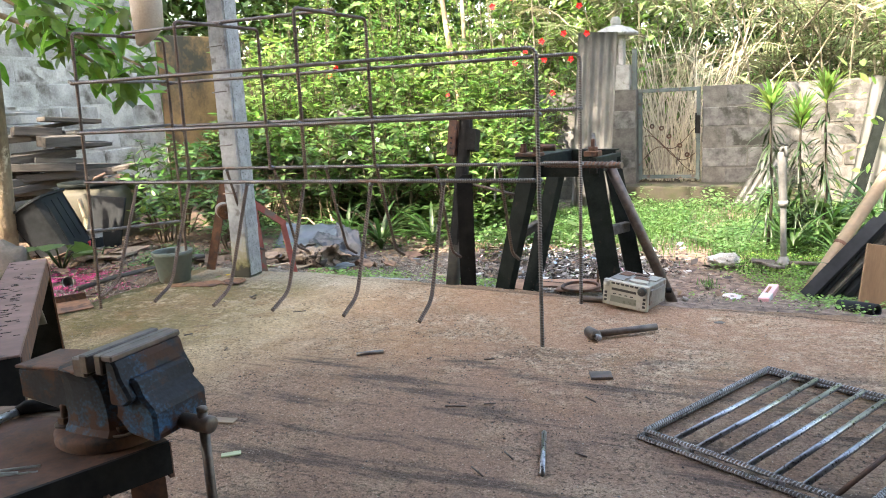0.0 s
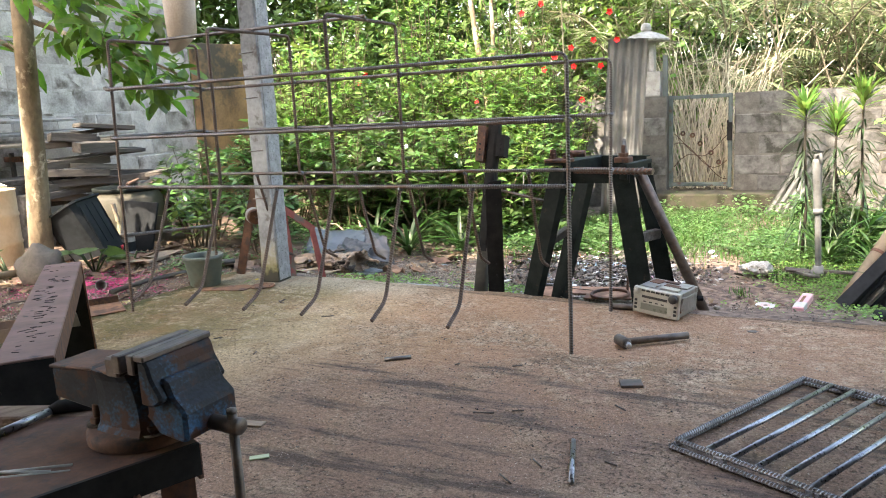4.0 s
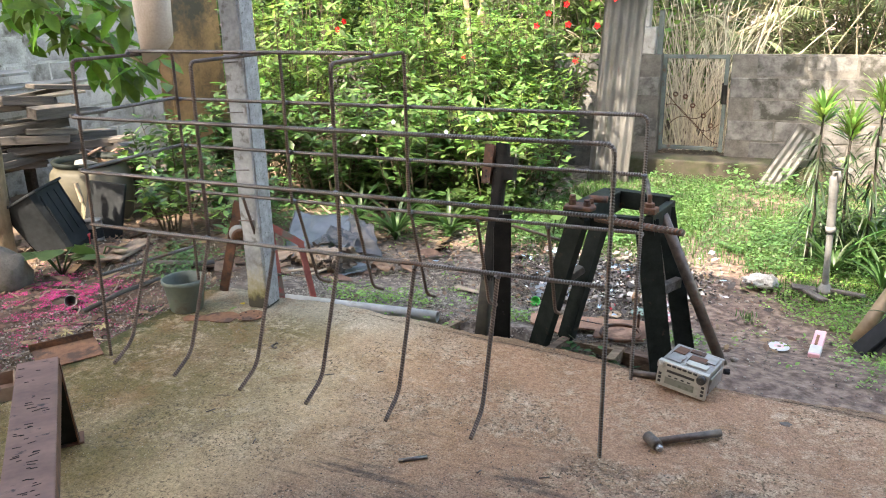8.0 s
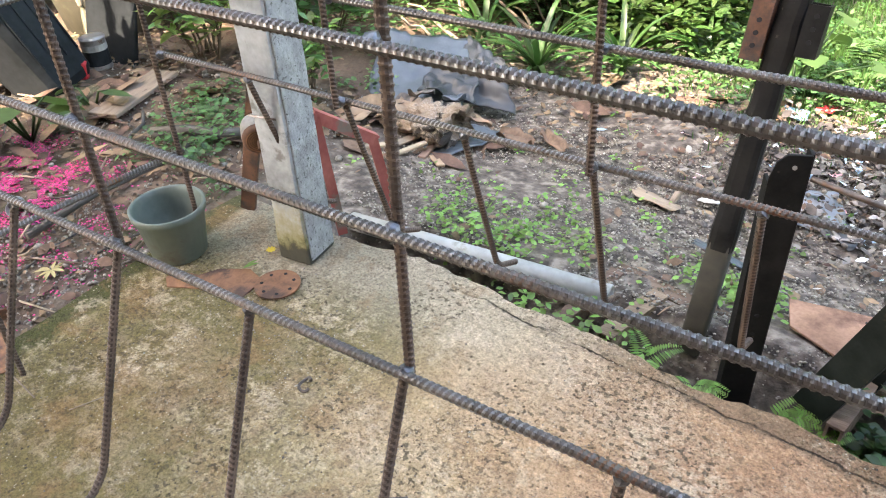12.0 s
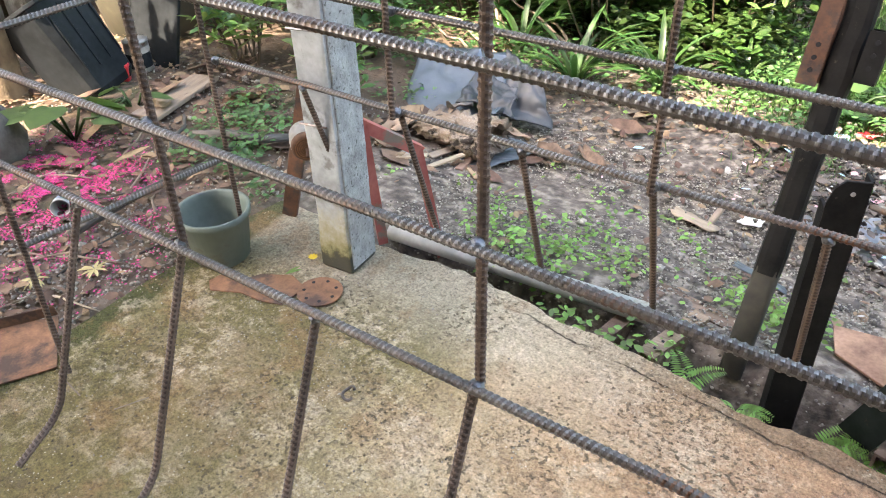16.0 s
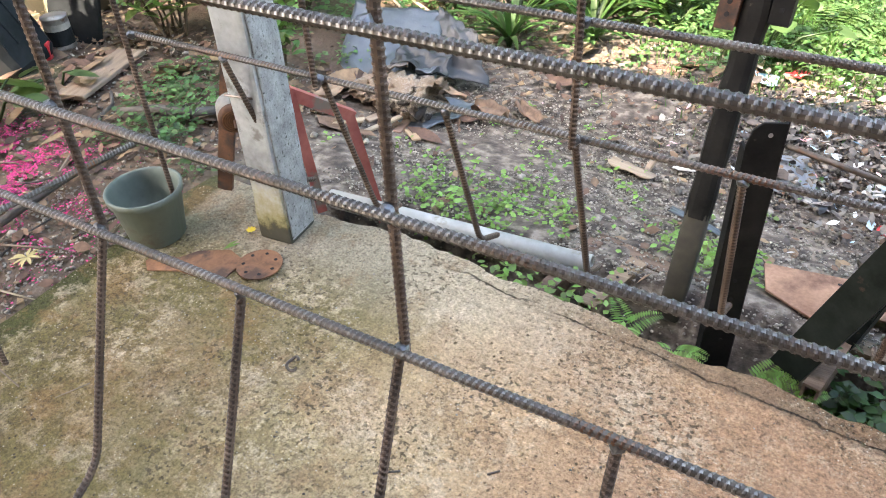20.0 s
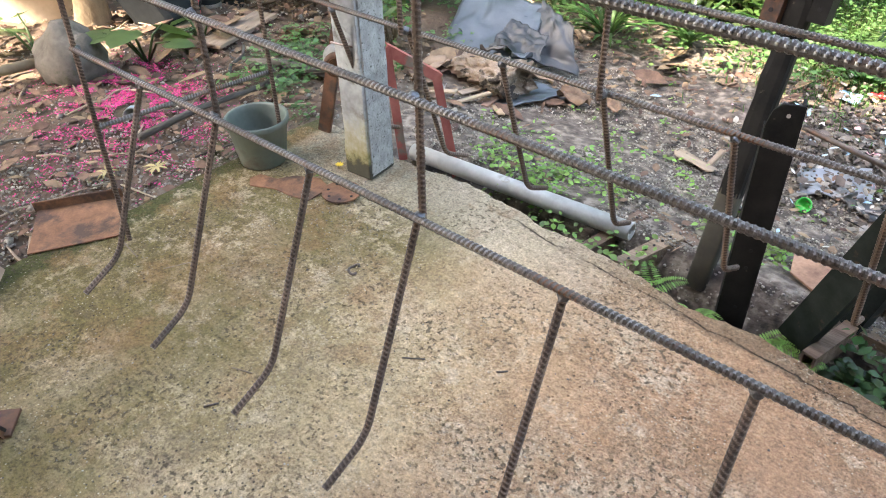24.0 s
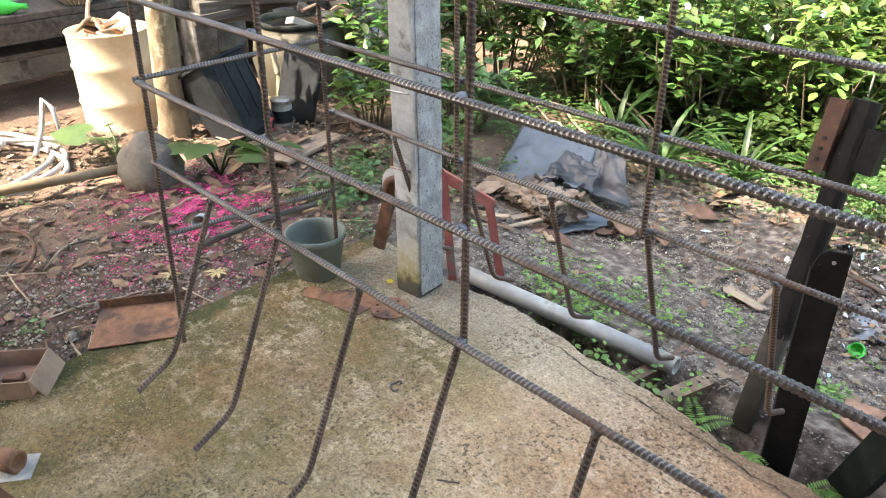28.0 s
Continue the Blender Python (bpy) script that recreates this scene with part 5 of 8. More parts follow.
offcut("steel_rod", "short shiny steel rod lying on the slab", "steel rod", 0.21, -0.71, 0.20, 0.006, 105, STEEL_BLUE)
offcut("rebar_offcut", "short ribbed bar offcut on the slab", "steel offcut", -0.50, -0.215, 0.085, 0.006, 35, STEEL)
for x, y, l, a in ((-0.12, -0.16, 0.05, 30), (0.0, -0.48, 0.05, 25), (0.24, -0.38, 0.07, -40), (0.14, -0.74, 0.07, -45), (0.10, -0.83, 0.08, -40),
                   (0.29, -0.69, 0.05, -20), (-0.08, -0.52, 0.09, 15), (-0.30, -0.20, 0.03, 70), (-1.25, -0.20, 0.05, 60), (-1.0, -0.30, 0.05, 110), (-0.85, 0.25, 0.04, 45)):
    offcut("wire_scrap", "thin dark scrap of wire on the slab", "wire scrap", x, y, l * 0.6, 0.002, a, BARE_IRON)
for x, y, l, a, r in ((-1.70, 0.02, 0.07, 62, 0.0012), (-1.86, -0.02, 0.10, -8, 0.0016), (-1.28, -0.10, 0.05, 20, 0.0015), (-1.02, 0.16, 0.05, 35, 0.0018)):
    offcut("straw_bit", "thin pale straw lying on the slab", "straw", x, y, l, r, a, PALE_WOOD if r < 0.0018 else BARE_IRON)
yf = thing("yellow_flower", "small fallen yellow flower at the foot of the post", "flower", pose(-1.725, 0.60, 0.004))
ya = np.linspace(0, 2 * np.pi, 9, endpoint=False)
yv, yfc = leaf_arrays(np.zeros((9, 3)) + [0, 0, 0.004], np.column_stack([np.cos(ya), np.sin(ya), np.full(9, 0.5)]), np.tile([0.01, 0.0, 1.0], (9, 1)), np.full(9, 0.016), np.full(9, 0.007), 0.1, 0.1)
big_mesh("petals", yv, yfc, YELLOW_BLOOM, yf)
gl = thing("green_leaf", "single fresh green leaf on the rusty plate", "leaf", pose(-1.735, 0.505, 0.012))
yv, yfc = leaf_arrays(np.array([[0, 0, 0], [0.004, 0.004, 0.003]]), np.array([[1.0, 0.7, 0.5], [0.6, 1.0, 0.4]]), np.array([[0, 0, 1.0], [0, 0.1, 1.0]]), np.array([0.05, 0.04]), np.array([0.012, 0.010]), 0.2, 0.1)
big_mesh("blade", yv, yfc, LEAF_LIME, gl)
tile = thing("steel_square", "small flat steel square on the slab", "steel plate", pose(0.23, -0.21, 0.0, 0, 0, 20))
part("plate", bx(0.06, 0.05, 0.008, pose(0, 0, 0.004), 0.001), BARE_IRON, tile)
for x, y, sx, sy, a, mm, lb in ((-0.62, -0.78, 0.075, 0.03, 10, PALE_WOOD, "pale wood chip on the slab"), (-0.47, -0.93, 0.045, 0.018, 40, PALE_LEAF, "pale green leaf scrap on the slab")):
    t = thing("wood_chip", lb, "scrap", pose(x, y, 0, 0, 0, a))
    part("chip", bx(sx, sy, 0.004, pose(0, 0, 0.003), 0.001), mm, t)
ring = thing("wire_ring", "small bent steel ring on the slab", "ring", pose(-1.335, 0.285, 0.006, 0, 0, 20))
part("ring", sweep(bmesh.new(), [(0.011 * math.cos(t), 0.019 * math.sin(t), 0.004 + 0.004 * math.sin(2 * t)) for t in (0.45 + 5.4 * k / 16 for k in range(17))], 0.0032, 8), BARE_IRON, ring, "", True)
# a flattened lump that stands for a small oil stain
spot = thing("oil_stain", "small flat dark oil stain on the slab", "rag", pose(0.50, 0.385, 0.0))
part("rag", blob(bmesh.new(), (0, 0, 0.001), 0.017, 4, 0.5, 2, (1, 0.8, 0.12)), BARE_IRON, spot)


# ---- at the post: bucket, rusty plates, roller prop ----
def build_bucket():
    b = thing("plastic_bucket", "dull green plastic bucket with a can inside", "bucket", pose(-1.945, 0.49, 0.0, 0, 0, 0))
    prof = [(0.0005, 0.004), (0.062, 0.004), (0.066, 0.0), (0.07, 0.004), (0.088, 0.125), (0.094, 0.128), (0.095, 0.145), (0.091, 0.147), (0.086, 0.143), (0.084, 0.12), (0.066, 0.012), (0.0005, 0.012)]
    part("body", lathe(prof, 32), BUCKET_MAT, b, "", True)
    part("handle", sweep(bmesh.new(), [(0.092 * math.cos(t), 0.092 * math.sin(t), 0.14 - 0.012 * math.sin((t - 0.4) * 1.1)) for t in (0.4 + 2.6 * k / 14 for k in range(15))], 0.0025, 6), RUST, b, "", True)
    can = part("can", capped_lathe([(0.03, 0), (0.031, 0.045)], 18, pose(-0.015, 0.0, 0.014, 20, 10, 0)), ZINC_CASE, b, "", True)
    # dark grime inside
    part("water", capped_lathe([(0.066, 0.0), (0.067, 0.012)], 20, pose(0, 0, 0.012)), BLACK_PLASTIC, b)
    return b


build_bucket()
rp = thing("rust_plate", "flat orange rusty steel plate on the slab", "steel plate", pose(-1.70, 0.465, 0.0, 0, 0, 22))
part("plate", prism([(-0.18, -0.035), (-0.10, -0.03), (-0.04, -0.05), (0.02, -0.055), (0.05, 0.02), (0.0, 0.06), (-0.08, 0.05), (-0.12, 0.02), (-0.18, 0.03), (-0.20, 0.0)], 0.004, pose(0, 0, 0.001), 0.001), RUST_ORANGE, rp)
dp = thing("rust_disc", "round rusty drilled steel disc on the slab", "steel disc", pose(-1.615, 0.505, 0.0))
part("disc", capped_lathe([(0.056, 0), (0.056, 0.004)], 28, pose(0, 0, 0.0065)), RUST_ORANGE, dp)
for k in range(7):
    part("hole", rod((0.04 * math.cos(k * 0.9), 0.04 * math.sin(k * 0.9), 0.0105), (0.04 * math.cos(k * 0.9), 0.04 * math.sin(k * 0.9), 0.0112), 0.0045, 10), BLACK_RUBBER, dp)


def build_roller():
    p = thing("plank_prop", "rusty flat bar leaning on the post", "steel bar")
    part("bar", leg_channel((-1.93, 0.72, 0.0), (-1.80, 0.735, 0.44), 0.042, 0.012, 0.004, (0.3, -1, 0)), RUST, p)
    r = thing("cord_roll", "small roll of rust-brown cord wound on a pin", "roll")
    m = Matrix.Translation((-1.79, 0.692, 0.312)) @ Vector((0.74, -0.66, -0.06)).to_track_quat("Z", "Y").to_matrix().to_4x4()
    part("roll", capped_lathe([(0.030, 0), (0.036, 0.006), (0.0375, 0.035), (0.037, 0.075), (0.032, 0.082)], 28, m), RUST, r, "", True)
    part("wrap", lathe([(0.0372, 0.010), (0.0385, 0.016), (0.039, 0.040), (0.0385, 0.060), (0.0372, 0.064)], 28, m), PAPER, r, "dirty white tape band", True)
    for k in range(5):
        part("cord_turn", lathe([(0.006 + 0.005 * k, 0.0822), (0.0075 + 0.005 * k, 0.0835), (0.009 + 0.005 * k, 0.0822)], 20, m), RUST_ORANGE, r, "", True)
    part("pin", rod(m @ Vector((0, 0, 0.08)), m @ Vector((0, 0, 0.12)), 0.004, 8), RUST, r)
    return r


build_roller()


def build_red_frame():
    f = thing("red_stand", "faded red painted steel stand leaning behind the post", "stand")
    for a, b, w in (((-1.66, 0.76, 0.335), (-1.60, 0.92, 0.205), 0.030), ((-1.605, 0.91, 0.215), (-1.575, 0.965, -0.17), 0.026), ((-1.66, 0.765, 0.335), (-1.655, 0.80, -0.04), 0.026)):
        part("bar", leg_channel(a, b, w, 0.022, 0.004, (0.75, -0.65, 0.1)), RED_PAINT, f)
    return f


build_red_frame()
flap = thing("bent_steel_sheet", "folded rusty brown steel sheet at the slab edge", "steel sheet", pose(-2.07, -0.05, 0.0, 0, 0, 58))
part("sheet", prism([(-0.115, -0.11), (0.115, -0.10), (0.12, 0.09), (-0.11, 0.10)], 0.004, pose(0, 0, 0.003, 0, 0, 0), 0.001), RUST_ORANGE, flap)
part("lip", bx(0.235, 0.004, 0.035, pose(0.0, 0.098, 0.018, 12, 0, 0), 0.001), RUST_ORANGE, flap)
cb = thing("cardboard_box", "torn open brown cardboard box on the slab", "box", pose(-2.04, -0.40, 0.0, 0, 0, 52))
part("base", bx(0.16, 0.14, 0.004, pose(0, 0, 0.003)), CARD, cb)
for sx, ry in ((-1, 60), (1, -60)):
    part("flap", bx(0.06, 0.14, 0.004, pose(sx * 0.095, 0, 0.026, 0, -ry if sx < 0 else -ry, 0)), CARD, cb)
for sy in (-1, 1):
    part("side", bx(0.16, 0.004, 0.05, pose(0, sy * 0.07, 0.027)), CARD, cb)
part("inner", bx(0.05, 0.03, 0.02, pose(0.01, 0.0, 0.014), 0.004), RUST, cb)
nutp = thing("pipe_socket", "rusty steel pipe socket on scrap paper", "pipe fitting", pose(-1.72, -0.50, 0.0, 0, 0, 30))
part("socket", lathe([(0.018, 0), (0.026, 0), (0.026, 0.045), (0.018, 0.045), (0.018, 0)], 20, pose(-0.02, 0, 0.026, 0, 90, 0)), RUST_ORANGE, nutp, "", True)
part("paper", bx(0.10, 0.08, 0.0015, pose(0.0, 0, 0.0015, 0, 0, 25)), PAPER, nutp)


# ---- behind the slab: gutter, timber, scrap ----
gut = thing("gutter_pipe", "dirty white plastic pipe lying in the ditch", "pipe")
part("pipe", lathe([(0.021, 0), (0.027, 0), (0.027, 0.78), (0.021, 0.78), (0.021, 0)], 20, pose(-1.72, 0.915, -0.085, 0, 90, 4)), PVC, gut, "", True)


def build_box_frame():
    f = thing("scrap_ladder", "grey-brown ladder of old steel channels lying over the ditch", "scrap steel")
    rails = (((-0.985, 1.125, -0.118), (-0.62, 1.045, -0.112), 0.05), ((-0.62, 1.045, -0.116), (-0.10, 0.985, -0.112), 0.045), ((-0.10, 0.985, -0.114), (0.13, 0.925, -0.112), 0.05),
             ((-0.975, 1.10, -0.106), (-1.035, 0.845, -0.125), 0.04), ((-0.845, 1.06, -0.100), (-0.905, 0.845, -0.100), 0.045),
             ((-0.345, 1.01, -0.098), (-0.39, 0.805, -0.085), 0.035), ((-0.118, 0.985, -0.100), (-0.14, 0.86, -0.105), 0.035))
    for a, b, w in rails:
        part("rail", leg_channel(a, b, w, 0.055, 0.006, (0, 0, 1)), BROWN_WOOD, f)
    for k in range(6):
        p = Vector((-0.90, 0.86, -0.0995)).lerp(Vector((-0.85, 1.05, -0.0995)), (k + 0.5) / 6)
        part("rivet_hole", rod(p, p + Vector((0, 0, 0.0012)), 0.004, 10), BLACK_RUBBER, f)
    return f


build_box_frame()


def build_scrap_plate():
    p = thing("scrap_plate", "orange rusty steel plate with a cut-out and a ring on it", "steel plate", pose(-0.29, 1.115, -0.095, 1, -1, 3))
    poly = [(-0.27, 0.08), (-0.25, -0.02), (-0.11, -0.10), (-0.05, -0.10), (-0.05, -0.03), (0.04, -0.03), (0.04, -0.10), (0.25, -0.09), (0.27, 0.05), (0.24, 0.11)]
    part("plate", prism(poly, 0.007, pose(0, 0, 0.0), 0.001), PLATE_RUST, p)
    part("ring", lathe([(0.076, 0), (0.087, 0), (0.087, 0.011), (0.076, 0.011), (0.076, 0)], 36, pose(0.15, -0.05, 0.008)), RUST, p, "dark flat rusty ring")
    part("stud", rod((0.215, 0.02, 0.005), (0.217, 0.025, 0.075), 0.006, 10), RUST, p)
    part("slot", bx(0.16, 0.006, 0.002, pose(-0.02, 0.045, 0.0075, 0, 0, -12)), BLACK_RUBBER, p)
    return p


build_scrap_plate()
for x, y, r, mm, lb in ((-0.04, 1.42, 0.034, RUST, "rusty steel washer on the ground"), (-0.045, 1.36, 0.026, RUST, "small rusty washer on the ground"),
                        (0.14, 1.22, 0.03, PAPER, "pale ring-shaped scrap on the ground")):
    w = thing("washer", lb, "washer", pose(x, y, gz(x, y) + 0.012, 4, 3, 0))
    part("ring", lathe([(r * 0.4, 0), (r, 0), (r, 0.006), (r * 0.4, 0.006), (r * 0.4, 0)], 22), mm, w)


def scatter_quads(name, label, n, sampler, size, material, cat, flat=0.35, lift=0.008, kind="stuff"):
    """Many small curled flakes lying on the ground, as one object."""
    xy = sampler(n)
    z = ground_z(xy[:, 0], xy[:, 1]) + 0.012 + RNG.uniform(0, lift, n)
    base = np.column_stack([xy, z])
    a = RNG.uniform(0, 2 * np.pi, n)
    ahead = np.column_stack([np.cos(a), np.sin(a), RNG.normal(0, flat * 0.5, n)])
    up = np.column_stack([RNG.normal(0, flat, n), RNG.normal(0, flat, n), np.ones(n)])
    L = RNG.uniform(*size, n)
    v, f = leaf_arrays(base, ahead, up, L, L * RNG.uniform(0.28, 0.6, n), fold=RNG.uniform(-0.2, 0.2), droop=0.06)
    ob = big_mesh(name, v, f, material)
    return tagged(ob, label, cat, kind=kind)


def pebbles(name, label, n, sampler, size, material, cat="gravel", lift=0.0, floor=None):
    """Low-sided stones pressed into the ground, as one object."""
    xy = sampler(n)
    r = RNG.uniform(*size, n) * RNG.uniform(0.6, 1.0, n)
    z = (ground_z(xy[:, 0], xy[:, 1]) + 0.006 if floor is None else np.full(n, floor)) + lift * RNG.uniform(0, 1, n)
    c = np.column_stack([xy, z])
    base = np.array([[1, 0, 0], [-1, 0, 0], [0, 1, 0], [0, -1, 0], [0, 0, 0.8], [0, 0, -0.8], [.65, .65, .35], [-.65, .6, .3], [.6, -.65, .35], [-.65, -.65, .3]])
    tri = np.array([[4, 6, 0], [4, 2, 6], [4, 7, 2], [4, 1, 7], [4, 9, 1], [4, 3, 9], [4, 8, 3], [4, 0, 8], [0, 6, 5], [6, 2, 5], [2, 7, 5], [7, 1, 5], [1, 9, 5], [9, 3, 5], [3, 8, 5], [8, 0, 5]])
    a = RNG.uniform(0, 2 * np.pi, n)
    R = np.zeros((n, 3, 3))
    R[:, 0, 0], R[:, 0, 1], R[:, 1, 0], R[:, 1, 1], R[:, 2, 2] = np.cos(a), -np.sin(a), np.sin(a), np.cos(a), 1
    jit = base[None] * RNG.uniform(0.6, 1.25, (n, 10, 3))
    v = np.einsum("nij,nkj->nki", R, jit) * r[:, None, None] + c[:, None]
    f = (tri[None] + 10 * np.arange(n)[:, None, None]).reshape(-1, 3)
    return tagged(big_mesh(name, v.reshape(-1, 3), f, material), label, cat, kind="stuff")


def rect(x0, x1, y0, y1):
    return lambda n: np.column_stack([RNG.uniform(x0, x1, n), RNG.uniform(y0, y1, n)])


def heap(cx, cy, sx, sy):
    return lambda n: np.column_stack([RNG.normal(cx, sx, n), RNG.normal(cy, sy, n)])


def both(*ss):
    return lambda n: np.concatenate([s(n // len(ss) + 1) for s in ss])[:n]


pebbles("gravel", "loose dark gravel on bare earth", 22000, both(rect(-1.72, 0.15, 0.64, 1.05), rect(-2.0, -0.2, 0.98, 2.2), rect(-1.2, 0.1, 1.3, 2.4), rect(-1.8, -0.5, 1.0, 2.0)), (0.002, 0.0068), PEBBLE)
pebbles("coarse_gravel", "scattered larger stones on the earth", 260, both(rect(-2.2, 0.9, 1.0, 2.5), rect(-3.8, -2.1, -0.9, 1.8)), (0.009, 0.022), PEBBLE)
pebbles("fine_gravel", "fine gravel and crumbs of earth by the slab", 9000, both(rect(-3.6, -2.08, -1.0, 1.6), rect(-3.6, -2.08, -1.0, 1.6), rect(-2.6, -2.06, -0.8, 0.6)), (0.003, 0.009), PEBBLE)
pebbles("path_grit", "sparse grit on the bare brown path", 900, rect(0.05, 1.1, 0.68, 2.3), (0.002, 0.007), PEBBLE)
pebbles("slab_crumbs", "pale grit and crumbs lying on the slab", 900, both(rect(-2.0, -0.3, -0.5, 0.66), rect(-1.9, 0.9, -0.9, 0.5), heap(-1.55, 0.45, 0.12, 0.10)), (0.0012, 0.0032), PEBBLE, floor=0.001)
pebbles("slab_slag", "black specks of weld slag on the slab", 1100, both(rect(-0.9, 0.9, -1.1, 0.1), rect(-1.5, 0.6, -0.6, 0.3), heap(-0.3, -0.45, 0.35, 0.25)), (0.0014, 0.0036), CHAR, "slag", floor=0.001)
# burnt rubbish heap
HEAP = heap(-0.42, 2.08, 0.26, 0.26)
pebbles("burnt_rubbish", "heap of charred rubbish and ash", 2600, HEAP, (0.004, 0.014), CHAR, "rubbish", 0.05)
scatter_quads("rubbish_scraps", "torn pale scraps in the burnt rubbish heap", 420, heap(-0.36, 2.05, 0.25, 0.25), (0.010, 0.05), PAPER, "rubbish", 0.5, 0.06)
scatter_quads("rubbish_card", "brown card and leaf scraps in the heap", 620, heap(-0.5, 2.05, 0.42, 0.35), (0.010, 0.036), LITTER, "rubbish", 0.4, 0.05)
scatter_quads("burnt_flakes", "black burnt flakes round the heap", 800, HEAP, (0.015, 0.065), CHAR, "rubbish", 0.5, 0.07)
scatter_quads("white_scraps", "small dirty white plastic scraps in the heap", 90, heap(-0.34, 2.05, 0.24, 0.24), (0.012, 0.055), WHITE_SCRAP, "rubbish", 0.5, 0.06)
scatter_quads("blue_scraps", "small faded blue plastic scraps in the heap", 90, HEAP, (0.015, 0.055), BLUE_SCRAP, "rubbish", 0.5, 0.06)
scatter_quads("pink_scraps", "small pink and red scraps round the heap", 46, heap(-0.45, 2.2, 0.35, 0.3), (0.012, 0.04), PINK_SCRAP, "rubbish", 0.5, 0.06)
for k, (x, y, w, d, a, mm, lb) in enumerate((
        (-0.64, 1.80, 0.23, 0.17, 20, SHEET_BLUE, "flat blue-grey plastic sheet"), (-0.51, 1.727, 0.13, 0.10, -30, TARP_DARK, "torn dark brown rubber scrap"), (-0.065, 1.576, 0.07, 0.05, 30, WHITE_SCRAP, "torn white plastic lid"), (0.02, 1.92, 0.11, 0.09, 40, WHITE_SCRAP, "dirty white plastic scrap"), (-0.18, 2.1, 0.14, 0.08, 130, TARP, "bent grey plastic tray"), (-0.62, 2.15, 0.12, 0.08, 100, PAPER, "torn pale card"), (-0.25, 1.55, 0.10, 0.06, 80, CARD, "brown card scrap"), (-0.5, 1.72, 0.08, 0.07, 20, PAPER, "pale square of card"),
        (-0.38, 2.25, 0.16, 0.10, 60, TARP_DARK, "dark rubber mat scrap"),
        (-0.55, 2.30, 0.20, 0.12, 10, TARP_DARK, "dark board scrap"), (-0.27, 2.30, 0.24, 0.13, 40, BLUE_SCRAP, "crumpled blue plastic bag"),
        (-0.80, 2.45, 0.09, 0.07, 15, BLUE_SCRAP, "faded blue packet"), (-0.70, 2.55, 0.10, 0.06, 70, RED_PLASTIC, "red plastic packet"),
        (-0.85, 2.58, 0.10, 0.06, 30, YELLOW_SCRAP, "yellow paper packet"), (-0.90, 1.72, 0.075, 0.05, -10, WHITE_SCRAP, "white plastic tray"),
        (-0.22, 1.95, 0.12, 0.06, 25, PAPER, "white card scrap"), (-0.35, 1.85, 0.10, 0.05, 75, WHITE_SCRAP, "white plastic scrap"),
        (-0.95, 2.30, 0.15, 0.07, 5, CARD, "brown bark slab"), (0.0, 1.82, 0.11, 0.035, -25, FADED_PINK, "faded red packet"),
        (-0.30, 1.72, 0.04, 0.03, 30, RED_PLASTIC, "red bottle cap"),
        (-1.05, 1.62, 0.16, 0.055, -12, PALE_WOOD, "pale broken wood slat"), (-0.78, 1.38, 0.15, 0.03, -5, TARP, "flat grey plastic blade"))):
    t = thing("rubbish_piece", lb + " on the ground", "rubbish", pose(x, y, gz(x, y) + 0.026, random.uniform(-12, 12), random.uniform(-12, 12), a))
    bm = bmesh.new()
    bmesh.ops.create_grid(bm, x_segments=6, y_segments=5, size=0.5)
    for v in bm.verts:
        ed = 1 + 0.22 * noise.noise(v.co * 5 + Vector((k * 3.1, 0, 0)))
        v.co = Vector((v.co.x * w * ed, v.co.y * d * ed, 0.12 * d * noise.noise(v.co * 3.5 + Vector((0, k * 1.7, 0)))))
    bmesh.ops.solidify(bm, geom=list(bm.faces), thickness=0.003)
    part("piece", bm, mm, t, "", True)
for x, y, r, hole, mm, lb in ((-0.012, 1.622, 0.052, 0.0, FADED_PINK, "faded pink plastic disc lid"), (-0.099, 1.75, 0.038, 0.3, TARP, "grey plastic disc with a hole"),
                              (-0.146, 1.656, 0.044, 0.22, TEAL_PLASTIC, "dull teal plastic disc"), (-0.302, 1.637, 0.022, 0.62, RED_PLASTIC, "red plastic ring")):
    t = thing("plastic_disc", lb + " in the rubbish", "disc", pose(x, y, gz(x, y) + 0.022, 5, -6, 0))
    rim = part("rim", lathe([(r * 0.88, 0), (r, 0), (r, 0.006), (r * 0.88, 0.006), (r * 0.88, 0)], 32), mm, t)
    part("face", lathe([(max(0.0005, r * hole), 0.001), (r * 0.885, 0.001), (r * 0.885, 0.004), (max(0.0005, r * hole), 0.004)], 32), mm, t)
bt = thing("broken_bottle", "dirty white broken plastic bottle in the rubbish", "bottle", pose(-0.168, 1.825, gz(-0.168, 1.825) + 0.035, 0, 0, -10))
part("body", capped_lathe([(0.024, 0), (0.026, 0.01), (0.026, 0.10), (0.02, 0.125), (0.010, 0.135), (0.010, 0.155)], 20, pose(-0.07, 0, 0, 0, 88, 0)), WHITE_SCRAP, bt, "", True)
part("burnt_label", lathe([(0.0268, 0.03), (0.0268, 0.075)], 20, pose(-0.07, 0, 0, 0, 88, 0)), CARD, bt, "", True)
cap = thing("bottle_cap", "bright green plastic bottle cap on the ground", "bottle cap", pose(-0.672, 1.60, gz(-0.672, 1.60) + 0.016, 50, 0, 30))
part("cap", lathe([(0.0005, 0.0), (0.022, 0.0), (0.024, 0.004), (0.025, 0.030), (0.021, 0.030), (0.020, 0.004), (0.0005, 0.004)], 22), GREEN_PLASTIC, cap, "", True)
t = thing("wood_peg", "broken pale wooden peg lying on the gravel", "wood", pose(-1.0, 1.66, gz(-1.0, 1.66) + 0.02, 0, 0, 78))
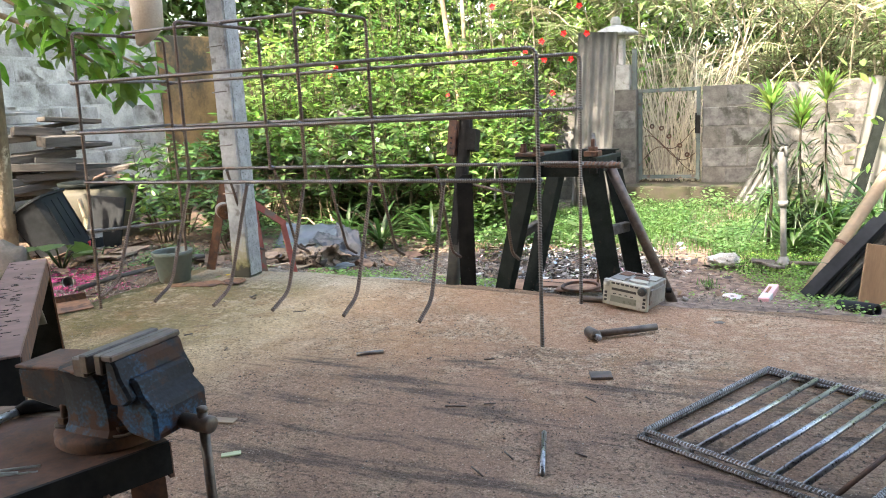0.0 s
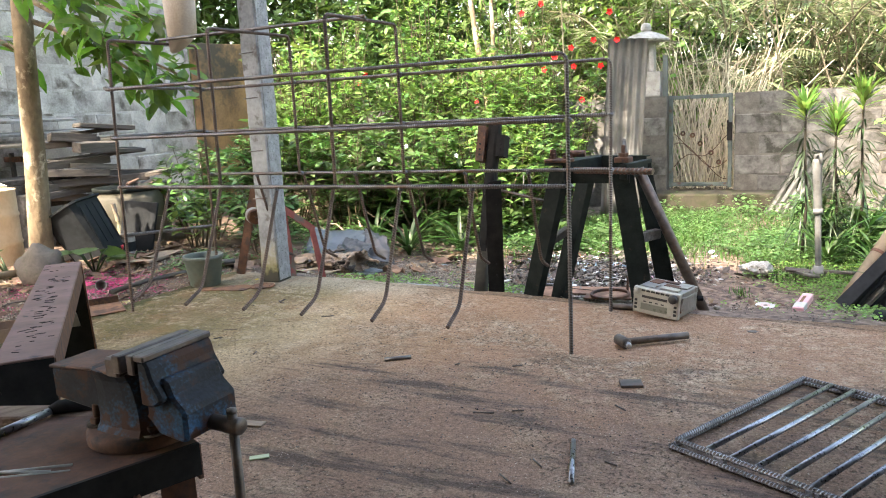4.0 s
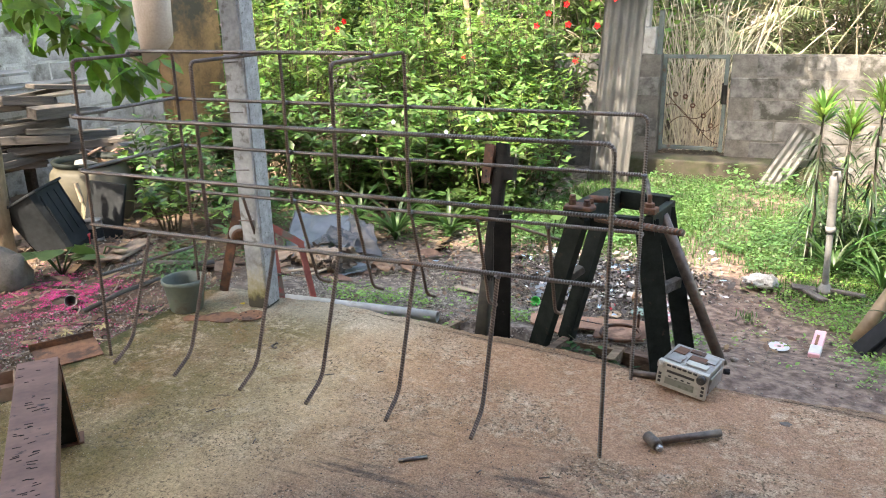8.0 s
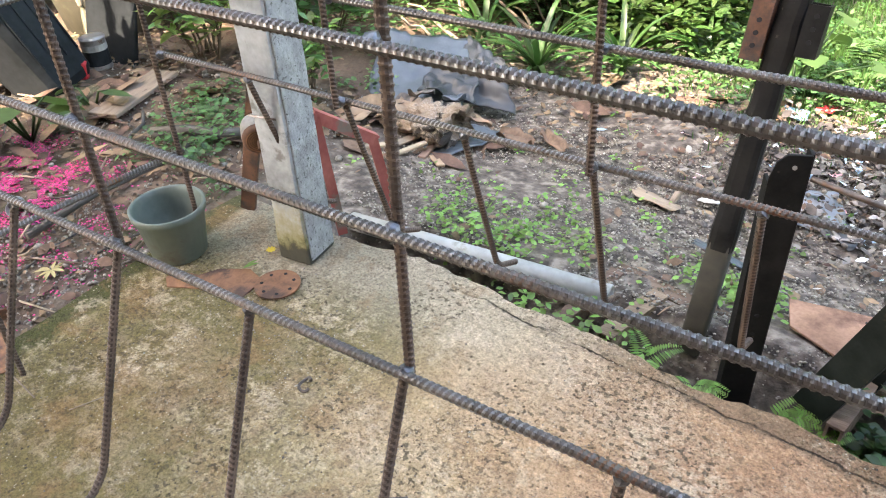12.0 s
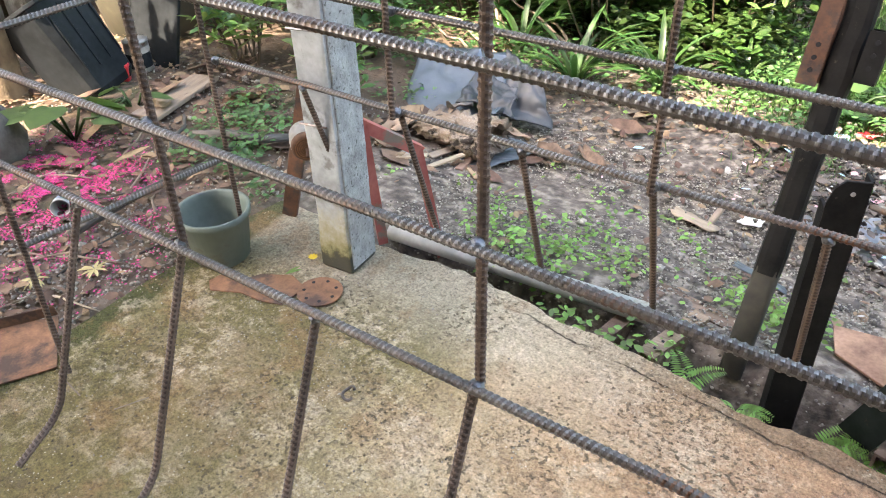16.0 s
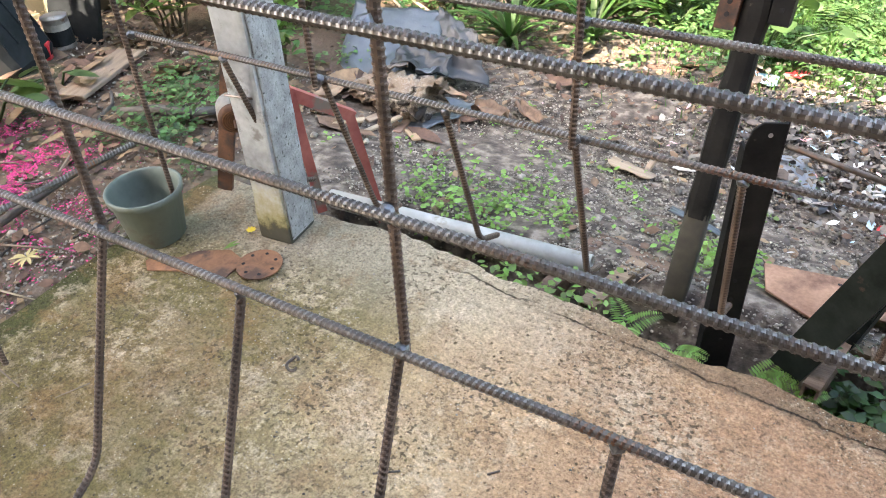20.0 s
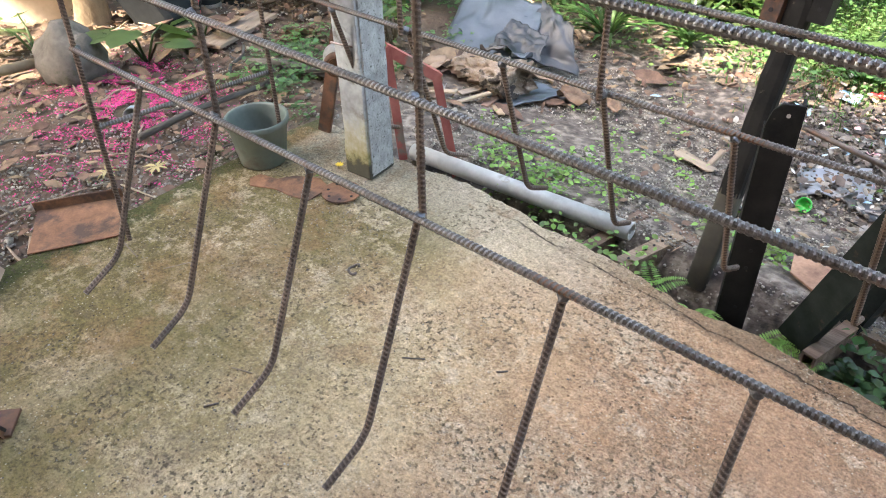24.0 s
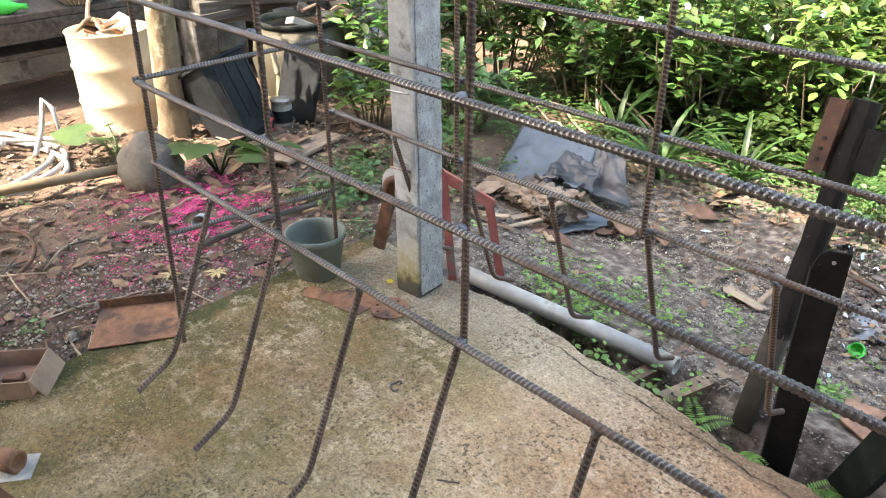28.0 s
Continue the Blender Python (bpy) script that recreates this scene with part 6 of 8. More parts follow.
part("peg", bx(0.10, 0.02, 0.015, pose(0, 0, 0.012, 0, -25, 0), 0.003), PALE_WOOD, t)


def draped(name, label, cat, w, d, m, material, seed, amp, cuts=22, thick=0.004):
    """A crumpled sheet."""
    th = thing(name, label, cat, m)
    bm = bmesh.new()
    bmesh.ops.create_grid(bm, x_segments=cuts, y_segments=cuts, size=0.5)
    for v in bm.verts:
        p = v.co.copy()
        ed = 1 + 0.25 * noise.noise(p * 2.3 + Vector((seed, 0, 0)))
        z = amp * (noise.noise(p * 2.6 + Vector((0, seed, 0))) + 0.55 * abs(noise.noise(p * 6 + Vector((seed, seed, 0)))) + 0.2 * noise.noise(p * 14))
        v.co = Vector((p.x * w * ed, p.y * d * ed, max(z, -amp * 0.25) + amp * 0.3))
    bmesh.ops.solidify(bm, geom=list(bm.faces), thickness=thick)
    part("sheet", bm, material, th, "", True)
    return th


def quad_sheet(name, label, cat, corners, material, seed, amp, thick=0.004, cuts=26):
    """A creased sheet spanned between four corners, given round the edge."""
    th = thing(name, label, cat)
    a, b, c, d = (Vector(p) for p in corners)
    bm = bmesh.new()
    bmesh.ops.create_grid(bm, x_segments=cuts, y_segments=cuts, size=0.5)
    for v in bm.verts:
        p = v.co.copy()
        u, w = p.x + 0.5, p.y + 0.5
        e = 0.035 * noise.noise(p * 4.1 + Vector((seed, 2, 0)))
        q = a.lerp(b, u).lerp(d.lerp(c, u), w) + (b - a) * e + (d - a) * e
        q.z += amp * (noise.noise(p * 2.2 + Vector((0, seed, 0))) + 0.5 * abs(noise.noise(p * 5 + Vector((seed, seed, 0)))) + 0.12 * noise.noise(p * 13))
        v.co = q
    bmesh.ops.solidify(bm, geom=list(bm.faces), thickness=thick)
    part("sheet", bm, material, th, "", True)
    return th


quad_sheet("grey_tarpaulin", "smooth blue-grey tarpaulin draped by the shrubs", "tarpaulin", ((-2.22, 1.53, -0.19), (-1.86, 1.72, -0.18), (-2.03, 2.12, -0.02), (-2.40, 2.02, 0.01)), TARP, 2.0, 0.028)
quad_sheet("rubber_sheet", "dark rubber sheet folded over beside the tarpaulin", "rubber sheet", ((-2.00, 1.80, -0.13), (-1.73, 1.93, -0.19), (-1.85, 2.04, -0.03), (-2.06, 2.13, -0.005)), TARP_DARK, 5.0, 0.03)
quad_sheet("rubber_fold", "black rubber fold lying over the tarpaulin", "rubber sheet", ((-2.06, 1.75, -0.09), (-1.84, 1.80, -0.12), (-1.90, 1.95, -0.07), (-2.08, 1.93, -0.03)), TARP_DARK, 9.0, 0.04)
quad_sheet("sheet_tail", "grey flat end of tarpaulin on the earth", "tarpaulin", ((-2.10, 1.46, -0.195), (-1.78, 1.50, -0.195), (-1.68, 1.78, -0.19), (-1.95, 1.76, -0.185)), TARP, 8.0, 0.02)


def build_sack():
    s = thing("old_sack", "stained rolled-up sacking with a dark open end", "sack", pose(-1.94, 1.63, -0.165, 0, 0, -6))
    bm = bmesh.new()
    rings = []
    for i in range(31):
        u = i / 30
        ring = []
        for k in range(44):
            t = 2 * math.pi * k / 44
            q = Vector((u * 4, math.cos(t) * 1.3, math.sin(t) * 1.3))
            crease = abs(noise.noise(q * 1.5)) + 0.5 * abs(noise.noise(q * 3.4 + Vector((5, 0, 0)))) + 0.25 * abs(noise.noise(q * 8))
            r = (0.062 + 0.016 * u) * (1.18 - 0.85 * crease + 0.10 * math.sin(u * 26 + 2 * math.sin(t)) * (u > 0.72))
            ring.append(bm.verts.new((-0.17 + 0.33 * u + 0.025 * noise.noise(q * 2), r * (1.75 - 0.35 * u) * math.cos(t), max(-0.012, 0.042 + r * (0.62 + 0.3 * u) * math.sin(t)))))
        rings.append(ring)
    for a, b in zip(rings, rings[1:]):
        for k in range(44):
            bm.faces.new((a[k], a[(k + 1) % 44], b[(k + 1) % 44], b[k]))
    inner = [bm.verts.new(Vector((0.09, 0, 0.05)) + (v.co - Vector((0.15, 0, 0.05))) * 0.72) for v in rings[-1]]
    for k in range(44):
        bm.faces.new((rings[-1][k], rings[-1][(k + 1) % 44], inner[(k + 1) % 44], inner[k]))
    bm.faces.new(inner)
    bm.faces.new(rings[0][::-1])
    part("roll", bm, SACKING, s, "", True)
    return s


build_sack()
for k, (x, y, z, l, w_, a, mm, lb) in enumerate(((-2.06, 1.66, -0.10, 0.12, 0.05, 60, CHAR, "charred rag"), (-2.02, 1.72, -0.08, 0.10, 0.05, 20, CHAR, "charred rag"), (-1.76, 1.70, -0.12, 0.11, 0.035, 10, CARD, "brown card strip"),
                                               (-1.90, 1.76, -0.09, 0.09, 0.04, 35, TARP, "grey rag"), (-1.63, 1.75, -0.19, 0.14, 0.07, 5, LITTER, "large curled dead leaf"), (-1.50, 1.80, -0.19, 0.16, 0.06, -35, LITTER, "large curled dead leaf"),
                                               (-2.10, 1.40, -0.12, 0.13, 0.05, 40, LITTER, "torn bark strip"), (-2.16, 1.50, -0.11, 0.15, 0.05, 70, CARD, "torn bark strip"), (-2.02, 1.38, -0.14, 0.12, 0.04, 110, PAPER, "torn paper strip"))):
    t = thing("rag_scrap", lb + " beside the old sacking", "rubbish", pose(x, y, z, random.uniform(-15, 15), random.uniform(-15, 15), a))
    bm = bmesh.new()
    bmesh.ops.create_grid(bm, x_segments=8, y_segments=5, size=0.5)
    for v in bm.verts:
        v.co = Vector((v.co.x * l, v.co.y * w_ * (1.2 - 1.2 * abs(v.co.x)), 0.5 * w_ * noise.noise(v.co * 3 + Vector((k * 2.3, 0, 0))) + 0.9 * w_ * v.co.y ** 2))
    bmesh.ops.solidify(bm, geom=list(bm.faces), thickness=0.002)
    part("scrap", bm, mm, t, "", True)
for k, (x, y, l, a) in enumerate(((-1.98, 1.60, 0.14, 30), (-1.90, 1.42, 0.18, 60), (-1.85, 1.50, 0.12, 100), (-2.0, 1.35, 0.16, 20), (-1.78, 1.45, 0.10, 140), (-1.95, 1.5, 0.13, 80))):
    t = thing("wood_splinter", "broken pale wood splinter by the red frame", "wood", pose(x, y, gz(x, y) + 0.016, random.uniform(-15, 15), random.uniform(-10, 10), a))
    part("splinter", bx(l, 0.03, 0.008, None, 0.002), PALE_WOOD if k % 2 else CARD, t)
whitestick = thing("white_cane", "thin white plastic cane stuck in the ground", "cane")
part("cane", rod((-1.265, 3.04, -0.24), (-1.25, 3.07, 0.30), 0.005, 8), PIPE_GREY, whitestick)
for k in range(9):
    x, y = random.uniform(-2.3, -1.8), random.uniform(2.1, 2.6)
    t = thing("fallen_branch", "bare pale fallen branch among the shrubs", "branch")
    p = [Vector((x, y, gz(x, y) + 0.02))]
    a = random.uniform(2.2, 3.6)
    for i in range(6):
        a += random.uniform(-0.3, 0.3)
        p.append(p[-1] + Vector((math.cos(a) * 0.09, math.sin(a) * 0.06, random.uniform(-0.015, 0.06))))
    part("branch", sweep(bmesh.new(), p, [0.012 - 0.0013 * i for i in range(7)], 7), PALE_WOOD, t, "", True)

# ---- right side: tap pipe, bag, packet, disc ----


def build_tap():
    x, y = 0.70, 2.20
    p = thing("standpipe", "dirty white plastic water standpipe with a tap on top", "standpipe", pose(x, y, -0.21))
    part("pipe", lathe([(0.016, 0), (0.016, 0.36)], 16, pose(0, 0, 0, 0, -2, 0)), PIPE_GREY, p, "", True)
    part("foot_collar", capped_lathe([(0.040, 0), (0.040, 0.03), (0.030, 0.04), (0.022, 0.06)], 18), PIPE_GREY, p, "", True)
    part("sleeve", capped_lathe([(0.020, 0), (0.021, 0.01), (0.021, 0.20), (0.023, 0.21), (0.023, 0.27), (0.018, 0.285)], 16, pose(-0.012, 0, 0.34, 0, -3, 0)), PIPE_GREY, p, "", True)
    part("joint", capped_lathe([(0.024, 0), (0.024, 0.03)], 16, pose(-0.0115, 0, 0.335, 0, -2, 0)), ZINC, p, "", True)
    part("tap_body", sweep(bmesh.new(), [(-0.028, 0, 0.60), (-0.03, -0.012, 0.645), (-0.012, -0.025, 0.65), (-0.004, -0.03, 0.60)], 0.010, 10), PIPE_GREY, p, "", True)
    part("tap_lever", bx(0.05, 0.012, 0.008, pose(-0.02, -0.01, 0.665, 0, 15, 20), 0.002), BLACK_PLASTIC, p)
    return p


build_tap()
bag = thing("netting_bundle", "bundle of dirty grey-white netting on the weeds", "netting", pose(0.40, 2.24, gz(0.40, 2.24)))
bb = bmesh.new()
bmesh.ops.create_icosphere(bb, subdivisions=4, radius=1)
for v in bb.verts:
    k = 1 + 0.25 * noise.noise(v.co * 1.7) + 0.35 * abs(noise.noise(Vector((v.co.x * 9, v.co.y * 2, v.co.z * 2)))) - 0.25 * abs(noise.noise(v.co * 4))
    v.co = Vector((v.co.x * 0.085 * k, v.co.y * 0.07 * k, 0.03 + v.co.z * (0.045 if v.co.z > 0 else 0.02) * k))
part("net", bb, NETTING, bag, "", True)
pk = thing("incense_packet", "long pink and white paper packet on the earth", "packet", pose(0.638, 1.41, gz(0.638, 1.41) + 0.012, 0, 0, 82))
part("box", bx(0.27, 0.045, 0.03, pose(0, 0, 0.015), 0.003), PINK_SCRAP, pk)
part("white_end", bx(0.09, 0.0465, 0.0315, pose(-0.08, 0, 0.0155), 0.003), WHITE_SCRAP, pk)
part("stripe", bx(0.11, 0.012, 0.002, pose(0.02, 0.004, 0.031)), RUST_ORANGE, pk)
cd = thing("compact_disc", "pale compact disc lying on the earth", "disc", pose(0.488, 1.345, gz(0.488, 1.345) + 0.014, 3, 2, 0))
part("disc", lathe([(0.010, 0), (0.042, 0), (0.042, 0.002), (0.010, 0.002), (0.010, 0)], 32), WHITE_SCRAP, cd)
part("label", lathe([(0.013, 0.0024), (0.020, 0.0024)], 32), PINK_SCRAP, cd)
for x, y, l, a in ((0.64, 2.10, 0.22, 115), (0.60, 2.17, 0.12, 10), (0.80, 2.16, 0.16, 150)):
    t = thing("old_board", "weathered grey board at the standpipe", "board", pose(x, y, gz(x, y) + 0.045, 6, 5, a))
    part("board", bx(l, 0.05, 0.014, None, 0.002), OLD_WOOD, t)


# ---- gate, lantern pillar, corrugated sheets ----
def build_gate():
    g = thing("garden_gate", "small grey-green steel garden gate with scroll work", "gate", pose(-0.33, WALL_Y - 0.02, -0.11))
    w, h = 0.54, 0.88
    fr = [part("frame_post", bx(0.035, 0.035, h, pose(s * w / 2, 0, h / 2), 0.003), GATE_PAINT, g) for s in (-1, 1)]
    for z in (0.03, h - 0.02):
        part("frame_rail", bx(w, 0.03, 0.035, pose(0, 0, z), 0.003), GATE_PAINT, g)
    part("hinge_post", bx(0.045, 0.045, h + 0.45, pose(-w / 2 - 0.055, 0, h / 2 + 0.16), 0.003), GATE_PAINT, g)
    for k in range(3):
        sgn = 1 if k % 2 else -1
        pts = [(-0.24 + 0.48 * i / 24, 0, 0.20 + 0.11 * k + 0.12 * math.sin(i / 24 * math.pi * 1.5 + k * 1.1)) for i in range(25)]
        part("scroll", sweep(bmesh.new(), pts, 0.004, 6), RUST, g, "", True)
    for x, z in ((-0.16, 0.52), (-0.07, 0.50), (0.0, 0.42), (0.10, 0.33), (0.17, 0.24)):
        part("rosette", lathe([(0.010, 0), (0.024, 0), (0.024, 0.010), (0.010, 0.010), (0.010, 0)], 16, pose(x, 0.006, z, 90)), RUST, g)
    part("latch_box", bx(0.045, 0.05, 0.17, pose(w / 2 - 0.005, -0.01, h * 0.60), 0.004), TARRED, fr[1])
    part("latch_bolt", rod((w / 2 - 0.02, -0.03, h * 0.52), (w / 2 - 0.02, -0.03, h * 0.72), 0.008, 8), TARRED, fr[1])
    return g


build_gate()


def build_lantern():
    l = thing("shrine_pillar", "weathered white stone lantern pillar with a spreading cap", "stone lantern", pose(-0.84, WALL_Y, 0.77))
    part("plinth", bx(0.30, 0.2, 0.24, pose(0, 0, 0.12), 0.012, 2), CERAMIC, l)
    for s in (-1, 1):
        part("column", bx(0.05, 0.13, 0.26, pose(s * 0.06, 0, 0.37), 0.006), CERAMIC, l)
    part("back", bx(0.08, 0.02, 0.26, pose(0, 0.05, 0.37)), CERAMIC, l)
    part("collar", bx(0.22, 0.16, 0.03, pose(0, 0, 0.505), 0.006), CERAMIC, l)
    part("cap", capped_lathe([(0.10, 0.40), (0.215, 0.415), (0.22, 0.43), (0.15, 0.475), (0.07, 0.505), (0.045, 0.51), (0.05, 0.525), (0.05, 0.55), (0.04, 0.58), (0.02, 0.59)], 20, pose(0, 0, 0.11)), CERAMIC, l, "spreading stone cap")
    return l


build_lantern()


def corrugated(name, label, w, h, m, wave=0.085, amp=0.007):
    s = thing(name, label, "corrugated sheet", m)
    nx, nz = int(w / wave * 8), 10
    bm = bmesh.new()
    g = [[bm.verts.new((-w / 2 + w * i / nx, amp * math.sin(2 * math.pi * i / 8) + 0.008 * noise.noise(Vector((i * 0.1, j * 0.6, w))), h * j / nz)) for i in range(nx + 1)] for j in range(nz + 1)]
    for j in range(nz):
        for i in range(nx):
            bm.faces.new((g[j][i], g[j][i + 1], g[j + 1][i + 1], g[j + 1][i]))
    bmesh.ops.solidify(bm, geom=list(bm.faces), thickness=0.005)
    part("sheet", bm, ZINC, s, "", True)
    return s


corrugated("corrugated_sheet", "tall weathered grey corrugated sheet standing by the pier", 0.35, 1.60, pose(-0.93, 4.70, -0.31, -2, 3, 4), 0.07, 0.014)
corrugated("leaning_sheet", "pale corrugated sheet leaning sideways on the wall", 0.20, 0.62, pose(0.36, 4.95, -0.34, -12, 30, 4), 0.05)
corrugated("propped_sheet", "second pale corrugated sheet propped on the wall", 0.55, 1.1, pose(1.45, 5.0, -0.30, -16, 12, 8))


# ---- pile at the far right ----
bp = thing("bamboo_pole", "thick dry bamboo pole leaning over the junk pile", "bamboo pole")
pts = [Vector((0.80, 1.60, -0.2)).lerp(Vector((1.62, 2.60, 1.02)), k / 12) for k in range(13)]
part("pole", sweep(bmesh.new(), pts, 0.030, 16), BAMBOO, bp, "", True)
for k in (2, 5, 8, 11):
    part("node_ring", sweep(bmesh.new(), [pts[k], pts[k] + (pts[1] - pts[0]) * 0.1], 0.0325, 16), RUST, bp)
gp = thing("green_post", "old green painted timber post leaning over", "post")
part("post", leg_channel((1.10, 3.5, -0.26), (1.36, 3.6, 0.95), 0.055, 0.05, 0.02, (0.2, -1, 0)), DARK_GREEN, gp)
rr = random.Random(8)
for k in range(12):
    a = Vector((0.785 + 0.030 * k, 1.385 + 0.014 * k, -0.15 - 0.004 * k))
    b = Vector((1.07 + 0.030 * k + rr.uniform(-0.03, 0.03), 1.47 + 0.02 * k, 0.15 + 0.014 * k + rr.uniform(-0.03, 0.02)))
    d = (b - a) * rr.uniform(1.0, 1.25)
    t = thing("covered_plank", "black plastic sheeted plank propped on the pile", "plank", group="propped black planks")
    part("plank", leg_channel(a, a + d, rr.uniform(0.03, 0.075), 0.018, 0.006, (-0.5, -0.65, 0.5 + rr.uniform(-0.3, 0.3))), BLACK_PLASTIC if k % 4 != 2 else OLD_WOOD, t)
bd = thing("brown_board", "upright brown plywood board at the slab edge", "board", pose(1.04, 1.17, -0.17, -12, 9, 12))
part("board", bx(0.15, 0.018, 0.29, pose(0, 0, 0.145), 0.002), PLY, bd)
bp2 = thing("black_pipe_end", "black plastic pipe end on the earth", "pipe", pose(0.90, 1.06, -0.10, 0, 0, -42))
part("pipe", lathe([(0.018, 0), (0.026, 0), (0.026, 0.16), (0.018, 0.16), (0.018, 0)], 18, pose(0, 0, 0, 0, 84, 0)), BLACK_PLASTIC, bp2, "", True)


# ---- left side: trunk, drum, stone, crates, timber ----
def build_tree():
    t = thing("yard_tree", "young tree with pale patchy bark and glossy leaves", "tree", pose(-3.46, 0.80, -0.1))
    pts = [Vector((-0.085, 0, -0.05)), Vector((-0.06, 0, 0.15)), Vector((0.0, 0.0, 0.7)), Vector((0.04, 0.0, 1.2)), Vector((0.07, 0.02, 1.8)), Vector((0.04, 0.05, 2.5)), Vector((0.05, 0.1, 3.2))]
    rs = [0.10, 0.068, 0.060, 0.056, 0.053, 0.047, 0.033]
    fine, fr = [], []
    for (a, ra), (b, rb) in zip(zip(pts, rs), list(zip(pts, rs))[1:]):
        for k in range(6):
            fine.append(a.lerp(b, k / 6))
            fr.append((ra + (rb - ra) * k / 6) * (1 + 0.05 * noise.noise(Vector((0, 0, len(fine) * 0.5)))))
    part("trunk", sweep(bmesh.new(), fine, fr, 18), BARK, t, "", True)
    bases, dirs, ups = [], [], []
    # limbs above 2 m are unseen, spread to dapple the wall and timber stack
    limbs = [[(0.06, 0.02, 1.62), (0.25, 0.04, 1.52), (0.65, 0.06, 1.32), (1.1, 0.08, 1.12)], [(0.05, 0.0, 1.5), (0.2, 0.12, 1.42), (0.5, 0.2, 1.25), (0.85, 0.2, 1.05)], [(0.06, 0.0, 1.7), (0.3, -0.1, 1.7), (0.75, -0.1, 1.5), (1.2, -0.05, 1.35)], [(0.04, 0.0, 1.3), (-0.2, -0.1, 1.45), (-0.5, -0.2, 1.5)],
             [(-0.05, 0.05, 2.4), (0.4, 0.1, 2.6), (0.9, 0.0, 2.3), (1.1, -0.05, 1.9)], [(-0.05, 0.05, 2.5), (-0.5, -0.3, 2.8), (-0.9, -0.6, 2.7)], [(0.05, 0.1, 3.1), (0.3, -0.6, 3.3), (0.4, -1.1, 3.0)],
             [(0.0, 0.1, 2.9), (0.1, 0.7, 3.2), (0.2, 1.2, 3.0)], [(0.06, 0, 2.0), (-0.4, 0.3, 2.3), (-0.8, 0.6, 2.3)],
             [(-0.05, 0.05, 2.5), (-0.7, -0.3, 2.6), (-1.4, -0.5, 2.5), (-1.9, -0.5, 2.4)], [(0.0, 0.05, 2.8), (-0.4, 0.6, 3.0), (-1.0, 0.9, 2.9)]]
    for lb in limbs:
        p = resample([Vector(q) for q in lb], 0.06)
        part("limb", sweep(bmesh.new(), p, [0.018 - 0.013 * k / len(p) for k in range(len(p))], 7), BARK, t, "", True)
        for k, q in enumerate(p):
            if k < len(p) * 0.25:
                continue
            for _ in range(7 if q.z < 2.0 else 4):
                bases.append(q + Vector((random.gauss(0, 0.075), random.gauss(0, 0.075), random.gauss(0, 0.06))))
                dirs.append((random.gauss(0.35, 0.6), random.gauss(0, 0.6), random.gauss(-0.35, 0.4)))
                ups.append((random.gauss(0, 0.4), random.gauss(-0.3, 0.4), 1))
    # unseen high limbs and leaves, added over the yard only to shade the gate wall
    for lb in ([(0.05, 0.1, 3.15), (0.5, 0.5, 3.9), (1.1, 0.9, 4.7), (2.0, 1.1, 5.2)], [(0.5, 0.5, 3.9), (1.0, 0.9, 4.9), (1.4, 1.1, 5.6)], [(0.9, 0.8, 4.45), (1.6, 1.0, 4.6), (2.4, 1.15, 4.75)]):
        p = resample([Vector(q) for q in lb], 0.1)
        part("limb", sweep(bmesh.new(), p, [0.03 - 0.022 * k / len(p) for k in range(len(p))], 7), BARK, t, "", True)
    for _ in range(1500):
        z = random.uniform(4.45, 5.72)
        x = random.uniform(0.85, 2.07 + 0.80 * (5.65 - z) + 0.10 * math.sin(9 * z))
        bases.append(Vector((x, 1.1 + random.gauss(0, 0.16), z)))
        dirs.append((random.gauss(0.35, 0.6), random.gauss(0, 0.6), random.gauss(-0.35, 0.4)))
        ups.append((random.gauss(0, 0.4), random.gauss(-0.5, 0.4), 1))
    n = len(bases)
    v, f = leaf_arrays(np.array(bases), np.array(dirs), np.array(ups), RNG.uniform(0.10, 0.20, n), RNG.uniform(0.042, 0.07, n), 0.25, 0.22)
    big_mesh("crown", v, f, LEAF_GLOSSY, t, "long glossy drooping leaves")
    return t


build_tree()


def build_drum():
    d = thing("steel_drum", "sun-faded cream steel drum full of scrap", "drum", pose(-3.89, 0.72, -0.08))
    R, H = 0.185, 0.50
    prof = [(0.0005, 0), (R, 0), (R + 0.006, 0.01), (R, 0.02), (R, 0.16), (R + 0.008, 0.175), (R, 0.19), (R, 0.33), (R + 0.008, 0.345), (R, 0.36), (R, H - 0.01), (R + 0.006, H), (R - 0.006, H), (R - 0.008, 0.05), (0.0005, 0.05)]
    part("shell", lathe(prof, 40), DRUM_MAT, d, "", True)
    for k in range(16):
        a, r = random.uniform(0, 6.28), random.uniform(0, 0.11)
        mm = (WHITE_SCRAP, CARD, RUST_ORANGE, PALE_WOOD)[k % 4]
        part("scrap", bx(random.uniform(0.07, 0.17), random.uniform(0.03, 0.08), 0.012, pose(r * math.cos(a), r * math.sin(a), H - 0.02 + 0.004 * k, random.uniform(-25, 25), random.uniform(-35, 35), random.uniform(0, 180)), 0.002), mm, d)
    part("stick", rod((-0.1, -0.1, 0.35), (-0.19, 0.03, 0.66), 0.010, 8), PALE_WOOD, d)
    return d


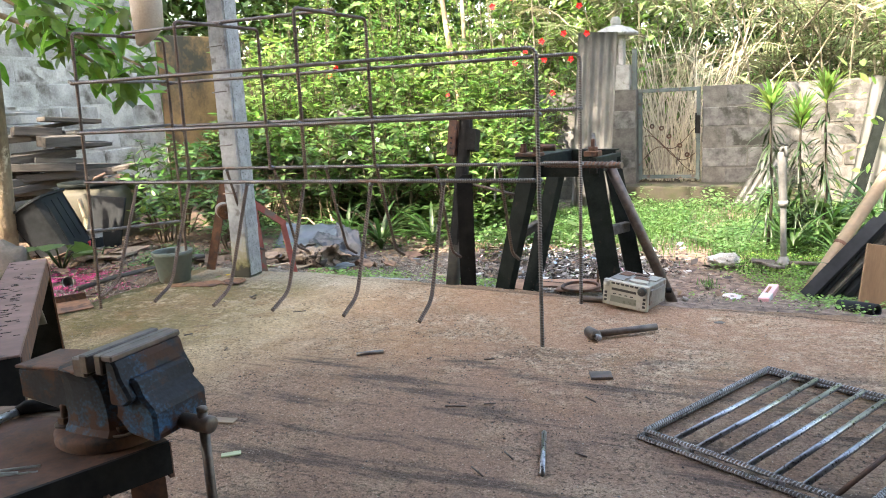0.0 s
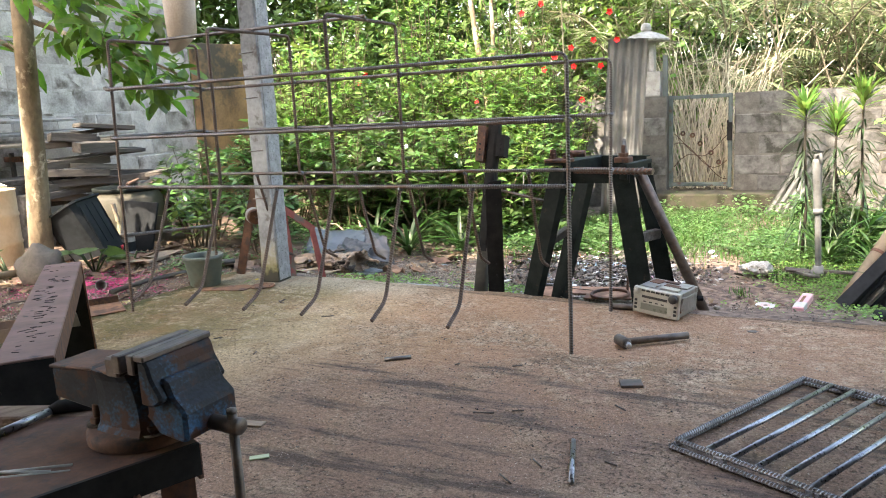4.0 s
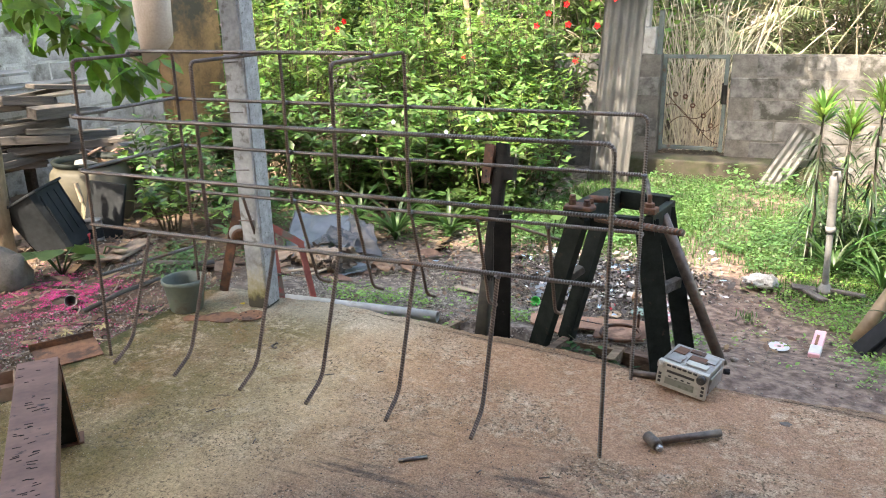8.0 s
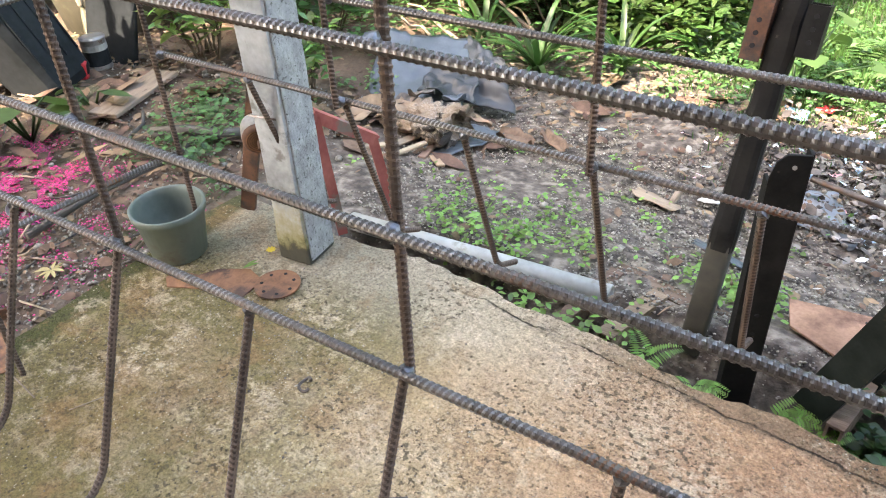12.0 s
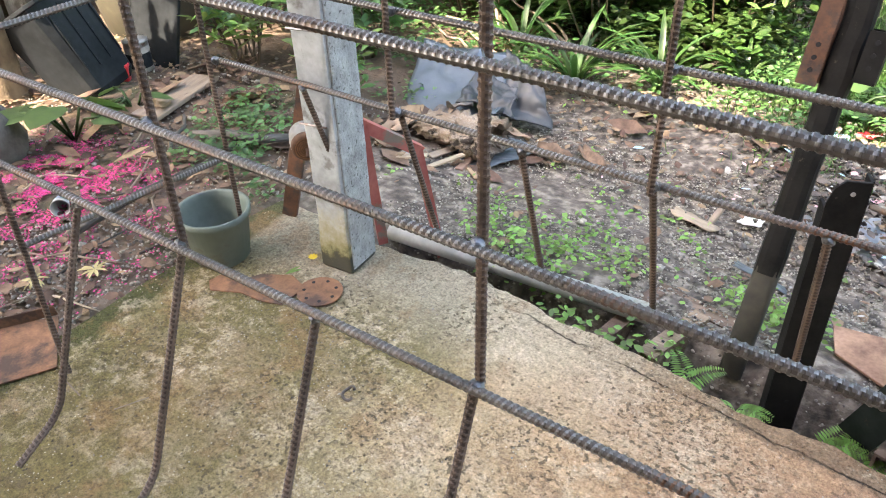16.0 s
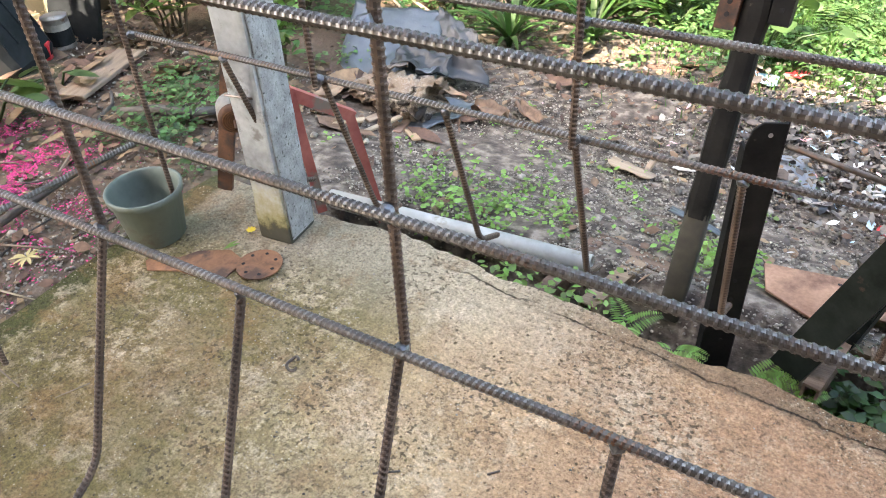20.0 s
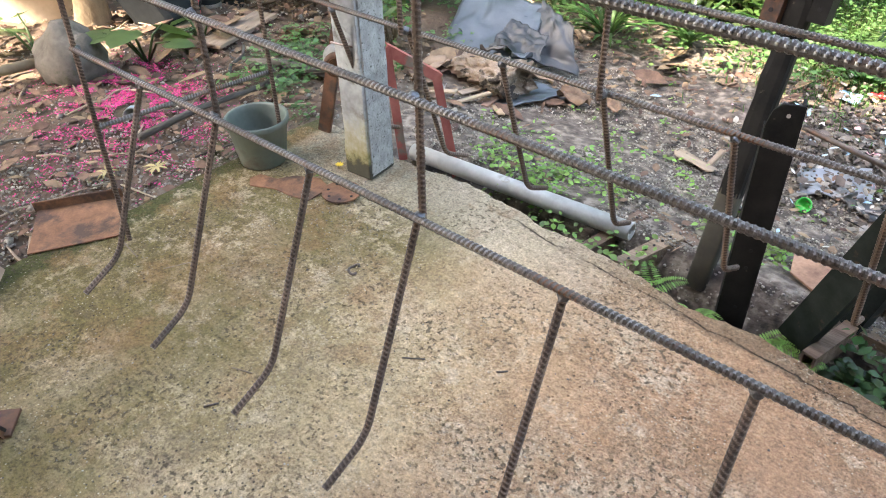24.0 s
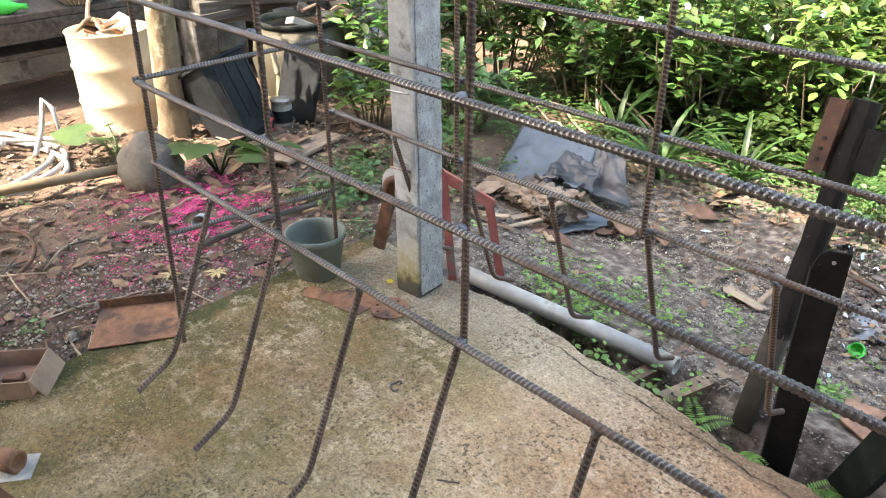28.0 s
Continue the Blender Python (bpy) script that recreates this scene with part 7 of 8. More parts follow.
build_drum()
st = thing("field_boulder", "grey mossy boulder on the ground", "stone", pose(-3.09, 0.48, -0.06))
part("stone", blob(bmesh.new(), (0, 0, 0.08), 0.125, 2.0, 0.35, 3, (1.0, 0.95, 1.05)), STONE, st, "", True)
pole = thing("bamboo_rail", "greenish bamboo pole resting against the boulder", "bamboo pole")
part("pole", sweep(bmesh.new(), [(-3.14, 0.47, 0.02), (-3.25, 0.0, 0.03), (-3.40, -0.55, 0.02), (-3.55, -1.1, 0.0)], [0.02, 0.021, 0.022, 0.023], 12), BAMBOO, pole, "", True)


def build_crate():
    """A tapered tub lying on its side, its mouth tipped up."""
    ax = Vector((0.42, 0.20, -0.86)).normalized()
    m = Matrix.Translation((-3.46, 0.98, 0.285)) @ ax.to_track_quat("Z", "Y").to_matrix().to_4x4() @ pose(0, 0, 0, 0, 0, 8)
    c = thing("black_plastic_bin", "dusty black plastic tub lying tipped on its side", "bin", m)
    L = 0.40
    outer = [super_ring(0, 0, 0.33, 0.30, 0.0, 28, 7), super_ring(0, 0, 0.33, 0.30, 0.012, 28, 7), super_ring(0, 0, 0.30, 0.265, 0.014, 28, 7), super_ring(0, 0, 0.25, 0.21, L - 0.03, 28, 7), super_ring(0, 0, 0.215, 0.175, L, 28, 5)]
    inner = [super_ring(0, 0, 0.205, 0.165, L - 0.012, 28, 5), super_ring(0, 0, 0.235, 0.195, L - 0.035, 28, 7), super_ring(0, 0, 0.29, 0.255, 0.01, 28, 7), super_ring(0, 0, 0.325, 0.295, -0.001, 28, 7)]
    part("body", loft(inner + outer), BLACK_PLASTIC, c)
    for k in range(4):
        for side in (-1, 1):
            part("rib", bx(0.009, 0.006, 0.26, pose(-0.10 + 0.067 * k, side * 0.122, 0.17, side * 4.6, 0, 0), 0.002), BLACK_PLASTIC, c)
    part("moulded_hook", sweep(bmesh.new(), [(0.02, -0.128, 0.12), (0.02, -0.142, 0.12), (0.05, -0.142, 0.12), (0.065, -0.132, 0.12)], 0.006, 8), BLACK_PLASTIC, c, "", True)
    return c


build_crate()
lid = thing("bin_panel", "black curved plastic panel leaning behind the bin", "plastic panel", pose(-3.36, 1.34, -0.10, -16, 4, 10))
part("panel", bx(0.26, 0.02, 0.38, pose(0, 0, 0.19), 0.008, 2), BLACK_PLASTIC, lid)
palm = thing("palm_broom", "frayed dry palm-fibre broom head by the pot", "broom", pose(-3.50, 1.40, -0.06, 0, -12, 0))
n = 60
aa = RNG.uniform(0, 2 * np.pi, n)
v, f = leaf_arrays(np.tile([0, 0, 0.22], (n, 1)), np.column_stack([0.3 * np.cos(aa), 0.3 * np.sin(aa), np.full(n, -1.0)]), np.column_stack([np.cos(aa), np.sin(aa), np.full(n, 0.2)]), RNG.uniform(0.14, 0.22, n), np.full(n, 0.007), 0.1, 0.05)
big_mesh("bristles", v, f, LEAF_DRY, palm)
part("stub", rod((0, 0, 0.2), (0, 0, 0.32), 0.014, 10), PALE_WOOD, palm)


def build_can(x, y, r, h, m, lb):
    c = thing("paint_can", lb, "paint can", pose(x, y, gz(x, y) + 0.005, *m))
    part("shell", capped_lathe([(r, 0), (r * 1.04, 0.004), (r, 0.01), (r, h - 0.01), (r * 1.05, h - 0.004), (r * 1.05, h)], 24), ZINC_CASE, c, "", True)
    part("paper_band", lathe([(r * 1.012, h * 0.15), (r * 1.012, h * 0.62)], 24), BLACK_PLASTIC, c, "dark printed band")
    part("stripe", lathe([(r * 1.016, h * 0.62), (r * 1.016, h * 0.82)], 24), PAPER, c, "pale printed band")
    return c


build_can(-3.33, 1.27, 0.05, 0.13, (0, 0, 0), "old printed paint can standing by the bin")
rb = thing("red_carton", "small crumpled red carton on the ground", "carton", pose(-3.27, 1.14, gz(-3.27, 1.14), 6, 8, 40))
part("carton", bx(0.05, 0.04, 0.085, pose(0, 0, 0.042), 0.005), RED_PLASTIC, rb)
pl = thing("flat_plank", "grey weathered plank lying on the earth", "plank", pose(-2.94, 1.14, gz(-2.94, 1.14) + 0.022, 0, 2, 108))
part("plank", bx(0.42, 0.12, 0.018, None, 0.003), PALE_WOOD, pl)
for x, y, l, a, r in ((-2.44, 0.72, 0.75, 92, 0.013), (-2.45, 1.02, 0.34, 30, 0.022), (-2.7, 0.95, 0.3, 130, 0.008)):
    s = thing("fallen_stick", "grey fallen stick on the leaf litter", "stick", pose(x, y, gz(x, y) + r + 0.006, 0, 1, a))
    part("stick", sweep(bmesh.new(), [(-l / 2, 0, 0), (-l / 6, 0.015, 0.004), (l / 6, -0.01, 0.0), (l / 2, 0.01, 0.004)], [r, r * 0.9, r * 0.85, r * 0.6], 8), OLD_WOOD, s, "", True)
for k in range(60):
    x, y = random.uniform(-3.5, -2.1), random.uniform(-0.5, 0.95)
    s = thing("twig", "thin dry twig among the pink petals", "twig", pose(x, y, gz(x, y) + 0.012, 0, random.uniform(-3, 3), random.uniform(0, 180)), group="twigs on the petals")
    l = random.uniform(0.10, 0.34)
    part("twig", sweep(bmesh.new(), [(-l / 2, 0, 0), (0, random.uniform(-0.02, 0.02), 0.004), (l / 2, 0, 0)], [0.004, 0.0035, 0.002], 6), PALE_WOOD if k % 3 else OLD_WOOD, s, "", True)
cup = thing("paper_cup", "dirty white crushed plastic cup on the petals", "cup", pose(-2.60, 0.43, gz(-2.60, 0.43) + 0.03, 0, 82, -35) @ pose(0, 0, -0.02))
part("cup", lathe([(0.0005, 0.0), (0.018, 0.0), (0.028, 0.068), (0.026, 0.068), (0.017, 0.005), (0.0005, 0.005)], 22), PVC, cup, "", True)
part("band", lathe([(0.0222, 0.025), (0.0258, 0.048)], 22), BLUE_SCRAP, cup)
for x, y, a in ((-2.35, 0.18, 10), (-2.26, 0.30, 70)):
    y_ = thing("dried_palm_bow", "dried yellow palm-leaf offering on the petals", "offering", pose(x, y, gz(x, y) + 0.012, 0, 0, a))
    n = 14
    aa = np.linspace(0, 2 * np.pi, n, endpoint=False) + RNG.normal(0, 0.2, n)
    v, f = leaf_arrays(np.zeros((n, 3)) + [0, 0, 0.006], np.column_stack([np.cos(aa), np.sin(aa), np.full(n, 0.15)]), np.tile([0.0, 0.0, 1.0], (n, 1)), RNG.uniform(0.03, 0.055, n), np.full(n, 0.009), 0.2, 0.2)
    big_mesh("palm_bow", v, f, YELLOW_SCRAP, y_)
bot = thing("white_bottle", "crushed white ribbed plastic bottle on the ground", "bottle", pose(-3.88, 0.02, gz(-3.88, 0.02) + 0.045, 0, 80, 40))
part("bottle", capped_lathe([(0.03, 0), (0.042, 0.01), (0.04, 0.03), (0.043, 0.05), (0.04, 0.07), (0.043, 0.09), (0.03, 0.13), (0.015, 0.145), (0.015, 0.165)], 20), WHITE_SCRAP, bot, "", True)
hs = thing("garden_hose", "loose coil of dirty grey garden hose", "hose")
hp = []
for k in range(110):
    a = k * 0.145
    r = 0.32 + 0.05 * math.sin(k * 0.23)
    hp.append((-3.75 + r * 1.15 * math.cos(a) + 0.001 * k, 0.02 + r * 0.85 * math.sin(a), -0.02 + 0.012 * math.sin(k * 0.31) + 0.0002 * k))
hp += [(-3.62, 0.32, 0.05), (-3.70, 0.34, 0.16), (-3.74, 0.32, 0.20), (-3.72, 0.28, 0.08), (-3.62, 0.2, 0.0)]
part("hose", sweep(bmesh.new(), hp, 0.012, 8), HOSE, hs, "", True)
lp = thing("rusty_hoop", "rusty bent wire hoop on the ground", "wire hoop")
part("hoop", sweep(bmesh.new(), [(-2.82 + 0.19 * math.cos(a), -0.22 + 0.13 * math.sin(a), -0.02 + 0.03 * math.sin(a)) for a in (0.3 + 5.2 * k / 30 for k in range(31))], 0.007, 8), RUST, lp, "", True)


# stacked boards and junk along the west wall
def build_stack():
    rr = random.Random(4)
    for k in range(15):
        l, w, h = rr.uniform(0.3, 0.72), rr.uniform(0.09, 0.18), rr.uniform(0.025, 0.075)
        x, y = -4.25 + rr.uniform(-0.2, 0.2), 1.85 + rr.uniform(-0.25, 0.25)
        t = thing("stacked_board", "weathered grey board in the timber stack", "board", pose(x, y, 0.26 + 0.036 * k, rr.uniform(-7, 7), rr.uniform(-6, 6), 70 + rr.uniform(-18, 18)), group="timber stack")
        part("board", bx(l, w, h, None, 0.003), OLD_WOOD, t)
    for x, y in ((-4.45, 1.45), (-4.45, 2.25), (-4.15, 2.3)):
        t = thing("stack_bearer", "grey block under the timber stack", "block", pose(x, y, 0.10))
        part("block", bx(0.2, 0.15, 0.42, None, 0.01), BLOCK, t)
    for k in range(5):
        t = thing("broken_tile", "broken reddish roof tile on the pile", "roof tile", pose(-3.95 + rr.uniform(-0.15, 0.15), 2.05 + rr.uniform(-0.2, 0.2), 0.24 + 0.02 * k, rr.uniform(-30, 30), rr.uniform(-30, 30), rr.uniform(0, 180)), group="broken tiles")
        part("tile", bx(rr.uniform(0.1, 0.22), 0.10, 0.016, None, 0.004), RED_PAINT if k % 3 == 0 else CARD, t)
    for k in range(22):
        u = rr.random()
        a = rr.uniform(0, 6.28)
        x, y = -3.95 + 0.32 * u * math.cos(a), 2.02 + 0.30 * u * math.sin(a)
        t = thing("broken_plank", "short broken grey plank in the timber heap", "plank", pose(x, y, 0.06 + 0.50 * (1 - u) * (k + 1) / 22, rr.uniform(-35, 35), rr.uniform(-30, 30), rr.uniform(0, 180)), group="broken planks in the heap")
        part("plank", bx(rr.uniform(0.16, 0.40), rr.uniform(0.05, 0.12), rr.uniform(0.015, 0.05), None, 0.003), (OLD_WOOD, OLD_WOOD, BROWN_WOOD, ZINC)[k % 4], t)
    oc = thing("clay_pot", "large tan glazed clay pot with a green rim", "pot", pose(-3.77, 1.70, -0.12) @ Matrix.Scale(1.22, 4))
    part("shell", lathe([(0.0005, 0), (0.15, 0), (0.19, 0.06), (0.215, 0.20), (0.20, 0.31), (0.17, 0.35), (0.16, 0.34), (0.185, 0.29), (0.19, 0.20), (0.0005, 0.05)], 32), TAN_POT, oc, "", True)
    part("rim", lathe([(0.165, 0.345), (0.18, 0.355), (0.185, 0.375), (0.165, 0.375), (0.155, 0.35)], 32), DARK_GREEN, oc, "chipped dark green rim", True)


build_stack()


def build_shelf():
    s = thing("outdoor_bench", "long grey mossy wooden shelf along the wall", "bench", pose(-4.72, 0.55, 0.0))
    part("top_board", bx(0.42, 3.0, 0.035, pose(0, 0, 0.40), 0.004), OLD_WOOD, s)
    part("front_board", bx(0.03, 3.0, 0.10, pose(0.20, 0, 0.33), 0.004), OLD_WOOD, s)
    part("lower_board", bx(0.30, 3.0, 0.03, pose(0.0, 0, 0.20), 0.004), OLD_WOOD, s)
    for y in (-1.3, -0.4, 0.5, 1.35):
        part("post", bx(0.06, 0.06, 0.52, pose(0.12, y, 0.13), 0.004), OLD_WOOD, s)
    c = thing("green_bottle", "green glass bottle lying on the shelf", "bottle", pose(-4.62, 0.40, 0.455, 0, 90, 60))
    part("bottle", capped_lathe([(0.036, 0), (0.038, 0.01), (0.038, 0.12), (0.015, 0.17), (0.014, 0.21)], 20), GREEN_PLASTIC, c, "", True)
    b = thing("wicker_basket", "pale shallow wicker basket on the shelf", "basket", pose(-4.60, 0.86, 0.418))
    part("bowl", lathe([(0.06, 0), (0.12, 0.05), (0.14, 0.07), (0.135, 0.07), (0.058, 0.006)], 24), PALE_WOOD, b, "", True)
    for k in range(24):
        a = k * math.pi / 12
        part("rib", rod((0.065 * math.cos(a), 0.065 * math.sin(a), 0.004), (0.143 * math.cos(a), 0.143 * math.sin(a), 0.073), 0.003, 5), WHITE_SCRAP, b)
    for x0, y0, x1, y1, z, mm, lb in ((-4.8, 0.9, -4.75, 2.6, 0.66, PALE_WOOD, "long pale batten leaning along the wall"), (-4.85, 1.0, -4.8, 2.7, 0.74, ZINC, "long grey roofing strip along the wall"),
                                      (-4.9, 0.4, -4.85, 2.2, 0.84, ZINC, "grey sheet strip along the wall")):
        t = thing("long_strip", lb, "strip", pose((x0 + x1) / 2, (y0 + y1) / 2, z, 8, 0, math.degrees(math.atan2(y1 - y0, x1 - x0))))
        part("strip", bx(math.hypot(x1 - x0, y1 - y0), 0.12, 0.02, None, 0.003), mm, t)
    for y in (0.95, 1.7, 2.5):
        t = thing("strip_peg", "rusty wall peg holding the strips", "peg", pose(-4.9, y, 0.55))
        part("peg", bx(0.28, 0.03, 0.04, None, 0.003), RUST, t)
        part("upright", bx(0.03, 0.03, 0.66, pose(-0.06, 0, -0.28), 0.003), OLD_WOOD, t)


build_shelf()
cl = thing("hanging_sack", "beige sacking hanging from above", "sack", pose(-1.83, 0.40, 1.12))
bm = bmesh.new()
rings = []
for j in range(12):
    u = j / 11
    rings.append([bm.verts.new(((0.088 - 0.02 * (1 - u) ** 6) * math.cos(t) * (1 + 0.2 * noise.noise(Vector((math.cos(t) * 2, u * 3, 1)))), (0.05 + 0.02 * u) * math.sin(t) * (1 + 0.3 * noise.noise(Vector((u * 2, math.sin(t) * 2, 5)))), u * 1.5 + 0.05 * math.cos(t)))
                  for t in (2 * math.pi * k / 20 for k in range(20))])
for a, b in zip(rings, rings[1:]):
    for k in range(20):
        bm.faces.new((a[k], a[(k + 1) % 20], b[(k + 1) % 20], b[k]))
bm.faces.new(rings[0][::-1])
part("sack", bm, CLOTH, cl, "", True)
part("rope", rod((0, 0, 1.45), (0, 0, 1.9), 0.008, 6), PALE_WOOD, cl)

# petals, litter
PINK = both(heap(-2.80, 0.58, 0.20, 0.10), heap(-2.70, 0.42, 0.22, 0.16), heap(-2.5, 0.15, 0.25, 0.25), heap(-3.0, 0.15, 0.3, 0.3), heap(-2.85, 0.5, 0.3, 0.2))


def off_slab(s, cut=None):
    """Keeps places beside the slab; with a cut, only those inside uneven drifts."""
    def go(n):
        p = s(int(n * (1.6 if cut is None else 4)))
        if cut is not None:
            p = p[np.array([noise.noise(Vector((a * 8.5, b * 8.5, 2.0))) + 0.7 * noise.noise(Vector((a * 24, b * 24, 7.0))) > cut for a, b in p])]
        return p[(p[:, 0] < -2.07)][:n]
    return go


def scatter_on(name, label, n, sampler, size, material, cat, **kw):
    pts = sampler(n)
    return scatter_quads(name, label, len(pts), lambda k: pts, size, material, cat, **kw)


scatter_on("fallen_petals", "bright magenta fallen petals on the earth", 10500, off_slab(PINK, -0.05), (0.004, 0.012), PETAL, "petals", flat=0.3, lift=0.004)
scatter_on("leaf_litter", "dry brown fallen leaves and scraps", 3200, off_slab(both(rect(-4.2, -2.1, -1.0, 1.7), rect(-3.6, -2.1, 0.6, 1.9))), (0.015, 0.065), LITTER, "leaf litter", lift=0.012)
scatter_quads("yard_litter", "dry leaf scraps on the gravel", 620, both(rect(-2.1, 0.6, 1.0, 2.6), rect(-2.3, -1.0, 1.8, 2.6)), (0.02, 0.06), LITTER, "leaf litter", lift=0.01)
scatter_quads("big_dry_leaves", "large curled dead leaves on the ground", 70, both(rect(-3.2, -2.2, 0.5, 1.5), rect(-3.5, -2.6, 0.7, 1.4), rect(-1.7, -0.7, 2.1, 2.6), rect(-2.2, -1.7, 1.2, 1.7)), (0.10, 0.2), LITTER, "leaf litter", lift=0.02)


# ---- plants ----
def shrub(name, label, x, y, h, r, n_stem, twigs, size, material, seed, stem_r=0.0055, flowers=None, low=0.35, second=None):
    """Upright stems that fork into twigs, each twig ending in a whorl of leaves, with bare wood below."""
    rr = random.Random(seed)
    t = thing(name, label, "shrub", pose(x, y, gz(x, y)))
    bm = bmesh.new()
    sets = ([], [])
    tips = []
    for s in range(n_stem):
        a = rr.uniform(0, 2 * math.pi)
        q = math.sqrt(rr.random())
        top = Vector((r * q * math.cos(a), r * q * math.sin(a), h * rr.uniform(0.6, 1.05) * (1 - 0.22 * q)))
        foot = Vector((0.35 * r * q * math.cos(a + 0.4), 0.35 * r * q * math.sin(a + 0.4), -0.03))
        mid = foot.lerp(top, 0.5) + Vector((rr.gauss(0, 0.05), rr.gauss(0, 0.05), 0.05))
        pts = [(foot * (1 - u) ** 2 + mid * 2 * u * (1 - u) + top * u * u) for u in (k / 6 for k in range(7))]
        sweep(bm, pts, [stem_r * (1 - 0.1 * k) for k in range(7)], 5, False)
        own = sets[1] if second and rr.random() < 0.4 else sets[0]
        for k in range(twigs):
            u = low + (1 - low) * (k + rr.random()) / twigs
            i = min(5, int(u * 6))
            p = pts[i].lerp(pts[i + 1], u * 6 - i)
            b = rr.uniform(0, 2 * math.pi)
            reach = rr.uniform(0.03, 0.13) * (1.25 - 0.5 * u)
            e = p + Vector((reach * math.cos(b), reach * math.sin(b), reach * rr.uniform(0.1, 0.9))) if k < twigs - 1 else top
            if k < twigs - 1 and k % 2 == 0:
                sweep(bm, [p, p.lerp(e, 0.5) + Vector((0, 0, 0.008)), e], [0.0028, 0.0022, 0.0016], 4, False)
            tips.append(e)
            m = rr.randint(3, 7)
            tone = rr.uniform(0.75, 1.2)
            for j in range(m):
                g = b + 6.2832 * j / m + rr.gauss(0, 0.35)
                el = rr.gauss(0.25, 0.35)
                own.append((e + Vector((rr.gauss(0, 0.008), rr.gauss(0, 0.008), rr.gauss(0, 0.012))), (math.cos(g) * math.cos(el), math.sin(g) * math.cos(el), math.sin(el)), (rr.gauss(0, 0.2), rr.gauss(-0.1, 0.2), 1), tone * rr.uniform(*size)))
    part("stem", bm, STEM, t, "thin brown branching stem")
    for own, mm in zip(sets, (material, second)):
        if not own:
            continue
        B, D, U, L = (np.array(z) for z in zip(*own))
        v, f = leaf_arrays(B, D, U, L, L * RNG.uniform(0.34, 0.52, len(L)), 0.22, 0.2)
        big_mesh("foliage", v, f, mm, t)
    if flowers:
        fm, spots, fs = flowers
        for fx, fy, fz in spots:
            aa = np.linspace(0, 2 * np.pi, 5, endpoint=False) + rr.random()
            p = np.array([fx - x, fy - y, fz - gz(x, y)])
            vv, ff = leaf_arrays(np.tile(p, (5, 1)), np.column_stack([np.cos(aa), np.full(5, -0.5), np.sin(aa)]), np.tile([0.0, -1.0, 0.0], (5, 1)), np.full(5, fs), np.full(5, fs * 0.8), 0.05, 0.12)
            big_mesh("flower", vv, ff, fm, t, "open red blossom" if fm is RED_FLOWER else "pale blue blossom cluster")
    return t


LS = (0.045, 0.10)
for k, (x, y, h, r, ns, tw, sz, mm, m2) in enumerate((
        (-1.32, 3.50, 1.05, 0.40, 26, 9, LS, LEAF_HEDGE, LEAF_LIME), (-1.55, 3.20, 1.0, 0.45, 30, 10, LS, LEAF_HEDGE, LEAF_LIME), (-2.05, 2.95, 1.0, 0.42, 28, 10, LS, LEAF_HEDGE, None),
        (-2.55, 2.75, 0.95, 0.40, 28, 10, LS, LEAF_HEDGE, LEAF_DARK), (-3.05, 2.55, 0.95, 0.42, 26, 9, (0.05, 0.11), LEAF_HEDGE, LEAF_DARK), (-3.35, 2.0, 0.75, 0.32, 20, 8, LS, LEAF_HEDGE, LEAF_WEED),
        (-1.55, 4.25, 1.5, 0.42, 28, 13, LS, LEAF_LIME, LEAF_HEDGE), (-1.9, 4.0, 1.7, 0.55, 34, 15, LS, LEAF_LIME, LEAF_HEDGE), (-2.6, 3.8, 1.7, 0.55, 34, 15, LS, LEAF_HEDGE, LEAF_LIME), (-3.3, 3.4, 1.55, 0.5, 30, 14, LS, LEAF_LIME, LEAF_HEDGE),
        (-2.75, 1.95, 0.5, 0.26, 16, 6, (0.05, 0.09), LEAF_WEED, LEAF_HEDGE), (-3.05, 1.60, 0.42, 0.2, 12, 5, (0.05, 0.1), LEAF_WEED, LEAF_LIME), (-2.45, 1.55, 0.34, 0.15, 9, 5, (0.045, 0.08), LEAF_WEED, LEAF_LIME))):
    fl = (PALE_FLOWER, [(x + 0.1, y - 0.36, 0.52), (x - 0.12, y - 0.38, 0.43)], 0.02) if k in (1, 2) else None
    shrub("garden_shrub", "leafy green garden shrub with thin upright stems", x, y, h, r, ns, tw, sz, mm, 10 + k, flowers=fl, low=0.38, second=m2)
REDS = {0: [(-1.54, 4.45, 1.62), (-0.95, 4.5, 1.50), (-1.09, 4.5, 1.28), (-1.29, 4.5, 1.23), (-1.54, 4.5, 1.06), (-1.27, 4.5, 1.07), (-1.03, 4.5, 1.06), (-0.90, 4.55, 1.27), (-1.44, 4.5, 1.16), (-1.2, 4.5, 0.78)],
        1: [(-2.15, 4.35, 0.82), (-1.7, 4.4, 1.55)], 2: [(-3.35, 4.3, 1.05), (-3.28, 4.3, 1.12)], 3: []}
for k, (x, y, h, r) in enumerate(((-1.58, 4.8, 1.75, 0.48), (-2.0, 5.0, 2.2, 0.62), (-2.9, 4.9, 2.4, 0.7), (-3.9, 4.4, 2.4, 0.7))):
    shrub("hibiscus_bush", "tall hibiscus bush with bright red blossoms", x, y, h, r, 36, 17, (0.045, 0.085), LEAF_LIME, 50 + k, 0.007, (RED_FLOWER, REDS[k], 0.034), 0.25, LEAF_HEDGE)


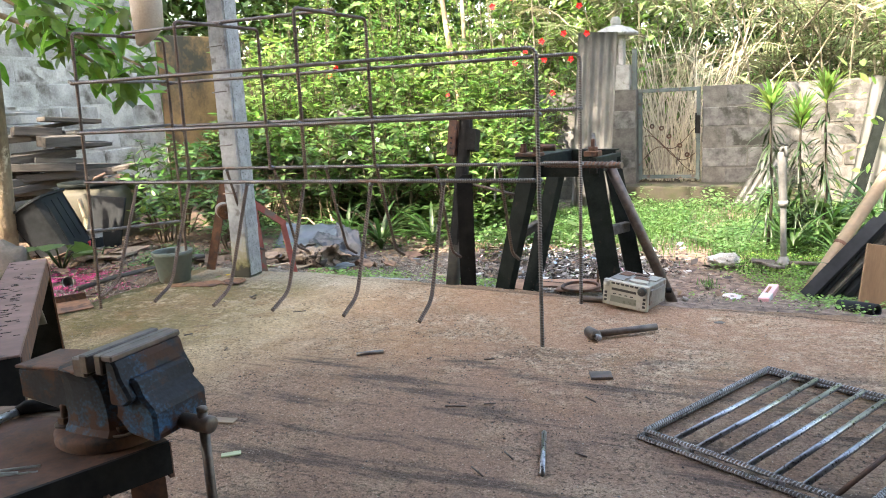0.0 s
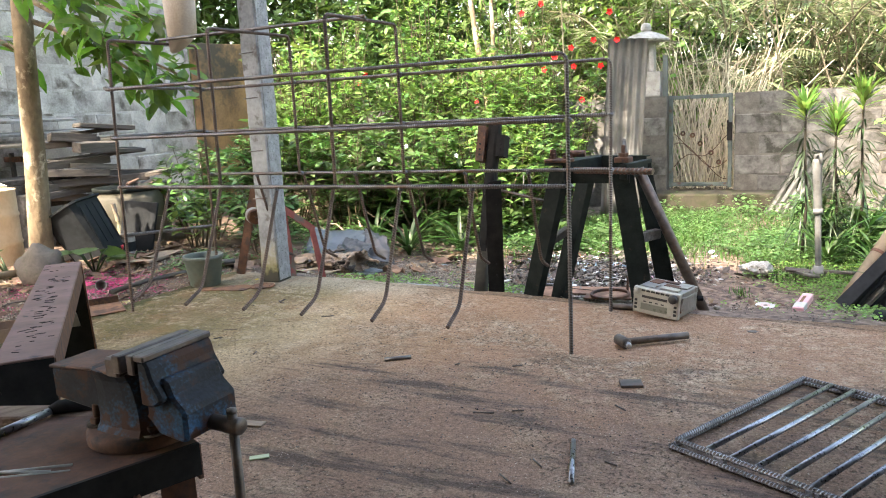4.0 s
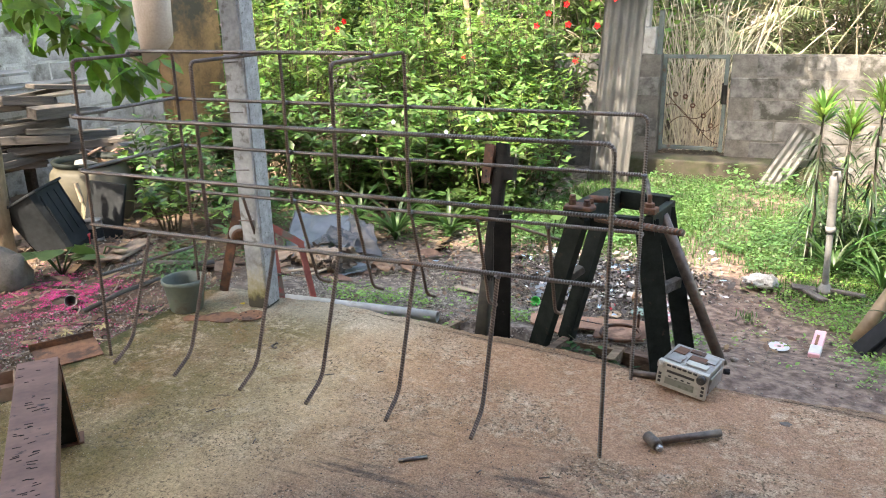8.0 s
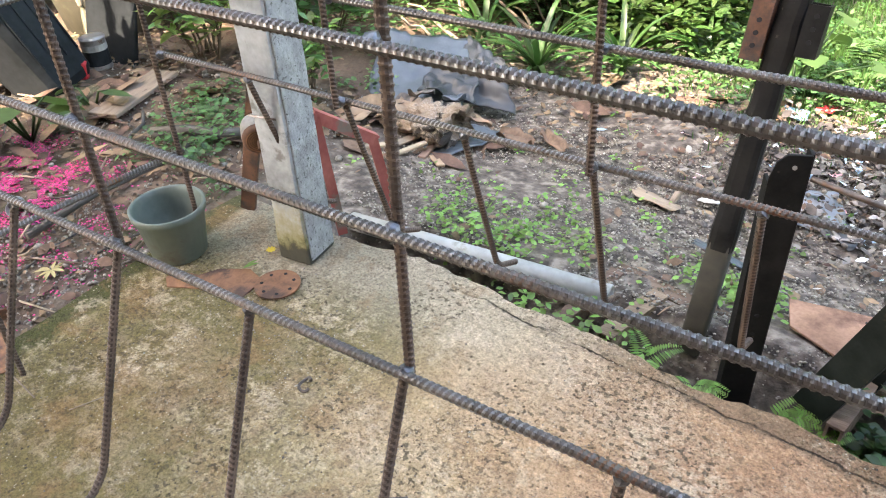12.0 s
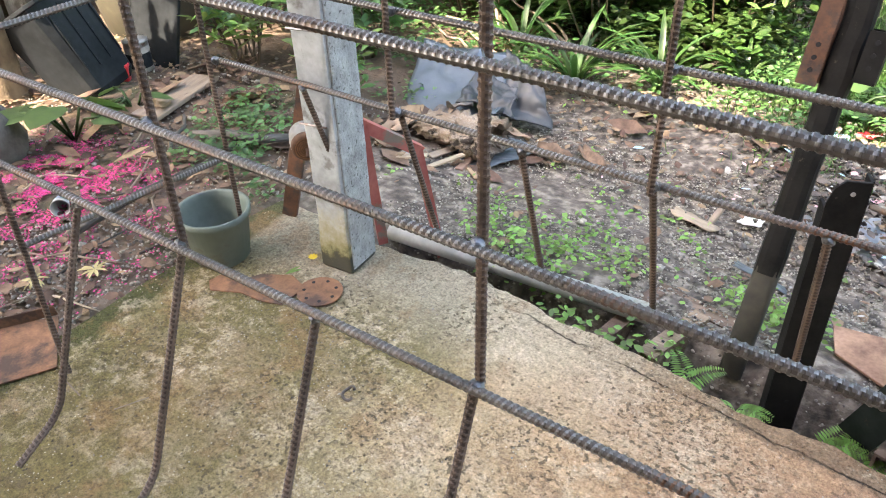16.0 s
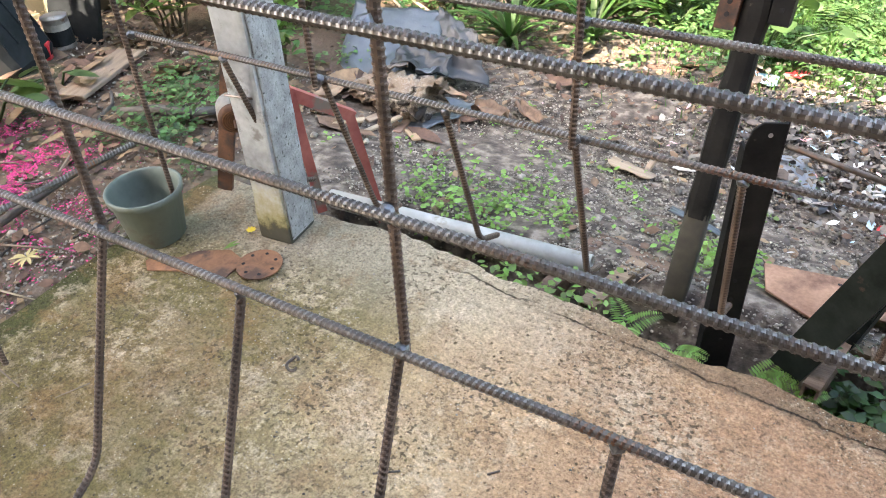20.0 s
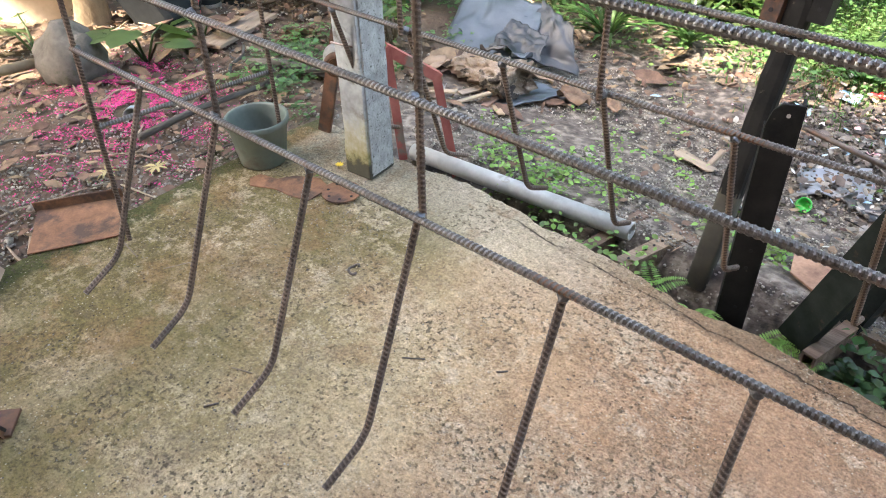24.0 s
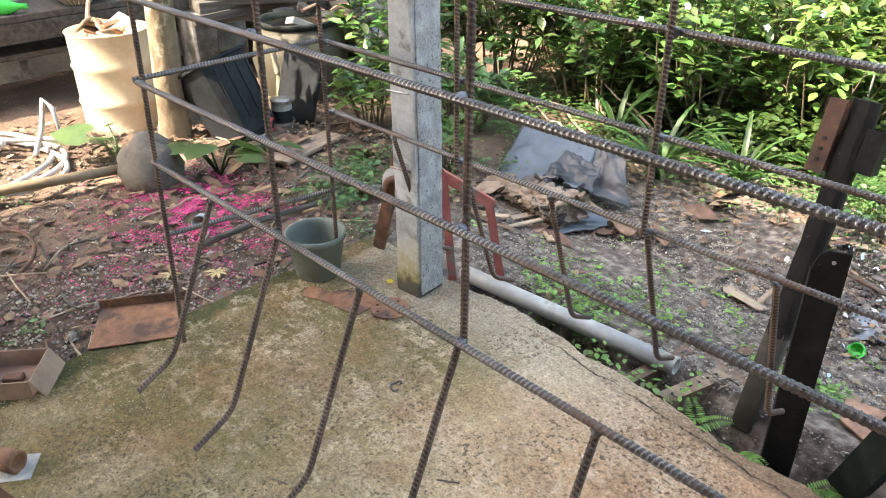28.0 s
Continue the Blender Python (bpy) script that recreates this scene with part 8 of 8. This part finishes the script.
def tuft(name, label, x, y, n, size, width, material, spread=0.6, z=None, droop=0.3, cat="plant"):
    """A clump of strap leaves arching out of one root, each in three stretches."""
    t = thing(name, label, cat, pose(x, y, (gz(x, y) if z is None else z) - 0.005))
    verts, faces = [], []
    for k in range(n):
        a = RNG.uniform(0, 2 * np.pi)
        L = RNG.uniform(*size)
        up = RNG.uniform(0.5, 1.0)
        d = np.array([np.cos(a), np.sin(a), 0])
        s = np.array([-np.sin(a), np.cos(a), 0])
        steps = 6
        i0 = len(verts)
        for i in range(steps + 1):
            u = i / steps
            p = d * (spread * L * (0.25 * u + 0.75 * u * u) * (1.4 - up * 0.5)) + np.array([0, 0, L * (u * up - droop * u ** 2.6)])
            w = width * (0.5 + 0.9 * u) * (1 - u ** 3.0) + 0.0008
            verts += [p - s * w / 2, p + np.array([0, 0, -0.25 * w]), p + s * w / 2]
        for i in range(steps):
            b = i0 + 3 * i
            for j in (0, 1):
                faces.append((b + j, b + j + 1, b + j + 4, b + j + 3))
    big_mesh("leaves", np.array(verts), np.array(faces), material, t)
    return t


for x, y, n, s, w in ((-1.85, 2.35, 34, (0.3, 0.55), 0.032), (-1.55, 2.55, 30, (0.3, 0.5), 0.03), (-2.15, 3.05, 26, (0.6, 1.05), 0.04), (-2.2, 2.5, 22, (0.3, 0.5), 0.03), (-1.25, 2.75, 20, (0.2, 0.4), 0.026),
                      (0.70, 2.98, 34, (0.35, 0.65), 0.026), (0.98, 3.05, 40, (0.45, 0.75), 0.028), (1.25, 3.0, 40, (0.45, 0.75), 0.03), (0.75, 2.5, 26, (0.25, 0.5), 0.024), (0.98, 2.35, 26, (0.25, 0.5), 0.022), (1.0, 1.75, 24, (0.2, 0.42), 0.018), (0.9, 2.75, 26, (0.3, 0.6), 0.026), (1.25, 2.6, 22, (0.3, 0.6), 0.03)):
    tuft("lily_clump", "clump of arching dark green strap leaves", x, y, n, s, w, LEAF_STRAP)


def dracaena(x, y, h, seed, heads):
    t = thing("dracaena", "slim dracaena with tufted lime-green leaf heads", "plant", pose(x, y, gz(x, y)))
    rr = random.Random(seed)
    for k in range(heads):
        top = Vector((rr.gauss(0, 0.09) * (k > 0), rr.gauss(0, 0.1) * (k > 0), h * (1 - 0.22 * k)))
        pts = [Vector((0.03 * k, 0, -0.02)), top * 0.4 + Vector((0.02, 0, 0)), top * 0.75, top]
        part("cane", sweep(bmesh.new(), pts, [0.010, 0.008, 0.007, 0.006], 8), DARK_STEM, t, "", True)
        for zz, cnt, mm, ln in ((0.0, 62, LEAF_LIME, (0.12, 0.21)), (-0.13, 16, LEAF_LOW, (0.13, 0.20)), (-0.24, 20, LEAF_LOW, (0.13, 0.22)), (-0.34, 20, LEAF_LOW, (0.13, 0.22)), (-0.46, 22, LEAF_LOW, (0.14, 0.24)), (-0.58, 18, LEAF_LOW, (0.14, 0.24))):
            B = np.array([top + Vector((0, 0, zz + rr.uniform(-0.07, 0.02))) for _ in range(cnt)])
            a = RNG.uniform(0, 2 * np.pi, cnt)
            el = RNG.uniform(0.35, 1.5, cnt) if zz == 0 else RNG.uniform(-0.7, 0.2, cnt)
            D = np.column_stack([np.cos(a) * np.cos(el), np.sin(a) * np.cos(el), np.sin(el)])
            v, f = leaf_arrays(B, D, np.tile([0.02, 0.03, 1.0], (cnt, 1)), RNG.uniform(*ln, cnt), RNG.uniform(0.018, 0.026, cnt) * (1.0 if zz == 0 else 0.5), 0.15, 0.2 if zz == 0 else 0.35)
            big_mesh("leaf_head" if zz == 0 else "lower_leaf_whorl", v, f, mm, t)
    return t


dracaena(0.61, 2.60, 0.88, 1, 1)
dracaena(0.77, 2.78, 0.78, 5, 1)
dracaena(0.90, 2.74, 0.93, 2, 1)


def fern(x, y, n, L, z=None):
    t = thing("fern", "small feathery green fern", "fern", pose(x, y, gz(x, y) if z is None else z))
    B, D, U, Ls = [], [], [], []
    for k in range(n):
        a = RNG.uniform(0, 2 * np.pi)
        d = np.array([np.cos(a), np.sin(a), 0])
        s = np.array([-np.sin(a), np.cos(a), 0])
        for i in range(1, 15):
            u = i / 15
            p = d * L * u + np.array([0, 0, L * (0.75 * u - 0.55 * u * u)])
            for sg in (-1, 1):
                B.append(p)
                D.append(s * sg + d * 0.35)
                U.append([0.02, 0, 1.0])
                Ls.append(L * 0.34 * (1 - u) ** 0.7 + 0.008)
    Ls = np.array(Ls)
    v, f = leaf_arrays(np.array(B), np.array(D), np.array(U), Ls, Ls * 0.22, 0.1, 0.15)
    big_mesh("fronds", v, f, LEAF_WEED if z is None else LEAF_BRIGHT, t)
    return t


for x, y, n, L in ((-0.80, 2.75, 9, 0.32), (-0.95, 2.85, 8, 0.32), (-2.3, 3.0, 8, 0.4), (-0.66, 2.95, 8, 0.28), (0.25, 2.9, 6, 0.2)):
    fern(x, y, n, L)
for x, y, n, L in ((-0.80, 0.845, 3, 0.09), (-0.68, 0.82, 3, 0.08), (-0.50, 0.81, 4, 0.09), (-0.41, 0.79, 3, 0.07)):
    fern(x, y, n, L, -0.13)


def broad_leaves(name, label, x, y, n, L, h, seed):
    """Heart-shaped leaves on long stalks."""
    rr = random.Random(seed)
    t = thing(name, label, "plant", pose(x, y, gz(x, y)))
    for k in range(n):
        a = rr.uniform(0, 6.28)
        tip = Vector((rr.uniform(0.3, 1) * h * math.cos(a), rr.uniform(0.3, 1) * h * math.sin(a), h * rr.uniform(0.5, 1)))
        part("stalk", sweep(bmesh.new(), [(0, 0, 0), tip * 0.5 + Vector((0, 0, 0.04)), tip], [0.006, 0.005, 0.003], 6), LEAF_STRAP, t, "", True)
        l = L * rr.uniform(0.7, 1.15)
        poly = [(0, 0), (-0.28, -0.18), (-0.48, 0.05), (-0.46, 0.38), (-0.25, 0.75), (0, 1.0), (0.25, 0.75), (0.46, 0.38), (0.48, 0.05), (0.28, -0.18)]
        bm = bmesh.new()
        vs = [bm.verts.new((px * l, py * l, -0.10 * l * abs(px) - 0.16 * l * py * py)) for px, py in poly]
        c = bm.verts.new((0, 0.35 * l, -0.06 * l))
        for i in range(len(vs)):
            bm.faces.new((c, vs[i], vs[(i + 1) % len(vs)]))
        m = Matrix.Translation(tip) @ pose(0, 0, 0, rr.uniform(-35, 10), rr.uniform(-20, 20), math.degrees(a) - 90)
        bmesh.ops.transform(bm, matrix=m, verts=bm.verts)
        part("leaf", bm, LEAF_WEED, t, "", True)
    return t


broad_leaves("taro_plant", "broad heart-shaped taro leaves by the boulder", -2.98, 0.72, 5, 0.15, 0.17, 3)
broad_leaves("taro_plant", "broad heart-shaped taro leaves by the boulder", -3.34, 0.46, 3, 0.15, 0.16, 5)
broad_leaves("broadleaf_seedling", "young broad-leaved seedling by the bin", -2.98, 0.98, 5, 0.08, 0.12, 6)
broad_leaves("broadleaf_seedling", "young broad-leaved plant under the shrubs", -0.86, 2.62, 7, 0.10, 0.30, 7)
broad_leaves("broadleaf_seedling", "young broad-leaved plant in the grass", 0.85, 2.55, 6, 0.14, 0.35, 8)


def patchy(sampler, cut=-0.08, scale=1.7):
    """Keeps only the places inside uneven patches."""
    def go(n):
        p = sampler(int(n * 2.2))
        keep = [noise.noise(Vector((a * scale, b * scale, 4.0))) + 0.4 * noise.noise(Vector((a * scale * 4, b * scale * 4, 9.0))) > cut for a, b in p]
        path = np.abs(p[:, 0] - (0.30 + 0.12 * (p[:, 1] - 1.5))) > 0.18 + 0.1 * np.sin(5 * p[:, 1])
        return p[np.array(keep) & (path | (p[:, 1] > 2.4))][:n]
    return go


def weeds(name, label, n, sampler, size, h, material, kind="stuff"):
    """Low clusters of small leaves on short stalks, as one object."""
    c = sampler(n)
    per = 8
    B = np.repeat(np.column_stack([c, ground_z(c[:, 0], c[:, 1])]), per, 0)
    m = len(B)
    hh = RNG.uniform(0.15, 1, m) * h
    B += np.column_stack([RNG.normal(0, 0.022, m), RNG.normal(0, 0.022, m), 0.008 + hh])
    a = RNG.uniform(0, 2 * np.pi, m)
    D = np.column_stack([np.cos(a), np.sin(a), RNG.normal(0.1, 0.3, m)])
    U = np.column_stack([RNG.normal(0, 0.3, m), RNG.normal(0, 0.3, m), np.ones(m)])
    L = RNG.uniform(*size, m)
    v, f = leaf_arrays(B, D, U, L, L * RNG.uniform(0.5, 0.75, m), 0.15, 0.12)
    return tagged(big_mesh(name, v, f, material), label, "weeds", kind=kind)


weeds("ditch_weeds", "small bright green weeds along the slab edge", 150, both(rect(-1.5, -1.05, 0.98, 1.25), rect(-1.6, -1.2, 0.95, 1.2), heap(-0.70, 1.17, 0.07, 0.05), heap(0.09, 1.16, 0.05, 0.05)), (0.010, 0.025), 0.045, LEAF_BRIGHT)
weeds("plate_weeds", "leafy plant with dark leaves by the trestle", 66, both(heap(-0.26, 0.86, 0.07, 0.03), heap(-0.12, 0.84, 0.06, 0.025)), (0.025, 0.048), 0.17, LEAF_STRAP)
weeds("ditch_leaves", "seedlings in the ditch beside the pipe", 42, both(heap(-1.02, 0.83, 0.06, 0.025), heap(-0.93, 0.86, 0.05, 0.03), heap(-1.12, 0.83, 0.05, 0.02)), (0.014, 0.032), 0.22, LEAF_BRIGHT)
weeds("yard_weeds", "scattered small weeds on the gravel", 80, both(rect(-2.0, -0.4, 1.1, 2.3), rect(0.2, 1.1, 0.9, 2.2), heap(-1.2, 1.35, 0.3, 0.15)), (0.010, 0.026), 0.025, LEAF_BRIGHT)
weeds("left_weeds", "green weeds among the leaf litter", 190, off_slab(patchy(both(rect(-2.75, -2.1, 0.85, 1.9), rect(-2.7, -2.0, 0.8, 1.5), rect(-3.9, -2.2, -0.9, 0.0)), 0.0, 3.0)), (0.012, 0.032), 0.05, LEAF_WEED)
weeds("hedge_foot", "low green growth at the foot of the shrubs", 620, both(rect(-3.0, -0.9, 2.3, 3.0), rect(-1.3, -0.3, 2.45, 3.4), rect(-3.4, -2.0, 1.9, 2.6)), (0.014, 0.04), 0.11, LEAF_WEED)
# dark leaves fill the depth of the hedge in place of shade
weeds("hedge_undergrowth", "dark leaves added for the shade between the shrub stems", 1100, both(rect(-3.4, -1.1, 2.9, 4.3), rect(-2.8, -1.2, 2.7, 3.4)), (0.03, 0.07), 0.24, LEAF_DARK)
weeds("verge_weeds", "dense low weeds covering the ground by the wall", 4700, patchy(both(rect(0.3, 2.2, 2.4, 3.6), rect(-0.6, 2.0, 2.7, 5.2), rect(0.95, 1.6, 1.5, 2.4), rect(-0.9, 0.8, 3.0, 5.1)), -0.35), (0.010, 0.028), 0.07, LEAF_WEED)
weeds("path_weeds", "low bright green weeds along the bare path", 620, patchy(both(rect(0.45, 1.05, 1.75, 2.5), rect(0.72, 1.1, 1.30, 2.2), rect(0.25, 0.9, 2.3, 2.7)), -0.2, 3.0), (0.009, 0.022), 0.035, LEAF_BRIGHT)
weeds("edge_weeds", "few small weeds at the slab corner", 46, rect(0.68, 0.98, 0.84, 1.36), (0.010, 0.022), 0.03, LEAF_BRIGHT)
weeds("tall_weeds", "taller leafy weeds standing in the verge", 330, patchy(both(rect(0.8, 1.6, 2.5, 3.6), rect(-0.5, 1.4, 3.6, 5.1)), 0.0, 2.6), (0.018, 0.05), 0.20, LEAF_WEED)


def grass(name, label, n, sampler, size, material):
    c = sampler(n)
    n = len(c)
    B = np.column_stack([c, ground_z(c[:, 0], c[:, 1])])
    a = RNG.uniform(0, 2 * np.pi, n)
    D = np.column_stack([0.5 * np.cos(a), 0.5 * np.sin(a), RNG.uniform(0.4, 1.3, n)])
    L = RNG.uniform(*size, n)
    v, f = leaf_arrays(B, D, np.column_stack([np.cos(a), np.sin(a), np.full(n, 0.3)]), L, L * 0.07 + 0.0015, 0.1, 0.25)
    return tagged(big_mesh(name, v, f, material), label, "grass", kind="stuff")


grass("yard_grass", "bright green grass of the yard", 30000, patchy(both(rect(-1.0, 2.4, 2.55, 5.2), rect(0.3, 2.2, 2.0, 4.0), rect(-0.7, 1.0, 2.8, 5.2), rect(0.7, 1.5, 1.3, 2.3)), -0.95), (0.02, 0.065), LEAF_GRASS)
grass("grass_tufts", "sparse tufts of grass by the path", 90, both(heap(0.35, 1.76, 0.03, 0.025), heap(0.5, 2.5, 0.15, 0.1)), (0.025, 0.055), LEAF_GRASS)


grass("shrub_grass", "fresh grass beside the shrubs", 20000, both(heap(-0.55, 3.2, 0.32, 0.45), heap(-0.7, 2.9, 0.3, 0.25), rect(-1.15, 0.0, 3.2, 5.0), rect(-1.15, 0.0, 3.0, 4.4)), (0.02, 0.07), LEAF_GRASS)
weeds("shrub_weeds", "low leafy weeds beside the shrubs", 700, both(heap(-0.6, 3.1, 0.35, 0.45), rect(-1.1, 0.0, 3.2, 4.8)), (0.009, 0.022), 0.05, LEAF_WEED)


# thicket beyond the wall
def frond_cloud(name, label, n, x0, x1, y0, y1, z0, z1, L, material, seed):
    rng = np.random.default_rng(seed)
    B, D, U, LL = [], [], [], []
    bm = bmesh.new()
    for k in range(n):
        p = np.array([rng.uniform(x0, x1), rng.uniform(y0, y1), rng.uniform(z0, z1)])
        a = rng.uniform(0, 2 * np.pi)
        d = np.array([np.cos(a), np.sin(a), 0])
        s = np.array([-np.sin(a), np.cos(a), 0])
        up = rng.uniform(0.5, 1.4)
        l = L * rng.uniform(0.6, 1.2)
        prev = []
        for i in range(26):
            u = i / 25
            q = p + d * l * 0.8 * u + np.array([0, 0, l * (up * u - 0.75 * up * u * u)])
            prev.append(Vector(q))
            if i > 3:
                for sg in (-1, 1):
                    B.append(q)
                    D.append(s * sg + d * 0.6 + np.array([0, 0, rng.normal(-0.15, 0.25)]))
                    U.append([rng.normal(0, 0.2), rng.normal(0, 0.2), 1.0])
                    LL.append(l * 0.32 * math.sin(math.pi * (0.12 + 0.8 * u)))
        sweep(bm, prev[::5], [0.012, 0.010, 0.008, 0.006, 0.004, 0.003], 4, False)
    ob = tagged(part(name + "_stem", bm, STRAW), "straw-coloured midribs of the palm fronds", "palm stems", kind="stuff")
    LL = np.array(LL)
    v, f = leaf_arrays(np.array(B), np.array(D), np.array(U), LL, LL * 0.06 + 0.004, 0.15, 0.1)
    return tagged(big_mesh(name, v, f, material), label, "palm thicket", kind="stuff")


for k in range(6):
    frond_cloud("palm_thicket", "dense yellow-green palm fronds behind the garden wall", 64, -2.6 + 1.3 * k, -1.0 + 1.3 * k, 6.4, 8.4, 0.3, 2.0, 1.1, LEAF_PALM, 20 + k)
    frond_cloud("dry_palm_thicket", "dry straw-coloured palm fronds behind the wall", 18, -2.6 + 1.3 * k, -1.0 + 1.3 * k, 6.1, 7.6, 0.0, 1.6, 1.0, LEAF_DRY, 40 + k)


def stalks():
    rng = np.random.default_rng(5)
    bm = bmesh.new()
    for k in range(260):
        x, y = rng.uniform(-2.6, 5.2), rng.uniform(6.0, 8.2)
        h = rng.uniform(0.8, 2.6)
        dx, dy = rng.normal(0, 0.3), rng.normal(0, 0.2)
        sweep(bm, [(x, y, -0.2), (x + dx * h * 0.5, y + dy * h * 0.5, h * 0.5), (x + dx * h * 1.1, y + dy * h, h)], [0.010, 0.008, 0.005], 4, False)
    ob = part("dry_stalks", bm, STRAW)
    return tagged(ob, "pale dry upright stalks behind the gate", "stalks", kind="stuff")


stalks()


# paler copy of the stalk colour, with the sunlight painted into it
PALE_STRAW = mat("sunlit_straw", [(0.42, 0.37, 0.26), (0.72, 0.66, 0.52)], rough=0.8, scale=9, fine=60, bump=0.2, random_value=0.3, island=True)


def gate_stalks():
    rng = np.random.default_rng(9)
    bm = bmesh.new()
    for k in range(150):
        x, y, h = rng.uniform(-0.75, 0.1), rng.uniform(5.68, 6.0), rng.uniform(0.5, 1.35)
        dx = rng.normal(0, 0.3)
        sweep(bm, [(x, y, -0.15), (x + dx * h * 0.5, y, h * 0.5), (x + dx * h * 1.2, y + 0.05, h)], [0.0055, 0.0045, 0.003], 4, False)
    return tagged(part("gate_stalks", bm, PALE_STRAW), "pale sunlit dry stalks just behind the gate", "stalks", kind="stuff")


gate_stalks()


def leaf_wall(name, label, n, x0, x1, y0, y1, z0, z1, size, material, seed):
    """Far foliage in uneven clumps, as one object."""
    rng = np.random.default_rng(seed)
    m = n // 60
    c = np.column_stack([rng.uniform(x0, x1, m), rng.uniform(y0, y1, m), z0 + (z1 - z0) * rng.uniform(0, 1, m) ** 0.9])
    B = np.repeat(c, 60, 0) + rng.normal(0, 1, (m * 60, 3)) * [0.34, 0.3, 0.26]
    k = len(B)
    D = rng.normal(0, 1, (k, 3)) * [1, 1, 0.6] + [0, -0.3, -0.2]
    U = rng.normal(0, 0.45, (k, 3)) + [0, -0.3, 1]
    L = rng.uniform(*size, k)
    v, f = leaf_arrays(B, D, U, L, L * rng.uniform(0.3, 0.5, k), 0.15, 0.15)
    return tagged(big_mesh(name, v, f, material), label, "foliage", kind="stuff")


leaf_wall("far_trees", "sunlit trees crowding behind the garden", 36000, -9, 7, 8.6, 11.5, -0.2, 5.0, (0.08, 0.2), LEAF_HEDGE, 3)
leaf_wall("far_trees_lime", "bright leafy trees behind the shrubs", 36000, -7, -0.6, 6.2, 8.6, 0.2, 3.8, (0.05, 0.13), LEAF_LIME, 4)
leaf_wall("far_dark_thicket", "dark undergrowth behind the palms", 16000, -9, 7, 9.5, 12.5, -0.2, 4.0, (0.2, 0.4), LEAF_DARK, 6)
# slender pale-stemmed tree behind the shrubs; its boughs by the garden wall are unseen, added for their shade
def slender_tree():
    t = thing("slender_tree", "slender pale-stemmed tree rising behind the shrubs", "tree", pose(-2.17, 4.62, -0.15))
    for pts, r0 in (([(0, 0, 0), (0.02, 0, 0.9), (-0.08, 0, 1.6), (-0.16, 0.0, 2.3), (0.1, -0.1, 3.0)], 0.034), ([(0.03, 0.04, 0), (0.09, 0.03, 1.0), (0.08, 0.03, 1.9), (0.12, 0, 2.9)], 0.026)):
        p = resample([Vector(q) for q in pts], 0.1)
        part("trunk", sweep(bmesh.new(), p, [r0 * (1 - 0.5 * k / len(p)) for k in range(len(p))], 10), BARK, t, "", True)
    B, D = [], []
    rr = random.Random(3)
    for lb in ([(0.1, -0.1, 2.95), (0.7, -0.3, 3.15), (1.5, -0.5, 3.0), (2.1, -0.6, 2.75)], [(0.1, -0.05, 2.9), (0.8, 0.0, 3.0), (1.4, 0.1, 2.9)], [(0.1, -0.1, 2.9), (-0.5, -0.2, 3.2), (-1.0, 0, 3.3)],
               [(0.1, -0.1, 2.9), (0.9, -0.5, 2.95), (1.4, -0.75, 2.75), (1.95, -0.85, 2.5)], [(0.12, 0, 2.85), (0.9, -0.4, 2.75), (1.5, -0.55, 2.5), (1.9, -0.6, 2.3)]):
        p = resample([Vector(q) for q in lb], 0.08)
        part("limb", sweep(bmesh.new(), p, [0.018 - 0.012 * k / len(p) for k in range(len(p))], 7), BARK, t, "", True)
        for k, q in enumerate(p):
            for _ in range(58 if k > 5 else 0):
                B.append(q + Vector((rr.gauss(0, 0.16), rr.gauss(0, 0.16), rr.gauss(0, 0.12))))
                D.append((rr.gauss(0, 1), rr.gauss(0, 1), rr.gauss(-0.3, 0.5)))
    n = len(B)
    v, f = leaf_arrays(np.array(B), np.array(D), np.tile([0.05, 0.02, 1.0], (n, 1)), RNG.uniform(0.09, 0.16, n), RNG.uniform(0.04, 0.07, n), 0.2, 0.2)
    big_mesh("crown", v, f, LEAF_HEDGE, t)
    return t


slender_tree()
leaf_wall("north_west_trees", "dark dense trees beyond the yard corner", 24000, -9.5, -3.6, 5.4, 8.5, 0.4, 5.2, (0.08, 0.2), LEAF_HEDGE, 12)
leaf_wall("west_trees", "trees rising behind the west wall", 12000, -9.5, -5.6, 1.5, 7.5, 1.0, 5.0, (0.12, 0.28), LEAF_HEDGE, 8)
leaf_wall("east_thicket", "leafy creepers on the right-hand side", 12000, 1.7, 4.5, 3.2, 5.3, -0.1, 2.4, (0.05, 0.12), LEAF_LIME, 9)
